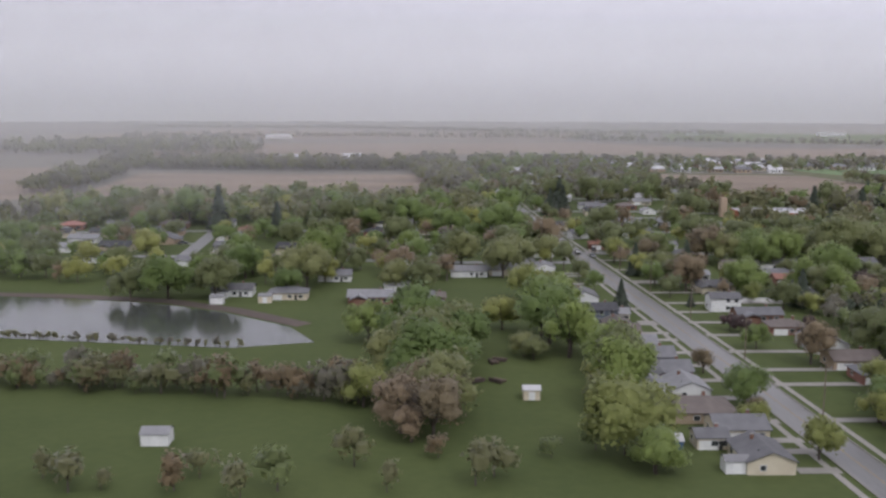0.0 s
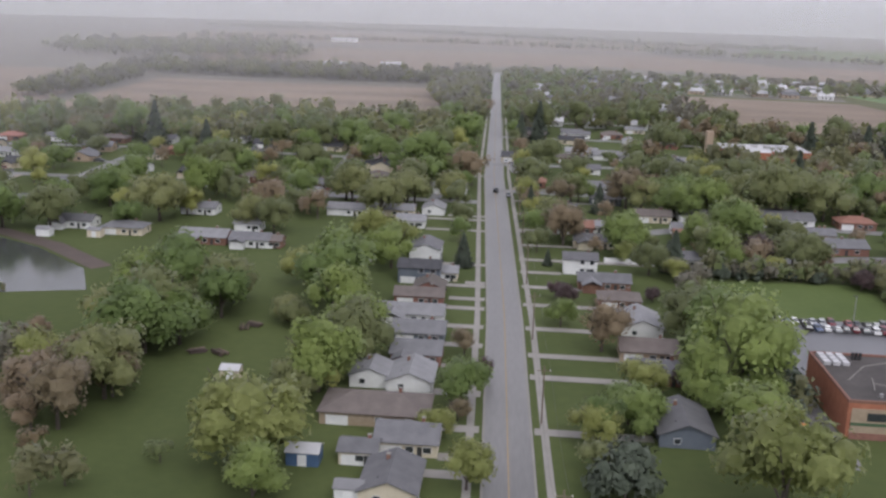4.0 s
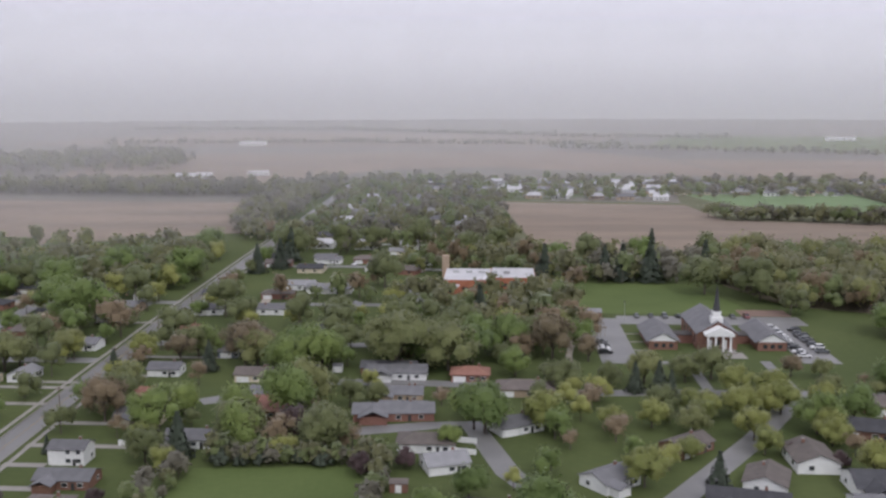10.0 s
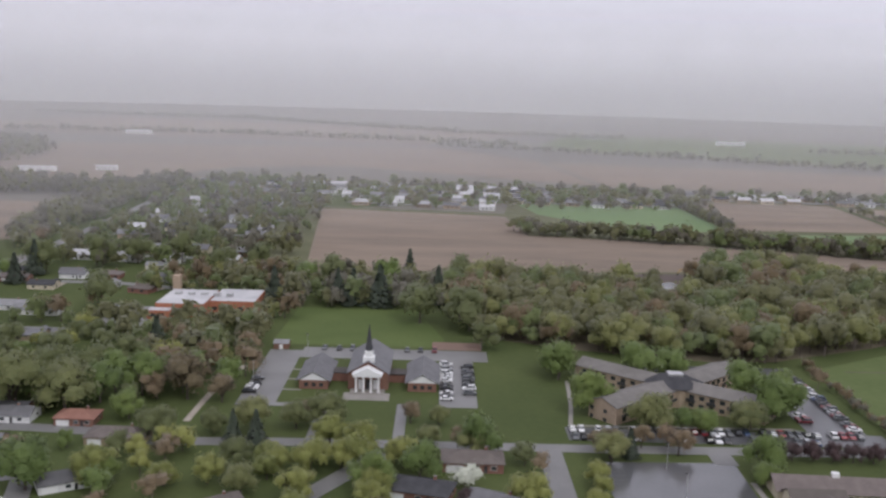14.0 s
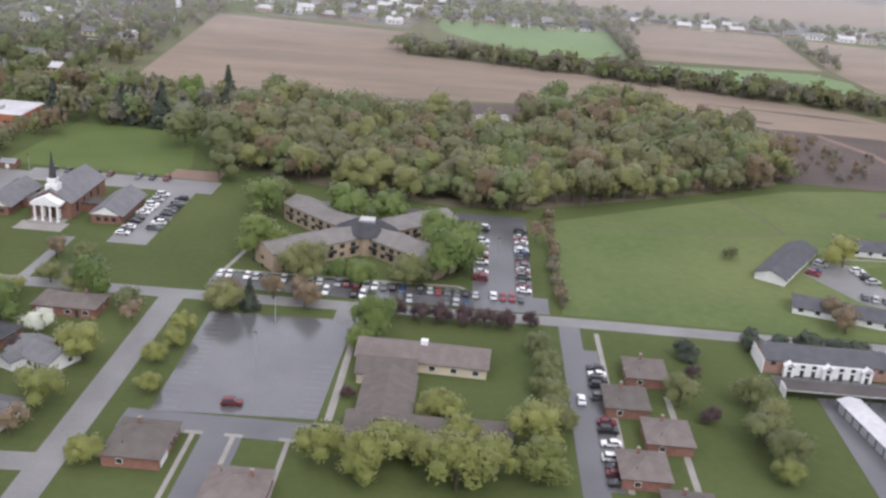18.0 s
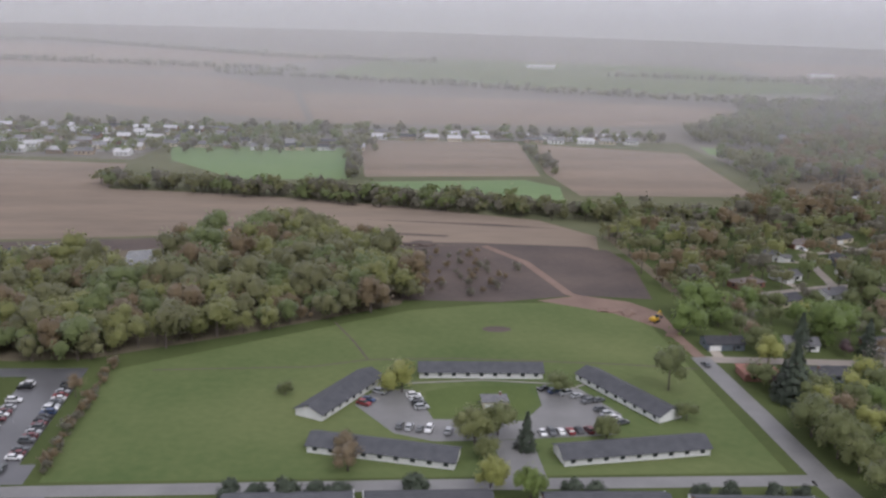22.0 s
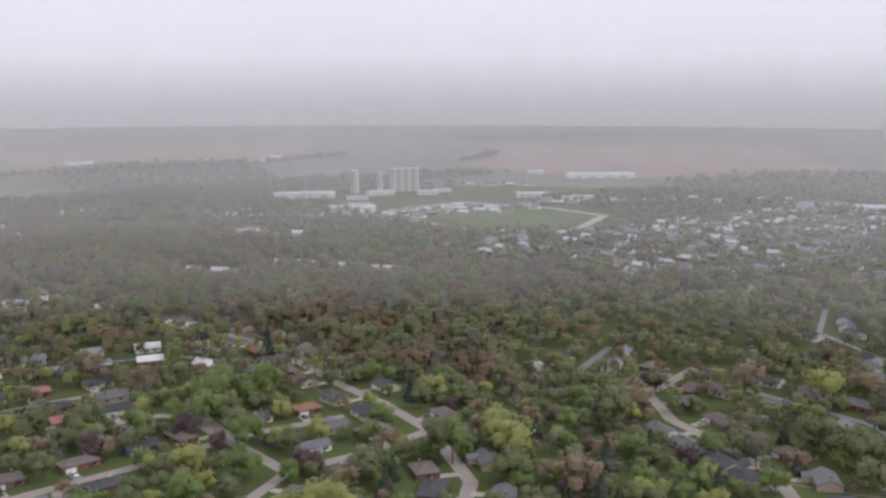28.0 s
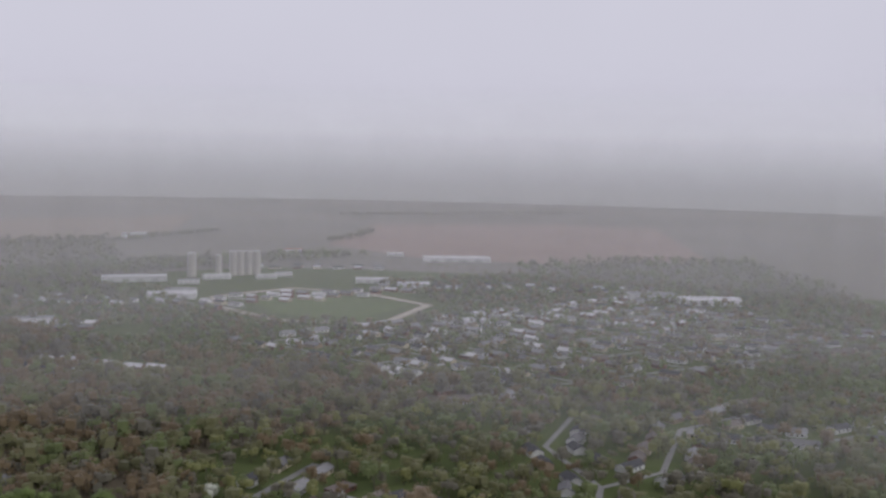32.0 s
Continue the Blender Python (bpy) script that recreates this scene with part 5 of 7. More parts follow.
# ---- far works: silos, sheds, tanks ----
def silo(x, y, r, h, label):
    b = empty("silo", x, y, 0)
    bm = bmesh.new()
    bmesh.ops.create_cone(bm, cap_ends=True, segments=24, radius1=r, radius2=r, depth=h)
    bmesh.ops.translate(bm, verts=bm.verts, vec=(0, 0, h / 2))
    part("shell", bm, M["silo"], b)
    bm = bmesh.new()
    bmesh.ops.create_cone(bm, cap_ends=True, segments=24, radius1=r * 1.03, radius2=r * 0.4, depth=1.6)
    bmesh.ops.translate(bm, verts=bm.verts, vec=(0, 0, h + 0.8))
    part("cap", bm, M["steel"], b)
    part("ladder", box(-r - 0.3, -r + 0.1, -0.4, 0.4, 0, h), M["steel"], b)
    tagged(b, label, "silo", "grain silos")


sx, sy = 1535.0, 1177.0
ux, uy = 0.93, -0.37
silo(sx - 52 * ux, sy - 52 * uy, 6.5, 35, "tall single grey concrete grain silo")
for k in (-12, 10, 22, 34, 47):
    silo(sx + k * ux, sy + k * uy, 5.6 if k > 0 else 4.5, 36 if k > 0 else 31, "tall grey concrete grain silo in a row")


def works(x, y, rz, w, d, h, wall, roof, label):
    b = empty("warehouse", x, y, 0, rz)
    part("wall", gable_walls(w, d, h, d * 0.06), M[wall], b)
    part("roof", gable_roof(w, d, h, d * 0.06, 0.3), M[roof], b)
    for i in range(4):
        part("loading_door", box(-w * 0.4 + i * w * 0.22, -w * 0.3 + i * w * 0.22, -d / 2 - 0.08, -d / 2, 0, h * 0.6), M["steel"], b)
    tagged(b, label, "warehouse")


for x, y, rz, w, d, h, roof in ((1395, 1200, -30, 90, 22, 8, "white_roof"), (1350, 1022, -35, 60, 30, 7, "white_roof"), (1378, 1050, -35, 40, 26, 6, "roof_pale"), (1500, 1150, -22, 40, 16, 7, "white_roof"),
                             (1655, 978, -42, 50, 26, 6, "white_roof"), (1668, 905, -42, 46, 24, 6, "white_roof"), (1980, 1110, -42, 120, 40, 7, "white_roof"), (1858, 545, -45, 80, 40, 7, "white_roof"),
                             (1838, 620, -45, 60, 34, 7, "roof_pale"), (1131, 964, -30, 70, 16, 5, "roof_pale"), (1832, 1400, -35, 36, 24, 7, "roof_red"), (1950, 1240, -42, 30, 20, 6, "white_roof"),
                             (1560, 1110, -25, 30, 14, 6, "white_roof"), (1600, 1120, -25, 24, 14, 6, "roof_pale"), (1440, 1130, -30, 30, 16, 6, "roof_pale"),
                             (-199, 1137, 20, 24, 12, 5, "white_roof"), (-265, 1103, 10, 40, 12, 5, "white_roof"), (815, 2133, 0, 60, 16, 7, "white_roof"), (532, 2253, 0, 40, 14, 6, "roof_pale"),
                             (1750, 1850, 0, 50, 20, 12, "white_roof"), (1400, 2050, 20, 60, 18, 7, "roof_pale"), (-400, 1900, 0, 50, 16, 7, "white_roof")):
    works(x, y, rz, w, d, h, "white", roof, "pale metal-clad warehouse in the hazy distance")


# ---- houses along the main road and round the closes ----
home(-54.7, 111.6, 90, 13, 10, "cream", "roof_grey", "gable", 2.8, size=0.82)
home(-54.1, 126.6, 0, 12, 10, "cream", "roof_grey", "gable", 2.8, size=0.82)
home(-61.0, 120.8, 0, 7, 6, "cream", "roof_grey", "gable", 2.8, size=0.82)
home(-60.9, 137.4, 0, 22, 12, "tan", "roof_brown", "hip", 2.8, size=0.82)
home(-64.2, 152.9, 90, 9, 9, "white", "roof_pale", "gable", 2.8, size=0.82)
home(-56.7, 152.6, 90, 12, 10, "white", "roof_pale", "gable", 2.8, size=0.82)
home(-57.2, 166.1, 0, 12, 10, "brick", "roof_grey", "wing", 2.8, size=0.82)
home(-58.1, 178.7, 0, 13, 10, "bluegrey", "roof_grey", "gable", 2.8, size=0.82)
home(-61.4, 190.9, 0, 18, 9, "white", "roof_pale", "wing", 2.8, size=0.82)
home(-61.0, 204.3, 0, 14, 8, "brick", "roof_brown", "gable", 2.8, size=0.82)
home(-59.4, 211.9, 90, 9, 9, "brick", "roof_brown", "gable", 2.8, size=0.82)
home(-63.0, 223.0, 0, 13, 9, "bluegrey", "roof_dark", "gable", 5, size=0.82)
home(-56.4, 225.9, 0, 7, 7, "cream", "roof_pale", "gable", 2.8, size=0.82)
home(-63.7, 244.1, 90, 13, 10, "white", "roof_grey", "gable", 5, size=0.82)
home(-67.6, 307.9, 90, 11, 9, "white", "roof_pale", "gable", 2.8, size=0.82)
home(-72.9, 286.1, 0, 11, 9, "white", "roof_pale", "gable", 2.8, size=0.82)
home(-81.1, 302.1, 0, 18, 9, "cream", "roof_pale", "gable", 2.8, size=0.82)
home(-96.0, 299.8, 0, 16, 9, "white", "roof_pale", "gable", 2.8, size=0.82)
home(-74.6, 434.8, 90, 14, 10, "white", "roof_grey", "gable", 2.8, size=0.82)
home(-73.3, 389.6, 0, 12, 9, "white", "roof_pale", "gable", 2.8, size=0.82)
home(-115.1, 250.8, 0, 14, 9, "white", "roof_grey", "wing", 2.8, size=0.82)
home(-129.2, 252.2, 0, 17, 10, "brick", "roof_pale", "wing", 2.8, size=0.82)
home(-155.8, 258.2, 0, 15, 9, "cream", "roof_grey", "hip", 2.8, size=0.82)
home(-174.4, 263.8, 0, 16, 9, "white", "roof_grey", "wing", 2.8, size=0.82)
home(-109.1, 250.2, 0, 8, 7, "brick", "roof_brown", "gable", 2.8, size=0.82)
home(-121.4, 270.1, 0, 10, 7, "white", "roof_pale", "gable", 2.8, size=0.82)
home(-201.1, 324.0, 0, 16, 9, "white", "roof_grey", "gable", 2.8, size=0.82)
home(-265.2, 387.5, 0, 16, 9, "white", "roof_pale", "gable", 2.8, size=0.82)
home(-260.2, 359.6, 0, 14, 9, "white", "roof_pale", "gable", 2.8, size=0.82)
home(-116.6, 343.8, 0, 14, 9, "brick", "roof_grey", "gable", 2.8, size=0.82)
home(-143.8, 290.9, 0, 14, 9, "white", "roof_grey", "gable", 2.8, size=0.82)
home(-180.5, 459.6, 90, 14, 9, "white", "roof_pale", "gable", 2.8, size=0.82)
home(-201.9, 396.6, 0, 14, 9, "cream", "roof_pale", "gable", 2.8, size=0.82)
home(-116.3, 325.7, 0, 14, 9, "white", "roof_pale", "gable", 2.8, size=0.82)
home(-200.9, 289.5, 0, 14, 9, "white", "roof_grey", "gable", 2.8, size=0.82)
home(-92.1, 715.2, 0, 16, 10, "white", "roof_grey", "gable", 2.8, size=0.82)
home(-21.5, 239.3, 0, 11, 8, "white", "roof_grey", "gable", 5, size=0.82)
home(-15.3, 270.0, 0, 16, 9, "cream", "roof_grey", "wing", 2.8, size=0.82)
home(-16.1, 225.1, 0, 16, 9, "brick", "roof_grey", "wing", 2.8, size=0.82)
home(-13.6, 209.6, 0, 12, 9, "brick", "roof_brown", "hip", 2.8, size=0.82)
home(-10.7, 191.9, 90, 15, 11, "white", "roof_pale", "gable", 2.8, size=0.82)
home(-10.9, 174.8, 0, 14, 10, "tan", "roof_brown", "gable", 2.8, size=0.82)
home(-10.1, 162.7, 0, 13, 10, "brick", "roof_grey", "hip", 2.8, size=0.82)
home(-9.4, 138.0, 90, 15, 11, "bluegrey", "roof_grey", "gable", 2.8, size=0.82)
home(-14.6, 291.1, 0, 9, 7, "white", "roof_pale", "gable", 2.8, size=0.82)
home(7.4, 312.0, 0, 13, 9, "white", "roof_grey", "gable", 2.8, size=0.82)
home(14.6, 283.0, 0, 12, 8, "brick", "roof_red", "gable", 2.8, size=0.82)
home(20.6, 315.6, 0, 12, 9, "white", "roof_grey", "gable", 2.8, size=0.82)
home(48.1, 321.4, 0, 22, 9, "brick", "roof_grey", "wing", 2.8, size=0.82)
home(18.5, 509.2, 90, 12, 9, "white", "roof_pale", "gable", 2.8, size=0.82)
home(-8.1, 531.1, 0, 16, 9, "white", "roof_grey", "gable", 2.8, size=0.82)
home(26.7, 562.9, 0, 14, 9, "cream", "roof_pale", "gable", 2.8, size=0.82)
home(53.8, 293.5, 0, 18, 9, "tan", "roof_grey", "wing", 2.8, size=0.82)
home(56.7, 279.5, 0, 16, 9, "tan", "roof_grey", "gable", 2.8, size=0.82)
home(-7.3, 339.0, 0, 13, 9, "bluegrey", "roof_grey", "gable", 2.8, size=0.86)
home(6.4, 311.1, 0, 14, 9, "cream", "roof_brown", "gable", 2.8, size=0.86)
home(51.3, 316.3, 0, 22, 10, "white", "roof_grey", "wing", 2.8, size=0.86)
home(74.6, 315.1, 0, 14, 10, "brick", "roof_red", "hip", 2.8, size=0.86)
home(91.8, 300.6, 0, 20, 11, "tan", "roof_brown", "hip", 2.8, size=0.86)
home(54.3, 276.6, 5, 26, 10, "brick", "roof_grey", "wing", 2.8, size=0.86)
home(56.7, 294.0, 0, 10, 8, "brick", "roof_brown", "gable", 2.8, size=0.86)
home(19.8, 276.1, 0, 12, 9, "brick", "roof_red", "gable", 2.8, size=0.86)
home(15.4, 291.6, 0, 12, 9, "white", "roof_grey", "gable", 2.8, size=0.86)
home(5.1, 252.7, 0, 16, 9, "white", "roof_grey", "gable", 2.8, size=0.86)
home(65.3, 253.0, 0, 17, 10, "white", "roof_brown", "hip", 2.8, size=0.86)
home(70.6, 239.4, 20, 12, 10, "white", "roof_pale", "gable", 2.8, size=0.86)
home(88.1, 267.7, 30, 15, 10, "white", "roof_grey", "gable", 2.8, size=0.86)
home(109.3, 231.3, 40, 13, 10, "white", "roof_grey", "wing", 2.8, size=0.86)
home(83.0, 211.2, 0, 15, 11, "bluegrey", "roof_dark", "hip", 2.8, size=0.86)
home(83.6, 199.3, 0, 14, 11, "bluegrey", "roof_grey", "hip", 2.8, size=0.86)
home(137.7, 219.7, -12, 20, 11, "white", "roof_dark", "wing", 2.8, size=0.86)
home(145.1, 232.2, 70, 13, 11, "white", "roof_brown", "gable", 2.8, size=0.86)
home(131.1, 254.2, 40, 14, 9, "brick", "roof_brown", "gable", 2.8, size=0.86)
home(-24.2, 315.8, 0, 12, 9, "white", "roof_grey", "gable", 2.8, size=0.86)
home(-21.0, 288.2, 0, 14, 9, "brick", "roof_red", "gable", 2.8, size=0.86)
home(-9.1, 363.7, 0, 13, 9, "white", "roof_grey", "gable", 2.8, size=0.86)
home(-11.4, 538.0, 0, 14, 9, "white", "roof_grey", "gable", 2.8, size=0.86)
home(-33.3, 518.9, 0, 16, 9, "brick", "roof_brown", "gable", 2.8, size=0.86)
home(5.8, 451.4, 0, 24, 10, "white", "roof_pale", "gable", 2.8, size=0.86)
home(-10.1, 459.1, 0, 18, 10, "white", "roof_pale", "gable", 2.8, size=0.86)
home(181.2, 267.5, -15, 17, 10, "brick", "roof_dark", "hip", 2.8, size=1)
home(195.6, 288.4, 0, 17, 10, "brick", "roof_brown", "hip", 2.8, size=1)
home(200.8, 259.5, -25, 14, 10, "white", "roof_grey", "wing", 2.8, size=1)
home(197.3, 232.4, -10, 18, 11, "white", "roof_grey", "wing", 2.8, size=1)
home(172.1, 230.8, 0, 18, 11, "white", "roof_dark", "wing", 2.8, size=1)
home(181.1, 212.6, 0, 15, 12, "white", "roof_grey", "gable", 2.8, size=1)
home(159.4, 246.3, 90, 13, 10, "white", "roof_brown", "gable", 2.8, size=1)
home(166.3, 216.9, 0, 14, 10, "white", "roof_grey", "gable", 2.8, size=1)
shed(-69.2, 118.7, 0, 5, 3.6, "blue_siding", "white_roof")
shed(9.4, 137.8, 20, 3.4, 3, "white", "orange_roof")
shed(-90.1, 149.6, 0, 3.5, 3, "cream", "white_roof")
shed(31.1, 320.7, 0, 3, 2.6, "white", "roof_pale")
shed(-162.2, 251.3, 0, 4, 3, "cream", "roof_pale")
shed(122.5, 406.4, 0, 6, 5, "brick", "roof_pale")
shed(-161.3, 123.4, 0, 5, 4, "white", "roof_pale")
shed(-60.3, 108.3, 0, 4, 3, "white", "roof_pale")
shed(-78.8, 239.3, 0, 3, 3, "white", "roof_pale")
shed(-176.9, 249.6, 0, 4, 3, "white", "roof_pale")
shed(61.0, 225.3, 0, 4, 3, "brick", "roof_brown")
strip("drive", [(-42.3, 108.1), (-49.7, 108.1)], 2.7, M["concrete"], 0.091, "pale concrete drive crossing the verge", "drive")
strip("drive", [(-42.8, 123.1), (-49.1, 123.1)], 2.7, M["concrete"], 0.096, "pale concrete drive crossing the verge", "drive")
strip("drive", [(-42.6, 117.3), (-56.0, 117.3)], 2.7, M["concrete"], 0.101, "pale concrete drive crossing the verge", "drive")
strip("drive", [(-43.2, 133.9), (-55.9, 133.9)], 2.7, M["concrete"], 0.106, "pale concrete drive crossing the verge", "drive")
strip("drive", [(-43.7, 149.4), (-59.2, 149.4)], 2.7, M["concrete"], 0.111, "pale concrete drive crossing the verge", "drive")
strip("drive", [(-43.7, 149.1), (-51.7, 149.1)], 2.7, M["concrete"], 0.116, "pale concrete drive crossing the verge", "drive")
strip("drive", [(-44.2, 162.6), (-52.2, 162.6)], 2.7, M["concrete"], 0.086, "pale concrete drive crossing the verge", "drive")
strip("drive", [(-44.6, 175.2), (-53.1, 175.2)], 2.7, M["concrete"], 0.091, "pale concrete drive crossing the verge", "drive")
strip("drive", [(-45.0, 187.4), (-56.4, 187.4)], 2.7, M["concrete"], 0.096, "pale concrete drive crossing the verge", "drive")
strip("drive", [(-45.4, 200.8), (-56.0, 200.8)], 2.7, M["concrete"], 0.101, "pale concrete drive crossing the verge", "drive")
strip("drive", [(-45.7, 208.4), (-54.4, 208.4)], 2.7, M["concrete"], 0.106, "pale concrete drive crossing the verge", "drive")
strip("drive", [(-46.1, 219.5), (-58.0, 219.5)], 2.7, M["concrete"], 0.111, "pale concrete drive crossing the verge", "drive")
strip("drive", [(-46.2, 222.4), (-51.4, 222.4)], 2.7, M["concrete"], 0.116, "pale concrete drive crossing the verge", "drive")
strip("drive", [(-46.8, 240.6), (-58.7, 240.6)], 2.7, M["concrete"], 0.086, "pale concrete drive crossing the verge", "drive")
strip("drive", [(-48.9, 304.4), (-62.6, 304.4)], 2.7, M["concrete"], 0.091, "pale concrete drive crossing the verge", "drive")
strip("drive", [(-48.2, 282.6), (-67.9, 282.6)], 2.7, M["concrete"], 0.096, "pale concrete drive crossing the verge", "drive")
strip("drive", [(-48.7, 298.6), (-76.1, 298.6)], 2.7, M["concrete"], 0.101, "pale concrete drive crossing the verge", "drive")
strip("drive", [(-51.6, 386.1), (-68.3, 386.1)], 2.7, M["concrete"], 0.106, "pale concrete drive crossing the verge", "drive")
strip("drive", [(-37.4, 235.8), (-26.5, 235.8)], 2.7, M["concrete"], 0.111, "pale concrete drive crossing the verge", "drive")
strip("drive", [(-38.4, 266.5), (-20.3, 266.5)], 2.7, M["concrete"], 0.116, "pale concrete drive crossing the verge", "drive")
strip("drive", [(-36.9, 221.6), (-21.1, 221.6)], 2.7, M["concrete"], 0.086, "pale concrete drive crossing the verge", "drive")
strip("drive", [(-36.4, 206.1), (-18.6, 206.1)], 2.7, M["concrete"], 0.091, "pale concrete drive crossing the verge", "drive")
strip("drive", [(-35.8, 188.4), (-15.7, 188.4)], 2.7, M["concrete"], 0.096, "pale concrete drive crossing the verge", "drive")
strip("drive", [(-35.2, 171.3), (-15.9, 171.3)], 2.7, M["concrete"], 0.101, "pale concrete drive crossing the verge", "drive")
strip("drive", [(-34.8, 159.2), (-15.1, 159.2)], 2.7, M["concrete"], 0.106, "pale concrete drive crossing the verge", "drive")
strip("drive", [(-34.0, 134.5), (-14.4, 134.5)], 2.7, M["concrete"], 0.111, "pale concrete drive crossing the verge", "drive")
strip("drive", [(-39.1, 287.6), (-19.6, 287.6)], 2.7, M["concrete"], 0.116, "pale concrete drive crossing the verge", "drive")
strip("drive", [(-40.7, 335.5), (-12.3, 335.5)], 2.7, M["concrete"], 0.086, "pale concrete drive crossing the verge", "drive")
strip("drive", [(-37.9, 249.2), (0.1, 249.2)], 2.7, M["concrete"], 0.091, "pale concrete drive crossing the verge", "drive")
strip("drive", [(-40.0, 312.3), (-29.2, 312.3)], 2.7, M["concrete"], 0.096, "pale concrete drive crossing the verge", "drive")
strip("drive", [(-39.0, 284.7), (-26.0, 284.7)], 2.7, M["concrete"], 0.101, "pale concrete drive crossing the verge", "drive")
strip("drive", [(-41.6, 360.2), (-14.1, 360.2)], 2.7, M["concrete"], 0.106, "pale concrete drive crossing the verge", "drive")

# ---- single trees ----
trees("olive", [(-109, 137, 15.1), (0, 183, 15.9), (50, 323, 22.0), (40, 248, 13.6), (67, 324, 20.1), (-179, 257, 15.6), (-152, 275, 18.0), (-154, 358, 16.8), (-242, 423, 17.4), (-151, 414, 19.1), (-125, 368, 16.9), (-139, 443, 16.8), (-78, 315, 16.7), (-77, 428, 15.9), (-24, 120, 7.2), (49, 367, 16.7), (30, 463, 20.6), (-28, 398, 17.7), (-25, 276, 12.5), (-101, 323, 17.3), (-84, 295, 15.7), (-34, 351, 14.3), (-88, 184, 7.6), (-110, 144, 9.2), (-112, 168, 18.0), (-119, 167, 14.6), (-106, 191, 14.4), (-103, 197, 9.3)])
trees("olive", [(-68, 161, 14.0), (-76, 140, 9.9), (-86, 181, 7.3), (29, 284, 15.8), (17, 253, 14.2), (39, 256, 12.9), (-3, 239, 10.4), (-20, 336, 14.2), (4, 323, 13.8), (-98, 318, 15.9), (-76, 321, 13.8), (-113, 267, 12.1), (-122, 272, 12.4), (-64, 331, 12.1), (-204, 271, 13.9), (-205, 254, 13.3), (47, 334, 14.4), (43, 344, 14.7), (31, 349, 13.1), (70, 376, 14.0), (96, 352, 15.1), (7, 376, 14.2), (18, 392, 12.6), (47, 409, 10.9), (-17, 382, 12.5), (-29, 414, 13.6), (-28, 544, 20.6), (-8, 565, 21.3)])
trees("olive", [(11, 578, 18.6), (37, 577, 18.5), (64, 554, 17.7), (84, 575, 18.4), (19, 294, 8.0), (48, 288, 7.8), (-28, 291, 11.5), (135, 265, 9.5), (130, 284, 10.1), (100, 388, 13.3), (49, 356, 14.8), (26, 364, 17.5), (65, 358, 14.6), (103, 302, 12.2), (118, 308, 8.6), (83, 346, 14.0), (60, 340, 16.0), (130, 522, 17.8), (177, 453, 22.0), (199, 442, 22.0), (197, 543, 18.6), (196, 295, 10.2), (231, 387, 13.4), (203, 411, 14.1), (183, 304, 8.0), (252, 319, 13.7), (284, 324, 12.0), (129, 312, 11.7)])
trees("olive", [(142, 314, 10.1), (151, 318, 13.0), (186, 321, 7.1), (236, 294, 10.8), (190, 242, 10.9), (322, 285, 7.2), (324, 276, 7.5), (324, 267, 7.8), (325, 259, 7.8), (324, 252, 7.7), (326, 247, 7.8), (322, 264, 5.5), (356, 264, 9.0), (374, 267, 9.9), (373, 249, 10.6), (375, 240, 10.3), (376, 256, 9.5), (286, 325, 12.0), (254, 321, 13.8), (393, 370, 6.0), (460, 338, 11.6), (452, 332, 13.1), (487, 370, 9.6), (454, 322, 7.9), (523, 347, 7.4), (525, 372, 15.7), (493, 334, 8.7), (559, 334, 16.4)])
trees("olive", [(560, 319, 15.8), (562, 310, 13.7), (561, 375, 12.2), (567, 359, 11.8), (561, 290, 16.1), (566, 270, 16.9), (561, 280, 14.2), (736, 446, 22.0), (752, 435, 19.3), (855, 305, 22.0), (863, 269, 19.9), (647, 472, 22.0), (666, 465, 22.0), (801, 383, 16.1), (761, 406, 13.3), (755, 285, 14.7), (699, 349, 13.2), (1006, 173, 22.0), (979, 180, 22.0), (979, 199, 22.0), (1008, 162, 22.0), (940, 278, 21.6), (818, 306, 18.9), (961, 221, 15.7)])
trees("yellow", [(-125, 144, 10.9), (-77, 116, 18.5), (-44, 113, 8.4), (-15, 150, 9.8), (-24, 131, 9.8), (-0, 110, 18.3), (-147, 286, 11.6), (-80, 253, 13.7), (-72, 248, 11.5), (-91, 213, 11.9), (-50, 129, 6.6), (-8, 251, 7.7), (-128, 148, 8.1), (-120, 161, 7.2), (-73, 148, 12.2), (117, 230, 10.9), (131, 248, 7.0), (114, 269, 8.3), (125, 271, 9.4), (139, 284, 8.8), (159, 284, 10.7), (150, 252, 8.6), (-7, 278, 9.3), (-37, 329, 11.0), (3, 233, 7.8), (152, 289, 8.6), (163, 284, 10.7), (150, 262, 10.9)])
trees("yellow", [(169, 265, 10.0), (176, 286, 10.2), (140, 275, 8.8), (88, 371, 12.8), (96, 269, 12.5), (210, 261, 13.0), (151, 280, 11.6), (164, 295, 12.0), (154, 300, 10.9), (142, 280, 9.2), (169, 259, 9.4), (229, 278, 7.7), (227, 263, 6.5), (230, 249, 6.2), (229, 271, 6.7), (227, 219, 8.2), (171, 236, 10.9), (209, 238, 12.0), (292, 231, 10.1), (298, 244, 10.6), (320, 239, 13.7), (303, 221, 15.2), (285, 223, 12.4), (288, 232, 9.9), (274, 226, 11.1), (285, 222, 10.7), (300, 226, 13.1), (310, 226, 11.9)])
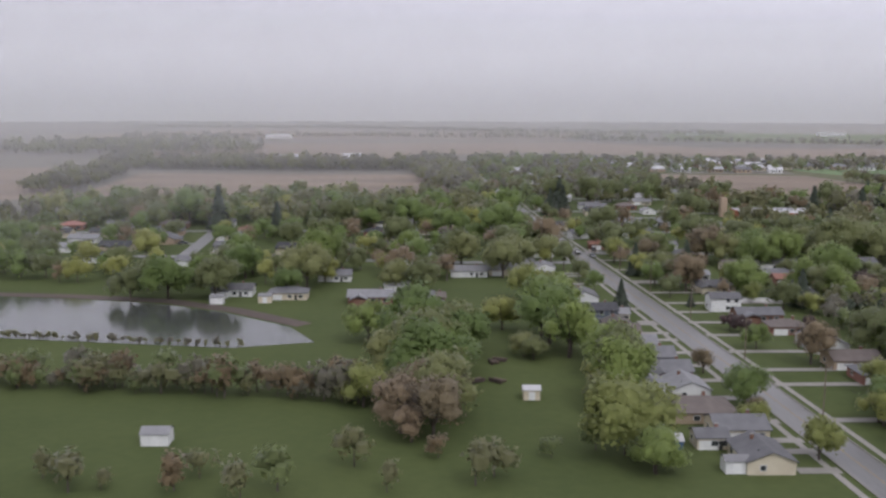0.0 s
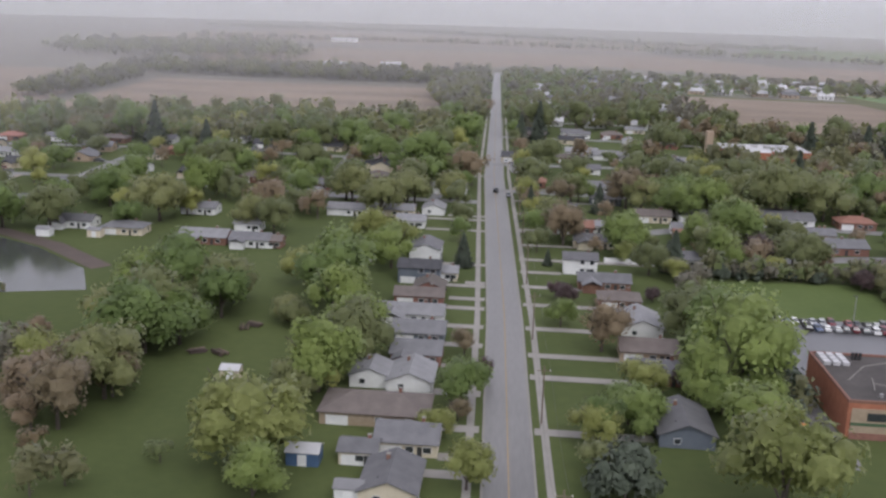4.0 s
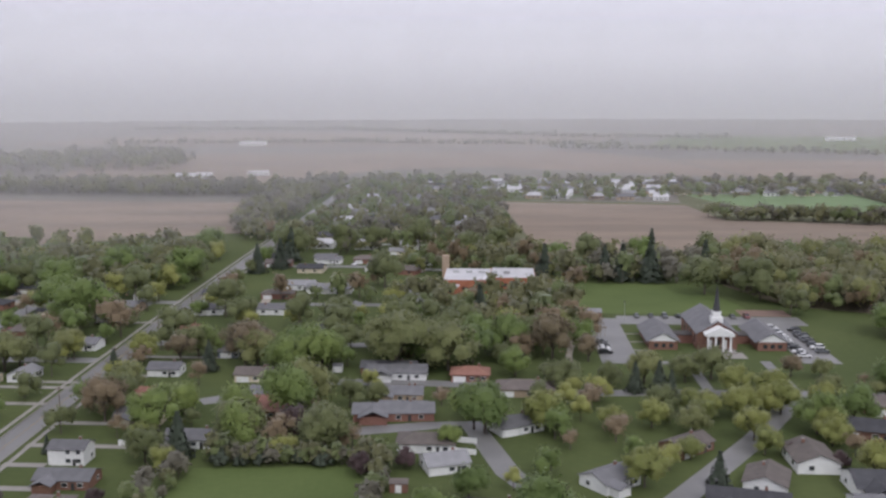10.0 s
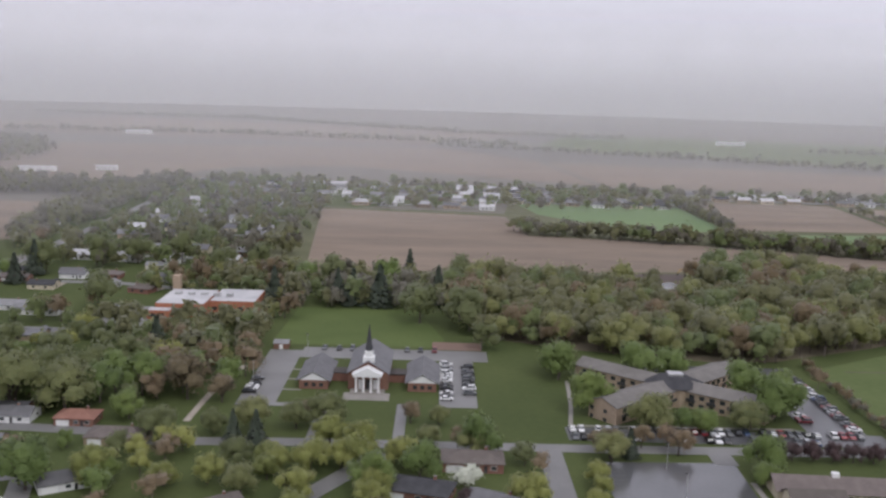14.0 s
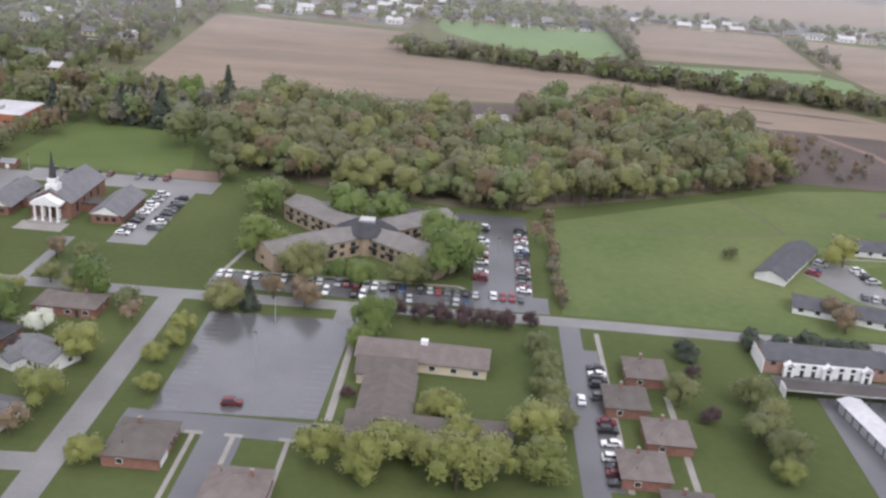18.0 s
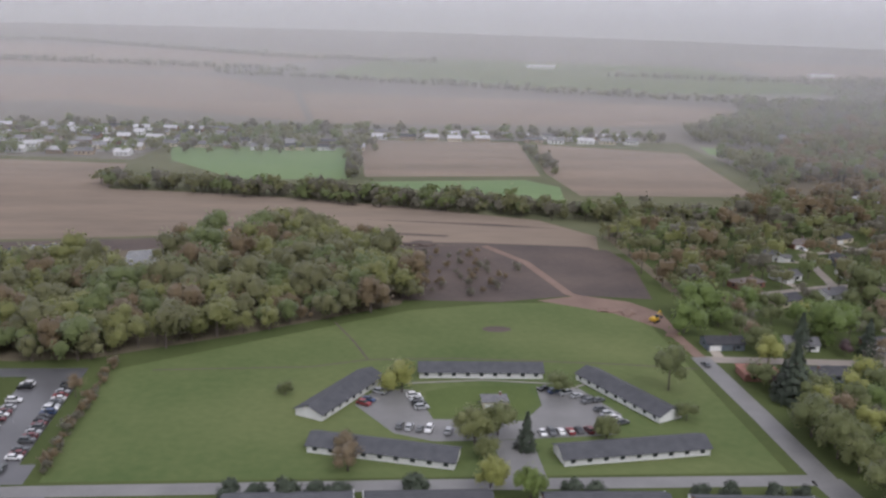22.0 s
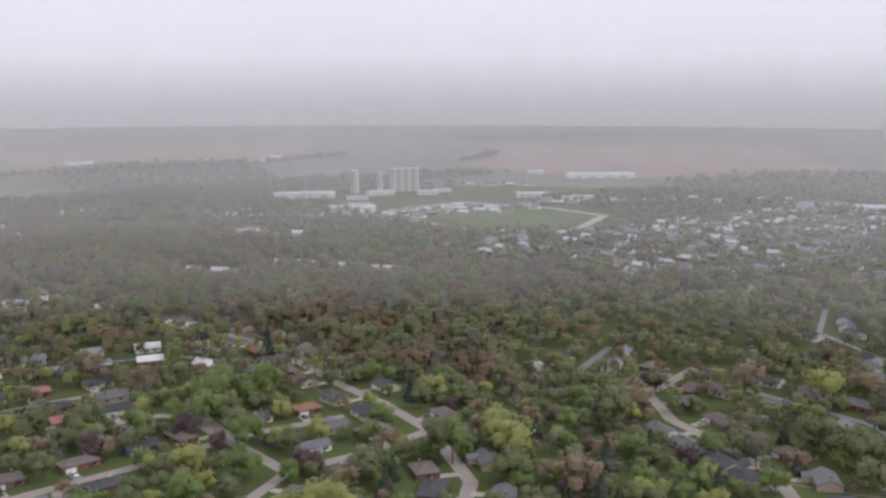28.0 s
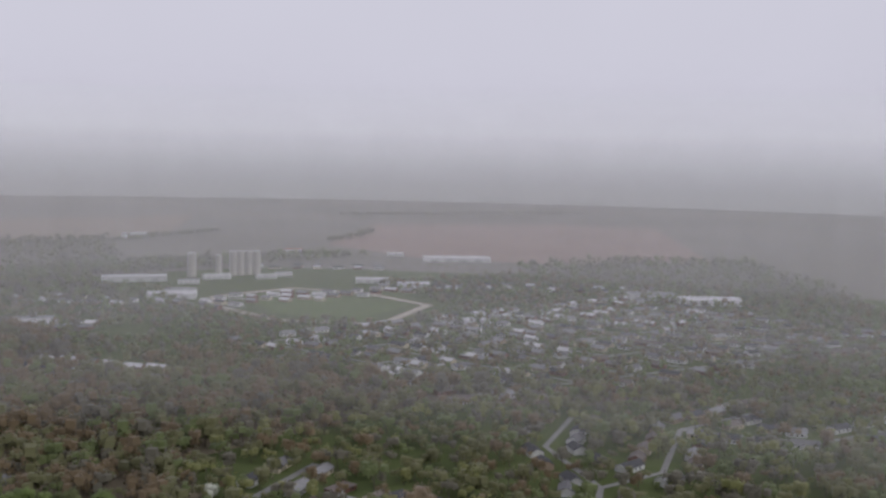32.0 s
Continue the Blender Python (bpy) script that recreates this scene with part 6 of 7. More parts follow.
trees("yellow", [(321, 227, 11.9), (303, 237, 8.8), (374, 234, 7.6), (432, 372, 14.3), (453, 304, 10.8), (636, 351, 12.7), (601, 379, 10.8), (577, 336, 11.3), (782, 293, 20.1), (784, 281, 17.6), (633, 328, 17.5), (651, 335, 14.1), (885, 300, 22.0), (783, 261, 14.9), (796, 259, 15.2), (679, 377, 13.8), (653, 403, 11.9), (569, 391, 13.2), (881, 282, 22.0), (815, 366, 13.2), (831, 361, 13.3), (764, 356, 19.6), (1051, 232, 22.0), (906, 369, 17.6)])
trees("green", [(-111, 160, 19.6), (-103, 184, 13.8), (-106, 166, 14.3), (-73, 146, 15.9), (-71, 167, 14.9), (-80, 197, 18.8), (-77, 183, 16.2), (-47, 143, 10.6), (-74, 107, 9.9), (-28, 191, 7.5), (-18, 140, 9.2), (2, 153, 21.1), (-2, 149, 13.4), (3, 134, 13.5), (2, 172, 16.5), (-7, 260, 15.8), (27, 271, 17.7), (18, 249, 13.4), (16, 316, 16.7), (26, 318, 16.8), (-17, 338, 12.6), (-194, 257, 18.2), (-157, 261, 10.9), (-176, 293, 14.6), (-152, 313, 17.5), (-233, 450, 19.9), (-117, 445, 20.0), (-106, 487, 18.1)])
trees("green", [(-100, 398, 17.9), (-80, 377, 22.0), (-70, 471, 20.8), (10, 187, 13.4), (-116, 192, 17.3), (-127, 200, 12.7), (-116, 156, 10.5), (-81, 206, 17.4), (-72, 233, 14.8), (-76, 187, 13.5), (-74, 108, 8.3), (4, 182, 12.8), (-0, 170, 12.0), (4, 159, 12.4), (-1, 147, 10.7), (5, 148, 9.8), (-16, 136, 10.0), (-24, 133, 8.9), (-188, 277, 13.7), (-175, 302, 12.3), (-120, 329, 14.6), (-157, 330, 13.0), (18, 318, 13.6), (13, 321, 13.7), (-5, 275, 11.8), (16, 325, 14.0), (27, 325, 13.1), (60, 328, 15.8)])
trees("green", [(75, 333, 14.2), (89, 319, 12.0), (77, 267, 13.6), (14, 263, 13.7), (27, 290, 11.0), (71, 252, 7.5), (94, 202, 15.6), (70, 205, 12.3), (77, 220, 9.6), (99, 270, 8.8), (-108, 425, 14.7), (-76, 382, 19.5), (-112, 532, 12.0), (-161, 466, 16.6), (-83, 558, 18.5), (114, 352, 12.0), (99, 358, 12.3), (80, 264, 17.2), (86, 342, 15.8), (19, 330, 16.3), (27, 332, 14.2), (76, 345, 14.1), (117, 531, 15.1), (160, 525, 17.9), (198, 296, 13.9), (230, 373, 16.1), (258, 373, 16.0), (237, 337, 16.5)])
trees("green", [(296, 335, 20.5), (291, 352, 15.1), (274, 378, 14.0), (277, 287, 14.1), (275, 279, 8.6), (181, 278, 13.6), (168, 268, 13.3), (270, 320, 9.8), (263, 322, 7.9), (258, 371, 15.9), (231, 377, 14.4), (274, 381, 12.2), (301, 342, 17.9), (292, 351, 14.8), (268, 322, 7.8), (272, 324, 6.9), (463, 298, 10.7), (604, 416, 18.7), (566, 451, 21.9), (551, 432, 16.2), (569, 282, 14.4), (574, 277, 12.8), (824, 446, 21.2), (842, 425, 22.0), (675, 344, 19.0), (748, 331, 18.1), (728, 314, 14.9), (701, 325, 12.6)])
trees("green", [(608, 420, 19.1), (640, 347, 16.5), (800, 415, 19.7), (869, 364, 11.5), (816, 433, 20.7), (845, 427, 22.0), (868, 359, 12.5), (770, 420, 16.8), (803, 379, 18.6), (858, 300, 19.8)])
trees("rust", [(-111, 124, 13.1), (-48, 169, 6.8), (-20, 176, 11.8), (-1, 326, 17.1), (-58, 363, 16.2), (-47, 137, 4.6), (-117, 128, 12.4), (-114, 138, 11.8), (-108, 138, 9.5), (-115, 123, 8.1), (-132, 158, 7.3), (2, 337, 11.0), (102, 339, 16.4), (116, 366, 13.8), (87, 366, 13.7), (-25, 268, 13.7), (-24, 329, 10.9), (26, 470, 10.1), (-63, 622, 13.6), (114, 337, 11.0), (112, 394, 11.2), (177, 322, 7.7), (145, 324, 7.1), (86, 392, 11.3), (236, 297, 10.0), (247, 306, 7.5), (257, 301, 9.2), (186, 227, 11.8)])
trees("rust", [(99, 345, 13.0), (101, 372, 14.0), (92, 338, 12.0), (325, 370, 7.8), (414, 316, 9.5), (255, 307, 7.5), (233, 303, 6.7), (414, 326, 8.4), (642, 441, 14.1), (586, 308, 10.6), (639, 401, 14.1), (563, 293, 13.1), (645, 439, 15.3), (692, 335, 12.7), (717, 312, 12.5), (719, 375, 9.5), (757, 360, 12.2), (746, 284, 8.3), (661, 322, 9.9), (884, 311, 13.1), (1071, 213, 22.0), (870, 242, 22.0), (960, 281, 22.0), (790, 514, 19.9), (1032, 263, 22.0), (844, 325, 15.2)])
trees("hedge", [(-21, 114, 10.8), (41, 239, 5.2), (35, 241, 5.3), (26, 240, 5.3), (21, 239, 5.3), (16, 238, 5.3), (362, 290, 7.7), (383, 298, 6.7), (398, 299, 8.9), (406, 299, 7.8), (412, 299, 7.9), (432, 302, 8.4), (390, 300, 7.3), (383, 303, 6.4), (397, 302, 6.3), (406, 302, 6.3), (412, 303, 4.7), (431, 306, 4.7), (475, 300, 6.2), (481, 299, 6.2), (510, 297, 6.3), (518, 297, 6.3), (530, 296, 6.4), (538, 295, 6.4)])
trees("plum", [(-44, 157, 5.1), (-26, 209, 6.2), (30, 257, 10.4), (-6, 158, 6.4), (-5, 214, 5.0), (27, 267, 6.1), (61, 239, 6.2), (51, 234, 7.7), (-28, 212, 5.7), (5, 205, 5.8), (193, 261, 5.8), (157, 252, 5.1), (166, 244, 5.7), (283, 300, 7.0), (290, 299, 7.4), (296, 299, 7.4), (302, 299, 7.4), (308, 299, 7.5), (314, 299, 7.1), (321, 302, 5.7), (362, 279, 5.0), (362, 257, 5.5), (276, 254, 4.1), (788, 406, 12.3), (744, 409, 9.2), (655, 293, 9.2), (671, 292, 9.3), (808, 341, 10.1)])
trees("plum", [(639, 390, 9.2), (791, 406, 12.5), (1006, 300, 15.4), (806, 332, 12.3), (747, 412, 13.6), (926, 256, 12.9)])
trees("conifer", [(-53, 238, 8.4), (-182, 411, 14.9), (-214, 432, 17.9), (-30, 244, 4.3), (-31, 512, 15.1), (-35, 300, 10.4), (76, 393, 13.8), (134, 231, 8.3), (-11, 319, 9.1), (4, 243, 10.9), (3, 248, 6.4), (106, 485, 15.9), (144, 485, 17.4), (136, 491, 14.4), (157, 483, 18.9), (134, 293, 8.0), (-30, 534, 16.7), (-40, 499, 14.1), (185, 491, 16.1), (169, 556, 14.6), (132, 302, 9.8), (125, 303, 8.3), (242, 298, 8.4), (467, 328, 9.7), (564, 367, 11.6), (618, 352, 15.5), (619, 347, 19.8), (592, 413, 13.5)])
trees("conifer", [(565, 361, 21.1), (770, 242, 13.9), (1069, 184, 15.9), (889, 496, 16.0)])
trees("blossom", [(193, 272, 8.6), (983, 363, 11.2)])


for i, y in enumerate((258, 279, 301, 322, 344, 371, 398, 417, 446, 470, 497, 528)):
    x = -43.5 - (y - 250) * 0.045
    tree(("olive", "green", "yellow", "rust", "olive")[i % 5], x + 11 + i % 3, y, 8.5 + 1.3 * (i % 3))
    tree(("green", "olive", "olive", "yellow")[i % 4], x - 12 - i % 4, y + 9, 8 + 1.5 * (i % 4))

# ---- estates: houses along streets, trees between ----
TAKEN = [(o.location.x, o.location.y, 9.0 if o.name.startswith("house") else 4.0) for o in scene.collection.objects if o.parent is None and o.name.split(".")[0] in ("house", "tree")]
LOOKS = [(14, 9, "white", "roof_grey", "gable"), (16, 9, "brick", "roof_brown", "hip"), (15, 10, "tan", "roof_grey", "wing"), (13, 9, "white", "roof_grey", "wing"), (17, 10, "brick", "roof_dark", "hip"),
         (14, 10, "cream", "roof_dark", "gable"), (15, 9, "bluegrey", "roof_dark", "gable"), (13, 10, "brick", "roof_brown", "hip"), (13, 10, "brick", "roof_red", "hip"), (15, 10, "cream", "roof_dark", "wing")]


def free(x, y, r):
    return all((x - a) ** 2 + (y - b) ** 2 > (r + c) ** 2 for a, b, c in TAKEN)


def along(pts, step):
    for (x0, y0), (x1, y1) in zip(pts, pts[1:]):
        L = math.hypot(x1 - x0, y1 - y0)
        n = max(1, int(L / step))
        for i in range(n):
            t = (i + 0.5) / n
            yield x0 + (x1 - x0) * t, y0 + (y1 - y0) * t, (x1 - x0) / L, (y1 - y0) / L


def estate(streets, seed, width=6.5, gap=23, far=False):
    """Streets with a house, a drive and a car now and then on both sides."""
    rng = random.Random(seed)
    for k, pts in enumerate(streets):
        strip("street", pts, width, M["pale_street" if seed in (5, 34) else "street"], 0.056 + 0.0045 * (k % 12), "grey residential street between gardens")
        for x, y, dx, dy in along(pts, 9):
            TAKEN.append((x, y, 3.5))
    for pts in streets:
        for x, y, dx, dy in along(pts, gap):
            for s in (-1, 1):
                o = 15 + rng.uniform(-1.5, 3)
                hx, hy = x - dy * s * o + rng.uniform(-3, 3) * dx, y + dx * s * o + rng.uniform(-3, 3) * dy
                if not free(hx, hy, 8.5) or rng.random() < 0.08:
                    continue
                rz = math.degrees(math.atan2(dy, dx)) + (0 if s > 0 else 180) + rng.uniform(-6, 6)
                look_ = rng.choice(LOOKS)
                if far:
                    farhome(hx, hy, rz, 13 + 2 * rng.randrange(3), 9, rng.choice(("white", "white", "cream", "brick", "tan")), rng.choice(("roof_grey", "roof_pale", "roof_dark", "roof_pale", "white_roof", "white_roof", "white_roof") if hy > 450 else ("roof_grey", "roof_dark", "roof_pale", "roof_brown", "roof_dark")))
                else:
                    home(hx, hy, rz, *look_, 2.8, hy > 330 or hx > 560, 0.88 if hx < 130 else 1.0)
                TAKEN.append((hx, hy, 8.5))
                c = math.cos(radians(rz)), math.sin(radians(rz))
                gx, gy = hx - 4.5 * c[0], hy - 4.5 * c[1]
                ex, ey = gx + dy * s * (o - 3), gy - dx * s * (o - 3)
                if not far:
                    strip("drive", [(gx + dy * s * 4, gy - dx * s * 4), (ex, ey)], 4.2, M["gravel" if int(gx) % 3 else "street"], 0.115 + 0.004 * (int(gx + gy) % 5), "pale concrete drive beside a lawn", "drive")
                if not far and rng.random() < 0.45:
                    car(gx + dy * s * 8, gy - dx * s * 8, math.degrees(math.atan2(-dx * s, dy * s)), rng.choice(ALLPAINT), rng.random() < 0.3)


estate([[(548, 402), (606, 397), (650, 395), (691, 391), (753, 389), (810, 391), (860, 380)], [(640, 437), (650, 410), (652, 396)],
        [(590, 344), (624, 340), (646, 344), (662, 325), (665, 300), (650, 262), (640, 220), (620, 150)], [(665, 300), (695, 298), (760, 320), (800, 340), (802, 420)],
        [(690, 452), (735, 448), (793, 443), (807, 423), (803, 391)], [(889, 421), (887, 384), (878, 337), (850, 280), (800, 240)], [(800, 340), (838, 335), (878, 337)],
        [(700, 240), (760, 250), (800, 240)], [(974, 267), (967, 243), (950, 200), (900, 150)], [(899, 629), (898, 577), (905, 520), (889, 421)], [(974, 267), (1000, 300), (1060, 310)]], 5)
estate([[(-254, 346), (-183, 345), (-110, 330), (-54, 330)], [(-300, 420), (-200, 430), (-120, 425), (-56, 425)], [(-110, 330), (-118, 425), (-122, 500)], [(-210, 340), (-215, 430)]], 8)
estate([[(-4, 287), (31, 309), (63, 309), (97, 306)], [(38, 262), (63, 269), (76, 272), (86, 237), (98, 215), (112, 206)], [(98, 213), (125, 216), (190, 216), (219, 218)], [(112, 206), (150, 262), (170, 296)],
        [(-48, 355), (0, 352), (40, 356)], [(-52, 420), (0, 424), (34, 424)], [(-52, 520), (20, 520), (60, 510)]], 11)
estate([[(-38, 600), (20, 600), (75, 595)], [(-38, 680), (20, 690), (75, 690)], [(-40, 760), (75, 770)], [(-42, 850), (60, 850)]], 14, far=True, gap=26)
estate([[(-60, 960), (60, 960), (220, 950), (350, 930), (430, 940)], [(-60, 1020), (120, 1020), (300, 1010)], [(100, 900), (240, 890)], [(430, 1010), (700, 1000)]], 17, far=True, gap=24)
estate([[(1330 + 70 * i, 1010 - 20 * i), (1360 + 70 * i, 900 - 10 * i)] for i in range(6)], 21, far=True, gap=22)
estate([[(1050, 760), (1120, 620)], [(960, 800), (1010, 720)], [(1100, 200), (1150, 230), (1200, 220), (1290, 260), (1400, 240)], [(1150, 230), (1190, 300), (1260, 330)], [(1290, 260), (1330, 180), (1430, 150)], [(1000, 90), (1060, 130), (1120, 120), (1200, 60)]], 23, far=True, gap=21, width=4)
estate([[(1260 + 60 * i, 700 - 15 * i), (1300 + 60 * i, 360 - 10 * i)] for i in range(9)] + [[(1230, 850 - 70 * i), (1800, 800 - 90 * i)] for i in range(2, 7)], 27, far=True, gap=19, width=4)
estate([[(1690, 900), (1900, 640)], [(1620, 1250), (1800, 1100)], [(1200, 1150), (1290, 1000)]], 25, far=True, gap=32)

estate([[(592, 482), (650, 500), (720, 505), (800, 495)], [(650, 500), (662, 560), (720, 580)]], 34, gap=24, width=5)
estate([[(770, 720), (870, 662)], [(800, 765), (880, 745)], [(840, 990), (880, 1040), (960, 1080)], [(900, 1150), (1000, 1230), (1150, 1260)], [(1100, 950), (1180, 880)]], 35, far=True, gap=20, width=4)
estate([[(720, 580), (790, 560)], [(790, 560), (850, 540), (880, 470)], [(828, 735), (889, 679)], [(880, 610), (925, 580)], [(985, 110), (1040, 200), (1045, 280)], [(1000, 350), (1060, 372)]], 33, far=True, gap=22, width=5)


for x, y, r in ((607, 342, 9), (596, 283, 9), (604, 356, 7), (716, 345, 7), (724, 382, 7)):
    patch("turning_circle", [(x + r * math.cos(a * 0.393), y + r * 0.8 * math.sin(a * 0.393)) for a in range(16)], M["pale_street"], 0.14, "pale concrete turning circle between houses", "road")
    TAKEN.append((x, y, r))
strip("street", [(600, 286), (642, 275), (668, 268)], 4.5, M["pale_street"], 0.135, "pale concrete lane between gardens")
strip("street", [(700, 294), (732, 284), (768, 272)], 5.0, M["pale_street"], 0.137, "pale concrete lane between gardens")
for x, y in ((610, 283), (625, 279), (640, 275), (716, 289), (733, 284), (750, 278)):
    TAKEN.append((x, y, 4))


def fill(pts, gap, mix, size, seed, clear=()):
    """Single garden trees in an outline, where nothing stands yet."""
    rng = random.Random(seed)
    for x, y in spread(pts, gap, rng, clear):
        d = size * rng.uniform(0.65, 1.25)
        if free(x, y, d * 0.28):
            tree(rng.choice(mix), x, y, d)
            TAKEN.append((x, y, d * 0.3))


GARDEN = ("green", "olive", "olive", "yellow", "rust", "green", "olive", "olive", "green", "grey", "rust", "green", "olive", "yellow", "olive", "conifer", "plum")
fill([(562, 230), (562, 470), (800, 470), (800, 230)], 9.5, GARDEN, 10.5, 3)
fill([(800, 200), (800, 470), (900, 430), (1000, 320), (980, 180)], 9.5, GARDEN, 11, 4)
fill([(-300, 290), (-120, 275), (-60, 300), (-60, 500), (-300, 500)], 11.5, ("green", "olive", "olive", "yellow", "rust", "green"), 11.5, 5)
fill([(-20, 240), (-20, 430), (105, 430), (105, 240)], 13, ("olive", "green", "yellow", "rust", "olive"), 8.5, 6)
fill([(60, 200), (105, 300), (215, 300), (215, 195)], 14, ("yellow", "olive", "green", "yellow", "rust"), 8, 7)

groves()
far_town()

# ---- woods that nobody could count ----
rng = random.Random(31)
MIXED = ("w_green", "w_olive", "w_olive", "w_yellow", "w_rust", "w_grey")
BROWN = ("w_olive", "w_rust", "w_olive", "w_rust", "w_olive", "w_green", "w_grey", "w_rust")
WOOD = [(205, 428), (190, 470), (183, 500), (197, 520), (222, 528), (277, 535), (342, 575), (389, 612), (432, 552), (449, 503), (440, 468), (373, 428), (320, 402), (293, 400), (240, 412)]
wood("woodland", spread(WOOD, 8.2, rng, [[(294, 488), (326, 492), (326, 575), (296, 570)]]), ("w_yellow", "w_olive", "w_green", "w_rust", "w_olive", "w_yellow", "w_green", "w_yellow", "w_olive"), 13, "mixed spring wood of yellow-green and rusty trees", 420, 0.85, 1, 9, 2)
wood("woodland", spread([(-18, 430), (-14, 440), (30, 440), (30, 520), (110, 560), (118, 478), (112, 395), (105, 340), (60, 400), (30, 428)], 9, rng, [[(30, 428), (104, 428), (104, 496), (30, 496)]]), ("w_olive", "w_green", "w_olive", "w_rust", "w_yellow"), 10, "belt of half-leafed trees beside the school", 80, 1.5, 2)
wood("woodland", spread([(118, 480), (190, 480), (200, 530), (150, 545), (118, 530)], 10, rng), ("w_olive", "w_green", "w_grey"), 11, "row of tall trees behind the playing field", 80, 1.6, 3)
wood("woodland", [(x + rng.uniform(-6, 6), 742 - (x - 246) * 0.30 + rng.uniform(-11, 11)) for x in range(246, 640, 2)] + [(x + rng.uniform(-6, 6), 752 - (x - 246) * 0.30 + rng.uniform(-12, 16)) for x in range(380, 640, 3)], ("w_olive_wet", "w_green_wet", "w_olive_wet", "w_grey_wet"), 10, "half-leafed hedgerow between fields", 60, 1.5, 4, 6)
wood("woodland", [(416 + rng.uniform(-5, 5), 780 + i * 4) for i in range(50)] + [(573 + rng.uniform(-3, 3), 800 + i * 9) for i in range(16)], ("w_grey", "w_olive"), 9, "bare grey hedgerow between fields", 50, 1.6, 5)
EAST = [(560, 475), (556, 600), (640, 640), (720, 720), (800, 900), (1000, 1150), (1120, 900), (1090, 730), (1190, 600), (1290, 440), (1400, 250), (1480, 60), (1200, -60), (1000, 40), (930, 200), (1000, 280), (960, 330), (905, 430), (810, 470)]
HOLES = [[(1040, 770), (1130, 610), (1140, 640), (1060, 780)], [(950, 810), (1000, 710), (1020, 720), (970, 815)], [(720, 700), (790, 740), (790, 790), (720, 750)]]
GARDENS = ([(550, 470), (550, 600), (640, 640), (870, 610), (915, 430), (810, 465)], [(1000, 30), (925, 200), (990, 280), (955, 330), (1000, 440), (1210, 440), (1400, 260), (1490, 60), (1200, -70)])
SPOTS = [p for p in spread(EAST, 10.5, rng, HOLES) if free(*p, 1)]
OPEN = [p for p in SPOTS if any(inside(*p, g) for g in GARDENS)]
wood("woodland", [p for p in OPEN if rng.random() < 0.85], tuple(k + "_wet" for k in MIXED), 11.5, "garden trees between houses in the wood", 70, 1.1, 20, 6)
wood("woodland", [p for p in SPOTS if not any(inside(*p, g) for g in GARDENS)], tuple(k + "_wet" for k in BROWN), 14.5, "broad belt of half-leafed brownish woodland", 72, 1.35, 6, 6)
TOWN = [(1125, 900), (1095, 735), (1195, 605), (1290, 445), (1330, 250), (1420, 40), (1600, 100), (2050, 420), (1900, 900), (1650, 960), (1560, 720), (1420, 690), (1340, 800), (1330, 950), (1150, 1100)]
OVAL = [(1340, 1010), (1540, 1010), (1585, 900), (1575, 760), (1420, 695), (1335, 790)]
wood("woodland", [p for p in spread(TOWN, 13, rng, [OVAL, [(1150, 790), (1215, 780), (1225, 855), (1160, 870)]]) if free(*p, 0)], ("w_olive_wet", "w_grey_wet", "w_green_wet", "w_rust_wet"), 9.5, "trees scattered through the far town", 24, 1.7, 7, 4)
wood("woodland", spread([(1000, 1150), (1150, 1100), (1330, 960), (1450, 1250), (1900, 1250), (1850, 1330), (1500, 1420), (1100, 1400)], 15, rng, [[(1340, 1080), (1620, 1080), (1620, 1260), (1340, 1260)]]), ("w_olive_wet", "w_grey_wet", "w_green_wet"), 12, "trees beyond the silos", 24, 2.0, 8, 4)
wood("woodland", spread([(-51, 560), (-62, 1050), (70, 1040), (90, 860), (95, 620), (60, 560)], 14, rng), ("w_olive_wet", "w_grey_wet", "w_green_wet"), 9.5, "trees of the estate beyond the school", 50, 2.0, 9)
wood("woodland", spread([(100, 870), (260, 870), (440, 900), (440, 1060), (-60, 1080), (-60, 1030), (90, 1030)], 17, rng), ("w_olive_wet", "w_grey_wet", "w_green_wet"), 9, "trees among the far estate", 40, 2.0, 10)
wood("woodland", spread([(-300, 440), (-70, 440), (-80, 560), (-190, 575), (-320, 510)], 11, rng), ("w_green", "w_olive", "w_yellow", "w_olive"), 11, "trees between the estate and the fields", 60, 1.9, 11)
wood("woodland", spread([(-900, 300), (-300, 300), (-300, 500), (-430, 500), (-900, 430)], 16, rng), ("w_green", "w_olive", "w_grey"), 11, "trees round far houses beyond the pond", 44, 2.2, 12)
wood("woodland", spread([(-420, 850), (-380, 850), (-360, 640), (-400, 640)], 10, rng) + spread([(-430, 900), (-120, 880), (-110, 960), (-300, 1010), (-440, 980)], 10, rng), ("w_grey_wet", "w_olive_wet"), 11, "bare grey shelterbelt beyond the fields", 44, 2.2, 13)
wood("woodland", spread([(-67, 600), (-95, 640), (-125, 850), (-110, 1060), (-79, 1060)], 9, rng), ("w_olive", "w_grey"), 10, "trees along the far road", 44, 2.0, 14)
wood("woodland", [p for p in spread([(425, 985), (720, 975), (725, 1035), (425, 1045)], 12, rng) if free(*p, 0)], ("w_olive_wet", "w_grey_wet", "w_green_wet"), 9, "trees round houses on the far road", 44, 1.8, 22)
FAR = []
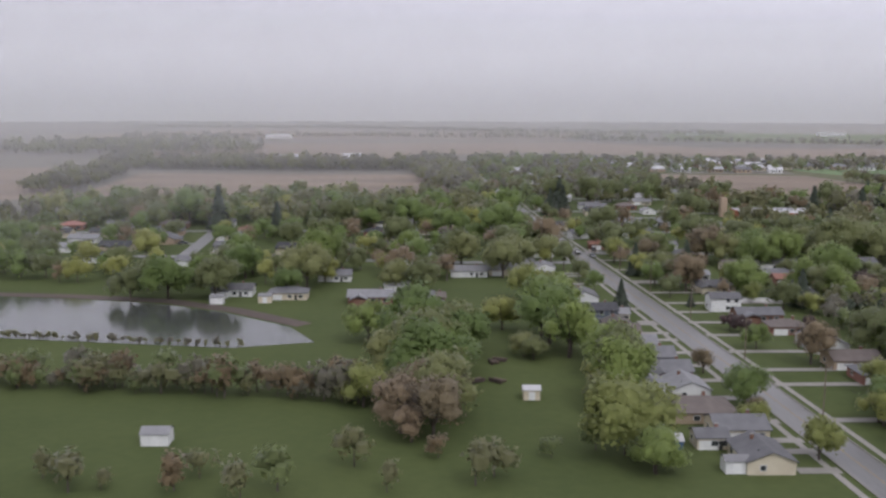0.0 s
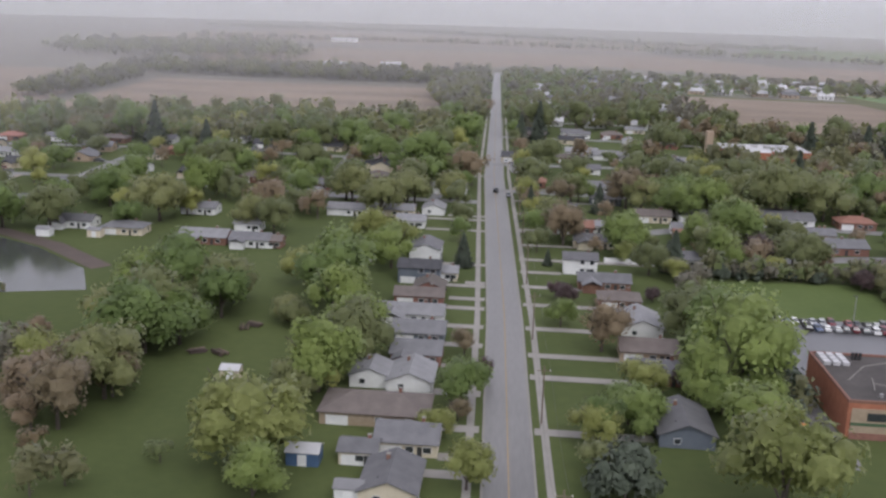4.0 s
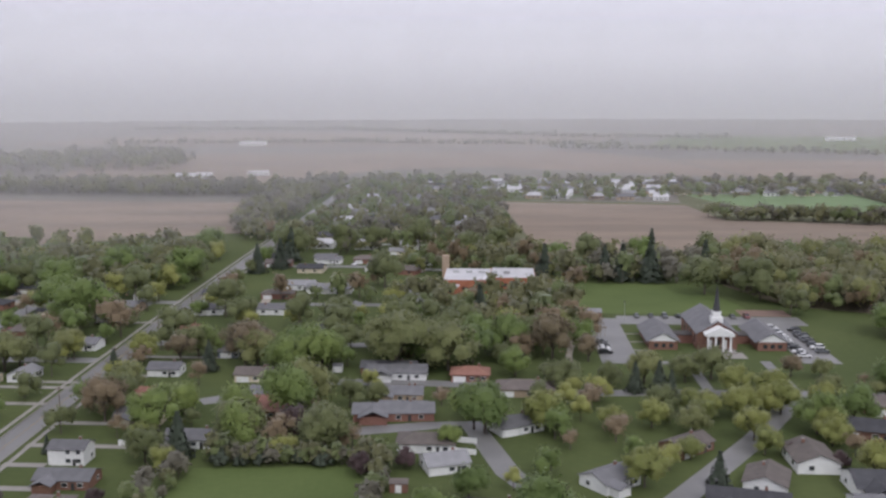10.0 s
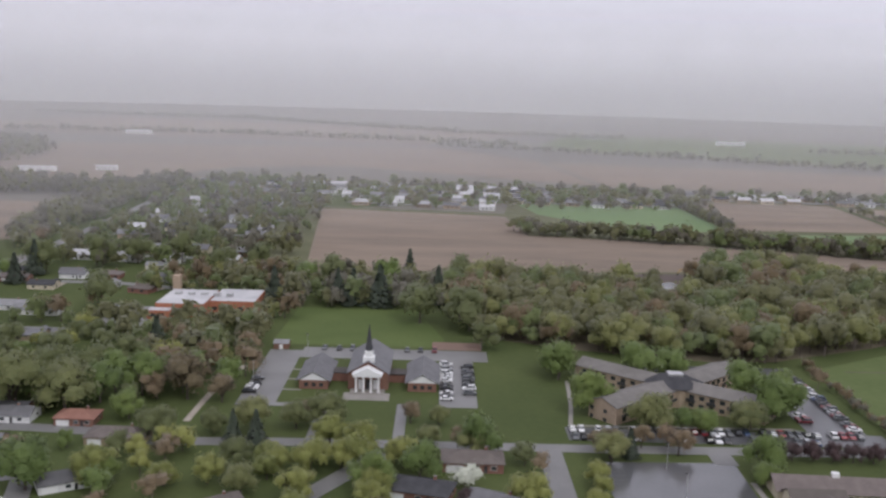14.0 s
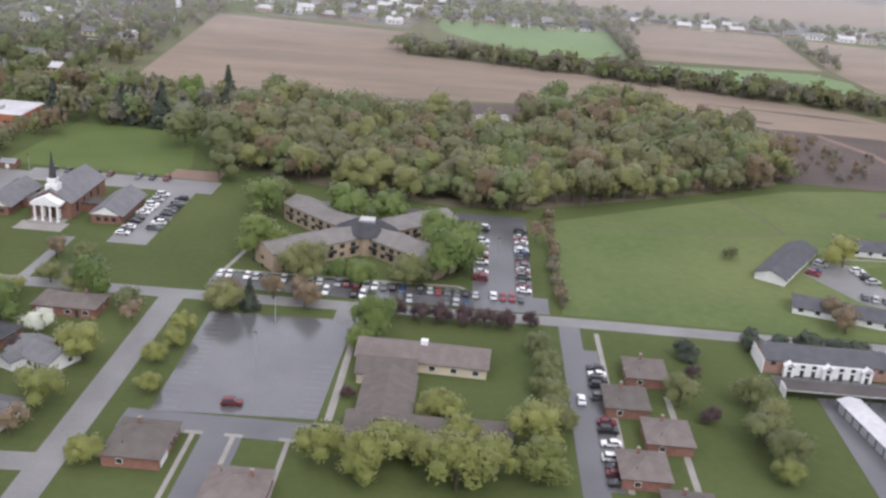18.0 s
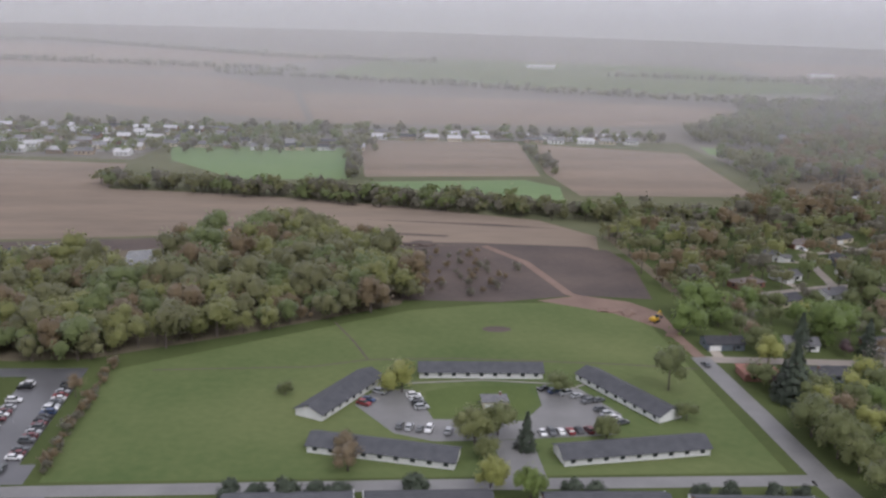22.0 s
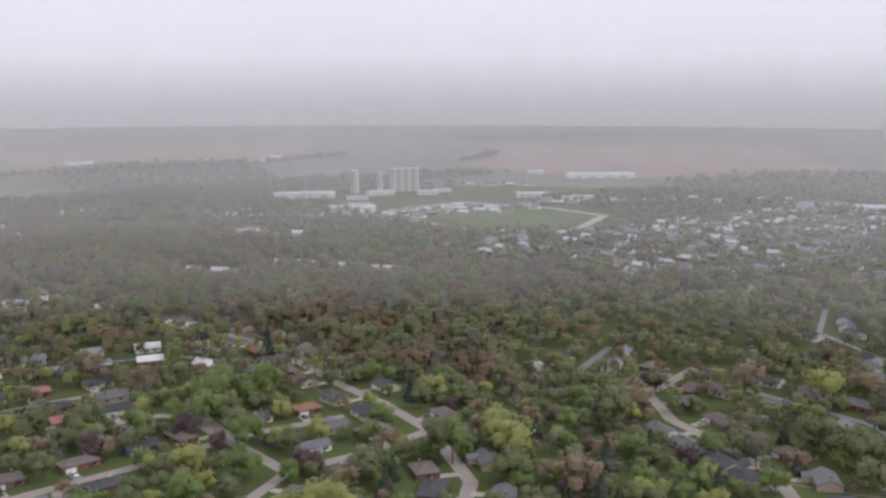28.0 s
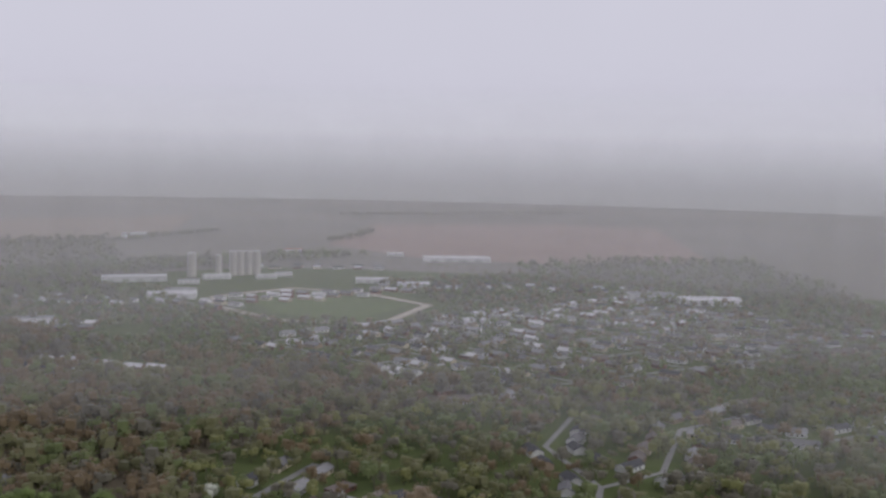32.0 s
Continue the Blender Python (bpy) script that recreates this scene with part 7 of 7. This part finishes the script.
for line, deep in (([(180, 1765), (520, 1622), (800, 1480), (1095, 1385), (1400, 1400)], 14), ([(-990, 2838), (-336, 2760), (284, 2250), (600, 2200)], 26), ([(2692, 2267), (3100, 2100), (3490, 1918)], 22),
                   ([(2039, 1540), (2230, 1640), (2320, 1720)], 20), ([(-700, 1900), (-200, 1960), (330, 1850)], 14), ([(900, 1900), (1250, 1850), (1700, 1800), (2000, 1900)], 14)):
    for (x0, y0), (x1, y1) in zip(line, line[1:]):
        n = int(math.hypot(x1 - x0, y1 - y0) / 3.2)
        FAR += [(x0 + (x1 - x0) * i / n + rng.uniform(-4, 4), y0 + (y1 - y0) * i / n + rng.uniform(-deep, deep)) for i in range(n) if rng.random() < 0.9]
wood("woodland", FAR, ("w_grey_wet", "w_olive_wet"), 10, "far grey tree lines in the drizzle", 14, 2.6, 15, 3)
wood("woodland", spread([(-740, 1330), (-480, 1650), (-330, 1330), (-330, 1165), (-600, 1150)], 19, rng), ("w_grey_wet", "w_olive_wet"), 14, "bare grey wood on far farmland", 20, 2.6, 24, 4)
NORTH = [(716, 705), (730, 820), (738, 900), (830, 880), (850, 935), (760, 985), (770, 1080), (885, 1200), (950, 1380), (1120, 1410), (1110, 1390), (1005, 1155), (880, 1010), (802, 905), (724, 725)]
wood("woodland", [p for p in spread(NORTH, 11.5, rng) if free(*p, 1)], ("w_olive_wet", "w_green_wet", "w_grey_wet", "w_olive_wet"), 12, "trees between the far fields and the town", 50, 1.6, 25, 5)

wood("hedge", [(12 + i * 1.2, 240 + rng.uniform(-1, 1)) for i in range(36)] + [(56 + rng.uniform(-1, 1), 205 + i * 1.2) for i in range(30)] + [(6 + rng.uniform(-3, 3), 190 + i * 2.2) for i in range(22)], ("w_olive", "w_green", "w_grey"), 4.5, "dense evergreen screen round the grass square", 60, 0.9, 16)
wood("reeds", [(-275 + i * 1.3 + rng.uniform(-1, 1), 214 - i * 0.22 + rng.uniform(-1, 1)) for i in range(90)], ("w_grey", "w_olive"), 1.7, "thin dry reeds along the pond", 30, 0.5, 18)
wood("hedge", [(-190 + i * 7 + rng.uniform(-3, 3), 97 + rng.uniform(-8, 8) + i) for i in range(16)], ("w_olive", "w_rust", "w_olive", "w_green"), 6.5, "overgrown hedge across the pasture", 190, 0.65, 17)

wood("scrub", [p for p in spread([(428, 482), (440, 560), (480, 570), (500, 530), (480, 480)], 5, rng) if rng.random() < 0.3], ("w_grey", "w_rust", "w_grey"), 3.6, "bare brown brush on the building land", 60, 0.5, 28)
wood("scrub", [(330.5 + rng.uniform(-1, 1), 316 + i * 1.7) for i in range(50)], ("w_rust", "w_grey", "w_rust"), 3.2, "rusty scrub along the edge of the meadow", 40, 0.6, 19)

wood("hedge", [(10.7 + 0.51 * t + rng.uniform(-1.2, 1.2), 143.7 + 41.50 * t) for t in (i / 26 for i in range(27))], ("needles", "w_olive", "needles"), 5.5, "dark evergreen screen beside the service lane", 160, 0.6, 21)

wood("hedge", [(-232 + 120 * t + rng.uniform(-3, 3), 166 + -20 * t + rng.uniform(-3, 3)) for t in (i / 70 for i in range(70))], ("w_rust", "w_olive", "w_grey", "w_olive", "w_green"), 6.5, "tall overgrown hedge across the pasture", 190, 0.65, 23)

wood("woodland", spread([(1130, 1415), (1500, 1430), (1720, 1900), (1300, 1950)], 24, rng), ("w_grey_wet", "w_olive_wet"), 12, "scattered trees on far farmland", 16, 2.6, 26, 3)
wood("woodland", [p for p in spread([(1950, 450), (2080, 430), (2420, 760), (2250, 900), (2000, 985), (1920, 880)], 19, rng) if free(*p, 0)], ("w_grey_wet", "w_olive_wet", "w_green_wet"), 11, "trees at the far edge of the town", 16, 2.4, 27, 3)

# ---- cars ----
car_row(10, 203, 2.0, 0, 26, 90, ALLPAINT, 1, 0.05, 0.76)
car_row(11, 198.9, 2.1, 0, 25, 90, ALLPAINT, 2, 0.2, 0.8)
car_row(13, 195.2, 2.6, 0, 8, 90, ("red", "grey", "maroon"), 19, 0.6, 0.8)
car_row(188.6, 346, 0, 2.9, 16, 4, ("white", "silver", "white", "black"), 3, 0.15)
car_row(196.6, 352, 0, 2.9, 13, 4, ("white", "black", "grey", "white"), 17, 0.3)
car_row(121, 345, 0, 3.0, 7, 4, ("white", "black", "grey"), 18, 0.5)
car_row(140, 406, 5.5, 0, 9, 90, ("black", "grey", "maroon"), 4, 0.2)
car_row(228, 320, 2.75, 0, 34, 90, ALLPAINT, 5, 0.3)
car_row(228, 313, 2.75, 0, 34, 90, ALLPAINT, 6, 0.72)
car_row(320, 326, 0, 2.8, 20, 0, ALLPAINT, 7, 0.06)
car_row(306.5, 330, 0, 2.8, 19, 0, ALLPAINT, 8, 0.35)
car_row(337, 228, 0, 3.0, 20, 0, ("black", "maroon", "white", "grey", "black"), 9, 0.35)
car_row(419, 362, 1.8, 3.2, 6, -30, ALLPAINT, 10, 0.1)
car_row(430, 344, 3.0, -0.8, 8, 75, ALLPAINT, 11, 0.15)
car_row(474, 338, 3.0, 0.3, 8, 97, ALLPAINT, 12, 0.2)
car_row(481, 373, 3.4, -2.0, 6, 27, ALLPAINT, 13, 0.1)
car_row(494, 362, 1.4, -3.4, 6, 20, ALLPAINT, 14, 0.1)
car_row(436, 368, 0.6, -3.2, 4, 10, ALLPAINT, 15, 0.1)
car_row(214, 553, 3.1, 0.9, 17, 70, ("white", "silver", "white", "grey", "blue"), 21, 0.15)
car_row(36, 436, 0, 2.9, 11, 0, ALLPAINT, 16, 0.3)
car(250.3, 246.4, 8, "maroon", True)
car(-48, 352, 92, "black", True)
car(-43, 343, 272, "grey")
car(547, 395, 100, "grey")
car(332, 262, 90, "white")


# ---- poles, fences and small things ----
def power_pole(x, y, h=10.5):
    b = empty("utility_pole", x, y, 0)
    part("pole", tube((0, 0, -0.3), (0, 0, h), 0.16, 0.11, 8), M["wood"], b)
    part("crossarm", box(-1.2, 1.2, -0.06, 0.06, h - 0.9, h - 0.76), M["wood"], b)
    for k in (-1.05, 0.0, 1.05):
        part("insulator", tube((k, 0, h - 0.76), (k, 0, h - 0.5), 0.06, 0.05), M["trim"], b)
    tagged(b, "weathered wooden utility pole beside the main road", "utility pole", "utility poles")
    return b


first = power_pole(-31.0, 95)
for i in range(1, 9):
    y = 95 + 43 * i
    copy_thing(first, pose(-36 - (y - 60) * 0.0335 + 5.8, y, 0))


def wire(x0, y0, x1, y1, z):
    """One sagging wire, a closed thin tube."""
    bm = bmesh.new()
    rings = []
    for i in range(9):
        t = i / 8
        c = Vector((x0 + (x1 - x0) * t, y0 + (y1 - y0) * t, z - 1.2 * (1 - (2 * t - 1) ** 2)))
        rings.append([bm.verts.new(c + Vector(p)) for p in ((0.02, 0, 0), (0, 0, 0.02), (-0.02, 0, 0), (0, 0, -0.02))])
    for p, q in zip(rings, rings[1:]):
        for k in range(4):
            bm.faces.new((p[k], p[(k + 1) % 4], q[(k + 1) % 4], q[k]))
    bm.faces.new(rings[0])
    bm.faces.new(rings[-1][::-1])
    tagged(link("power_line", bm, M["dark"]), "thin dark power line sagging between poles", "power line")


for i in range(8):
    ya, yb = 95 + 43 * i, 138 + 43 * i
    xa, xb = -36 - (ya - 60) * 0.0335 + 5.8, -36 - (yb - 60) * 0.0335 + 5.8
    for k in (-1.05, 1.05):
        wire(xa + k, ya, xb + k, yb, 10.0)


def fence(x0, y0, x1, y1, h=1.6):
    L = math.hypot(x1 - x0, y1 - y0)
    b = empty("garden_fence", x0, y0, 0, math.degrees(math.atan2(y1 - y0, x1 - x0)))
    n = int(L / 2.4)
    for i in range(n + 1):
        part("post", box(i * L / n - 0.06, i * L / n + 0.06, -0.06, 0.06, 0, h + 0.1), M["trim"], b)
    for i in range(n):
        part("panel", box(i * L / n + 0.06, (i + 1) * L / n - 0.06, -0.025, 0.025, 0.08, h), M["trim"], b)
    tagged(b, "white panel fence round a back garden", "fence")


fence(-14, 250, 3, 250)
fence(3, 250, 3, 240)
fence(63, 259, 78, 256)
fence(63, 251, 78, 248)
fence(165, 222, 186, 226)
fence(165, 222, 163, 212)
fence(186, 226, 190, 212)


def pool(x, y):
    b = empty("garden_pool", x, y, 0)
    bm = bmesh.new()
    bmesh.ops.create_cone(bm, cap_ends=True, segments=24, radius1=2.4, radius2=2.4, depth=1.1)
    bmesh.ops.translate(bm, verts=bm.verts, vec=(0, 0, 0.55))
    part("wall", bm, M["steel"], b)
    bm = bmesh.new()
    bmesh.ops.create_circle(bm, cap_ends=True, segments=24, radius=2.3)
    bmesh.ops.translate(bm, verts=bm.verts, vec=(0, 0, 1.12))
    part("cover", bm, M["pool_blue"], b, "blue pool cover")
    tagged(b, "round above-ground pool with a blue cover", "pool")


pool(184, 217)


def excavator(x, y, rz):
    b = empty("excavator", x, y, 0, rz)
    for s in (-1, 1):
        part("track", box(-2.0, 2.0, s * 1.2 - 0.3, s * 1.2 + 0.3, 0.1, 0.9), M["rubber"], b)
    part("body", box(-2.0, 1.2, -1.3, 1.3, 1.0, 2.2), M["yellow_paint"], b)
    part("cab", box(0.0, 1.4, -1.2, -0.1, 2.2, 3.3), M["glass"], b)
    part("boom", tube((1.2, 0.4, 1.8), (4.6, 0.4, 4.2), 0.28, 0.2), M["yellow_paint"], b)
    part("arm", tube((4.6, 0.4, 4.2), (6.0, 0.4, 1.4), 0.2, 0.15), M["yellow_paint"], b)
    part("bucket", box(5.5, 6.4, 0.0, 0.8, 0.6, 1.5), M["dark"], b)
    tagged(b, "yellow tracked excavator on stripped building land", "excavator", "building machines")



def wood_pile(x, y, rz, label):
    b = empty("wood_pile", x, y, 0, rz)
    rng = random.Random(int(x * 10))
    for i in range(9):
        a = rng.uniform(-0.5, 0.5)
        z = 0.22 + 0.3 * (i // 4)
        q = (i % 4 - 1.5) * 0.55
        part("log", tube((q - 0.2, -1.6 + a, z), (q + 0.2, 1.6 + a, z + rng.uniform(0, 0.15)), 0.2, 0.16, 7), M["wood" if i % 2 else "dark_soil"], b)
    tagged(b, label, "wood pile", "wood piles in the pasture")


for x, y, rz in ((-96, 178, 20), (-94.5, 180, 80), (-96.5, 162, 60), (-101, 162, 130)):
    wood_pile(x, y, rz, "dark heap of rough logs on pasture grass")
for x, y, rz in ((343, 592, 20), (332, 586, 160), (350, 598, 80), (543, 446, 40), (1268, 352, 30)):
    excavator(x, y, rz)


def mound(x, y, r, h, key, label):
    bm = bmesh.new()
    bmesh.ops.create_icosphere(bm, subdivisions=3, radius=1.0)
    for v in bm.verts:
        k = 1 + 0.35 * noise.noise(v.co * 2.2 + Vector((x, y, 0)))
        v.co = Vector((v.co.x * r * k, v.co.y * r * 0.6 * k, max(v.co.z, -0.15) * h * k))
    ob = link("earth_mound", bm, M[key])
    ob.matrix_basis = pose(x, y, 0, 0, 0, (x * 7) % 90)
    tagged(ob, label, "earth mound")


for x, y, r, h in ((535, 458, 5, 1.2), (541, 447, 4, 1.4), (528, 462, 6, 1.0), (546, 430, 4, 1.0), (420, 574, 12, 1.8), (452, 578, 10, 1.6), (356, 590, 14, 2.2), (338, 584, 10, 1.8)):
    mound(x, y, r, h, "red_soil" if x > 500 else "dark_soil", "heap of dug earth on the building land")
bm = bmesh.new()
bmesh.ops.create_circle(bm, cap_ends=True, segments=20, radius=6)
spot = link("bare_patch", bm, M["dark_soil"])
spot.matrix_basis = pose(474, 437, 0.1) @ Matrix.Diagonal((1, 0.6, 1, 1))
tagged(spot, "dark bare patch in the meadow", "earth", kind="structure")


def street_lamp(x, y, h=8.0):
    b = empty("street_lamp", x, y, 0)
    part("pole", tube((0, 0, 0), (0, 0, h), 0.12, 0.07, 8), M["steel"], b)
    part("head", box(-0.8, 0.2, -0.18, 0.18, h, h + 0.16), M["dark"], b)
    tagged(b, "slim steel lamp post on a car park", "street lamp", "lamp posts")
    return b


lamp = street_lamp(251, 268)
for x, y in ((251, 290), (134, 398), (312, 350), (455, 345), (120, 360), (38, 200)):
    copy_thing(lamp, pose(x, y, 0))
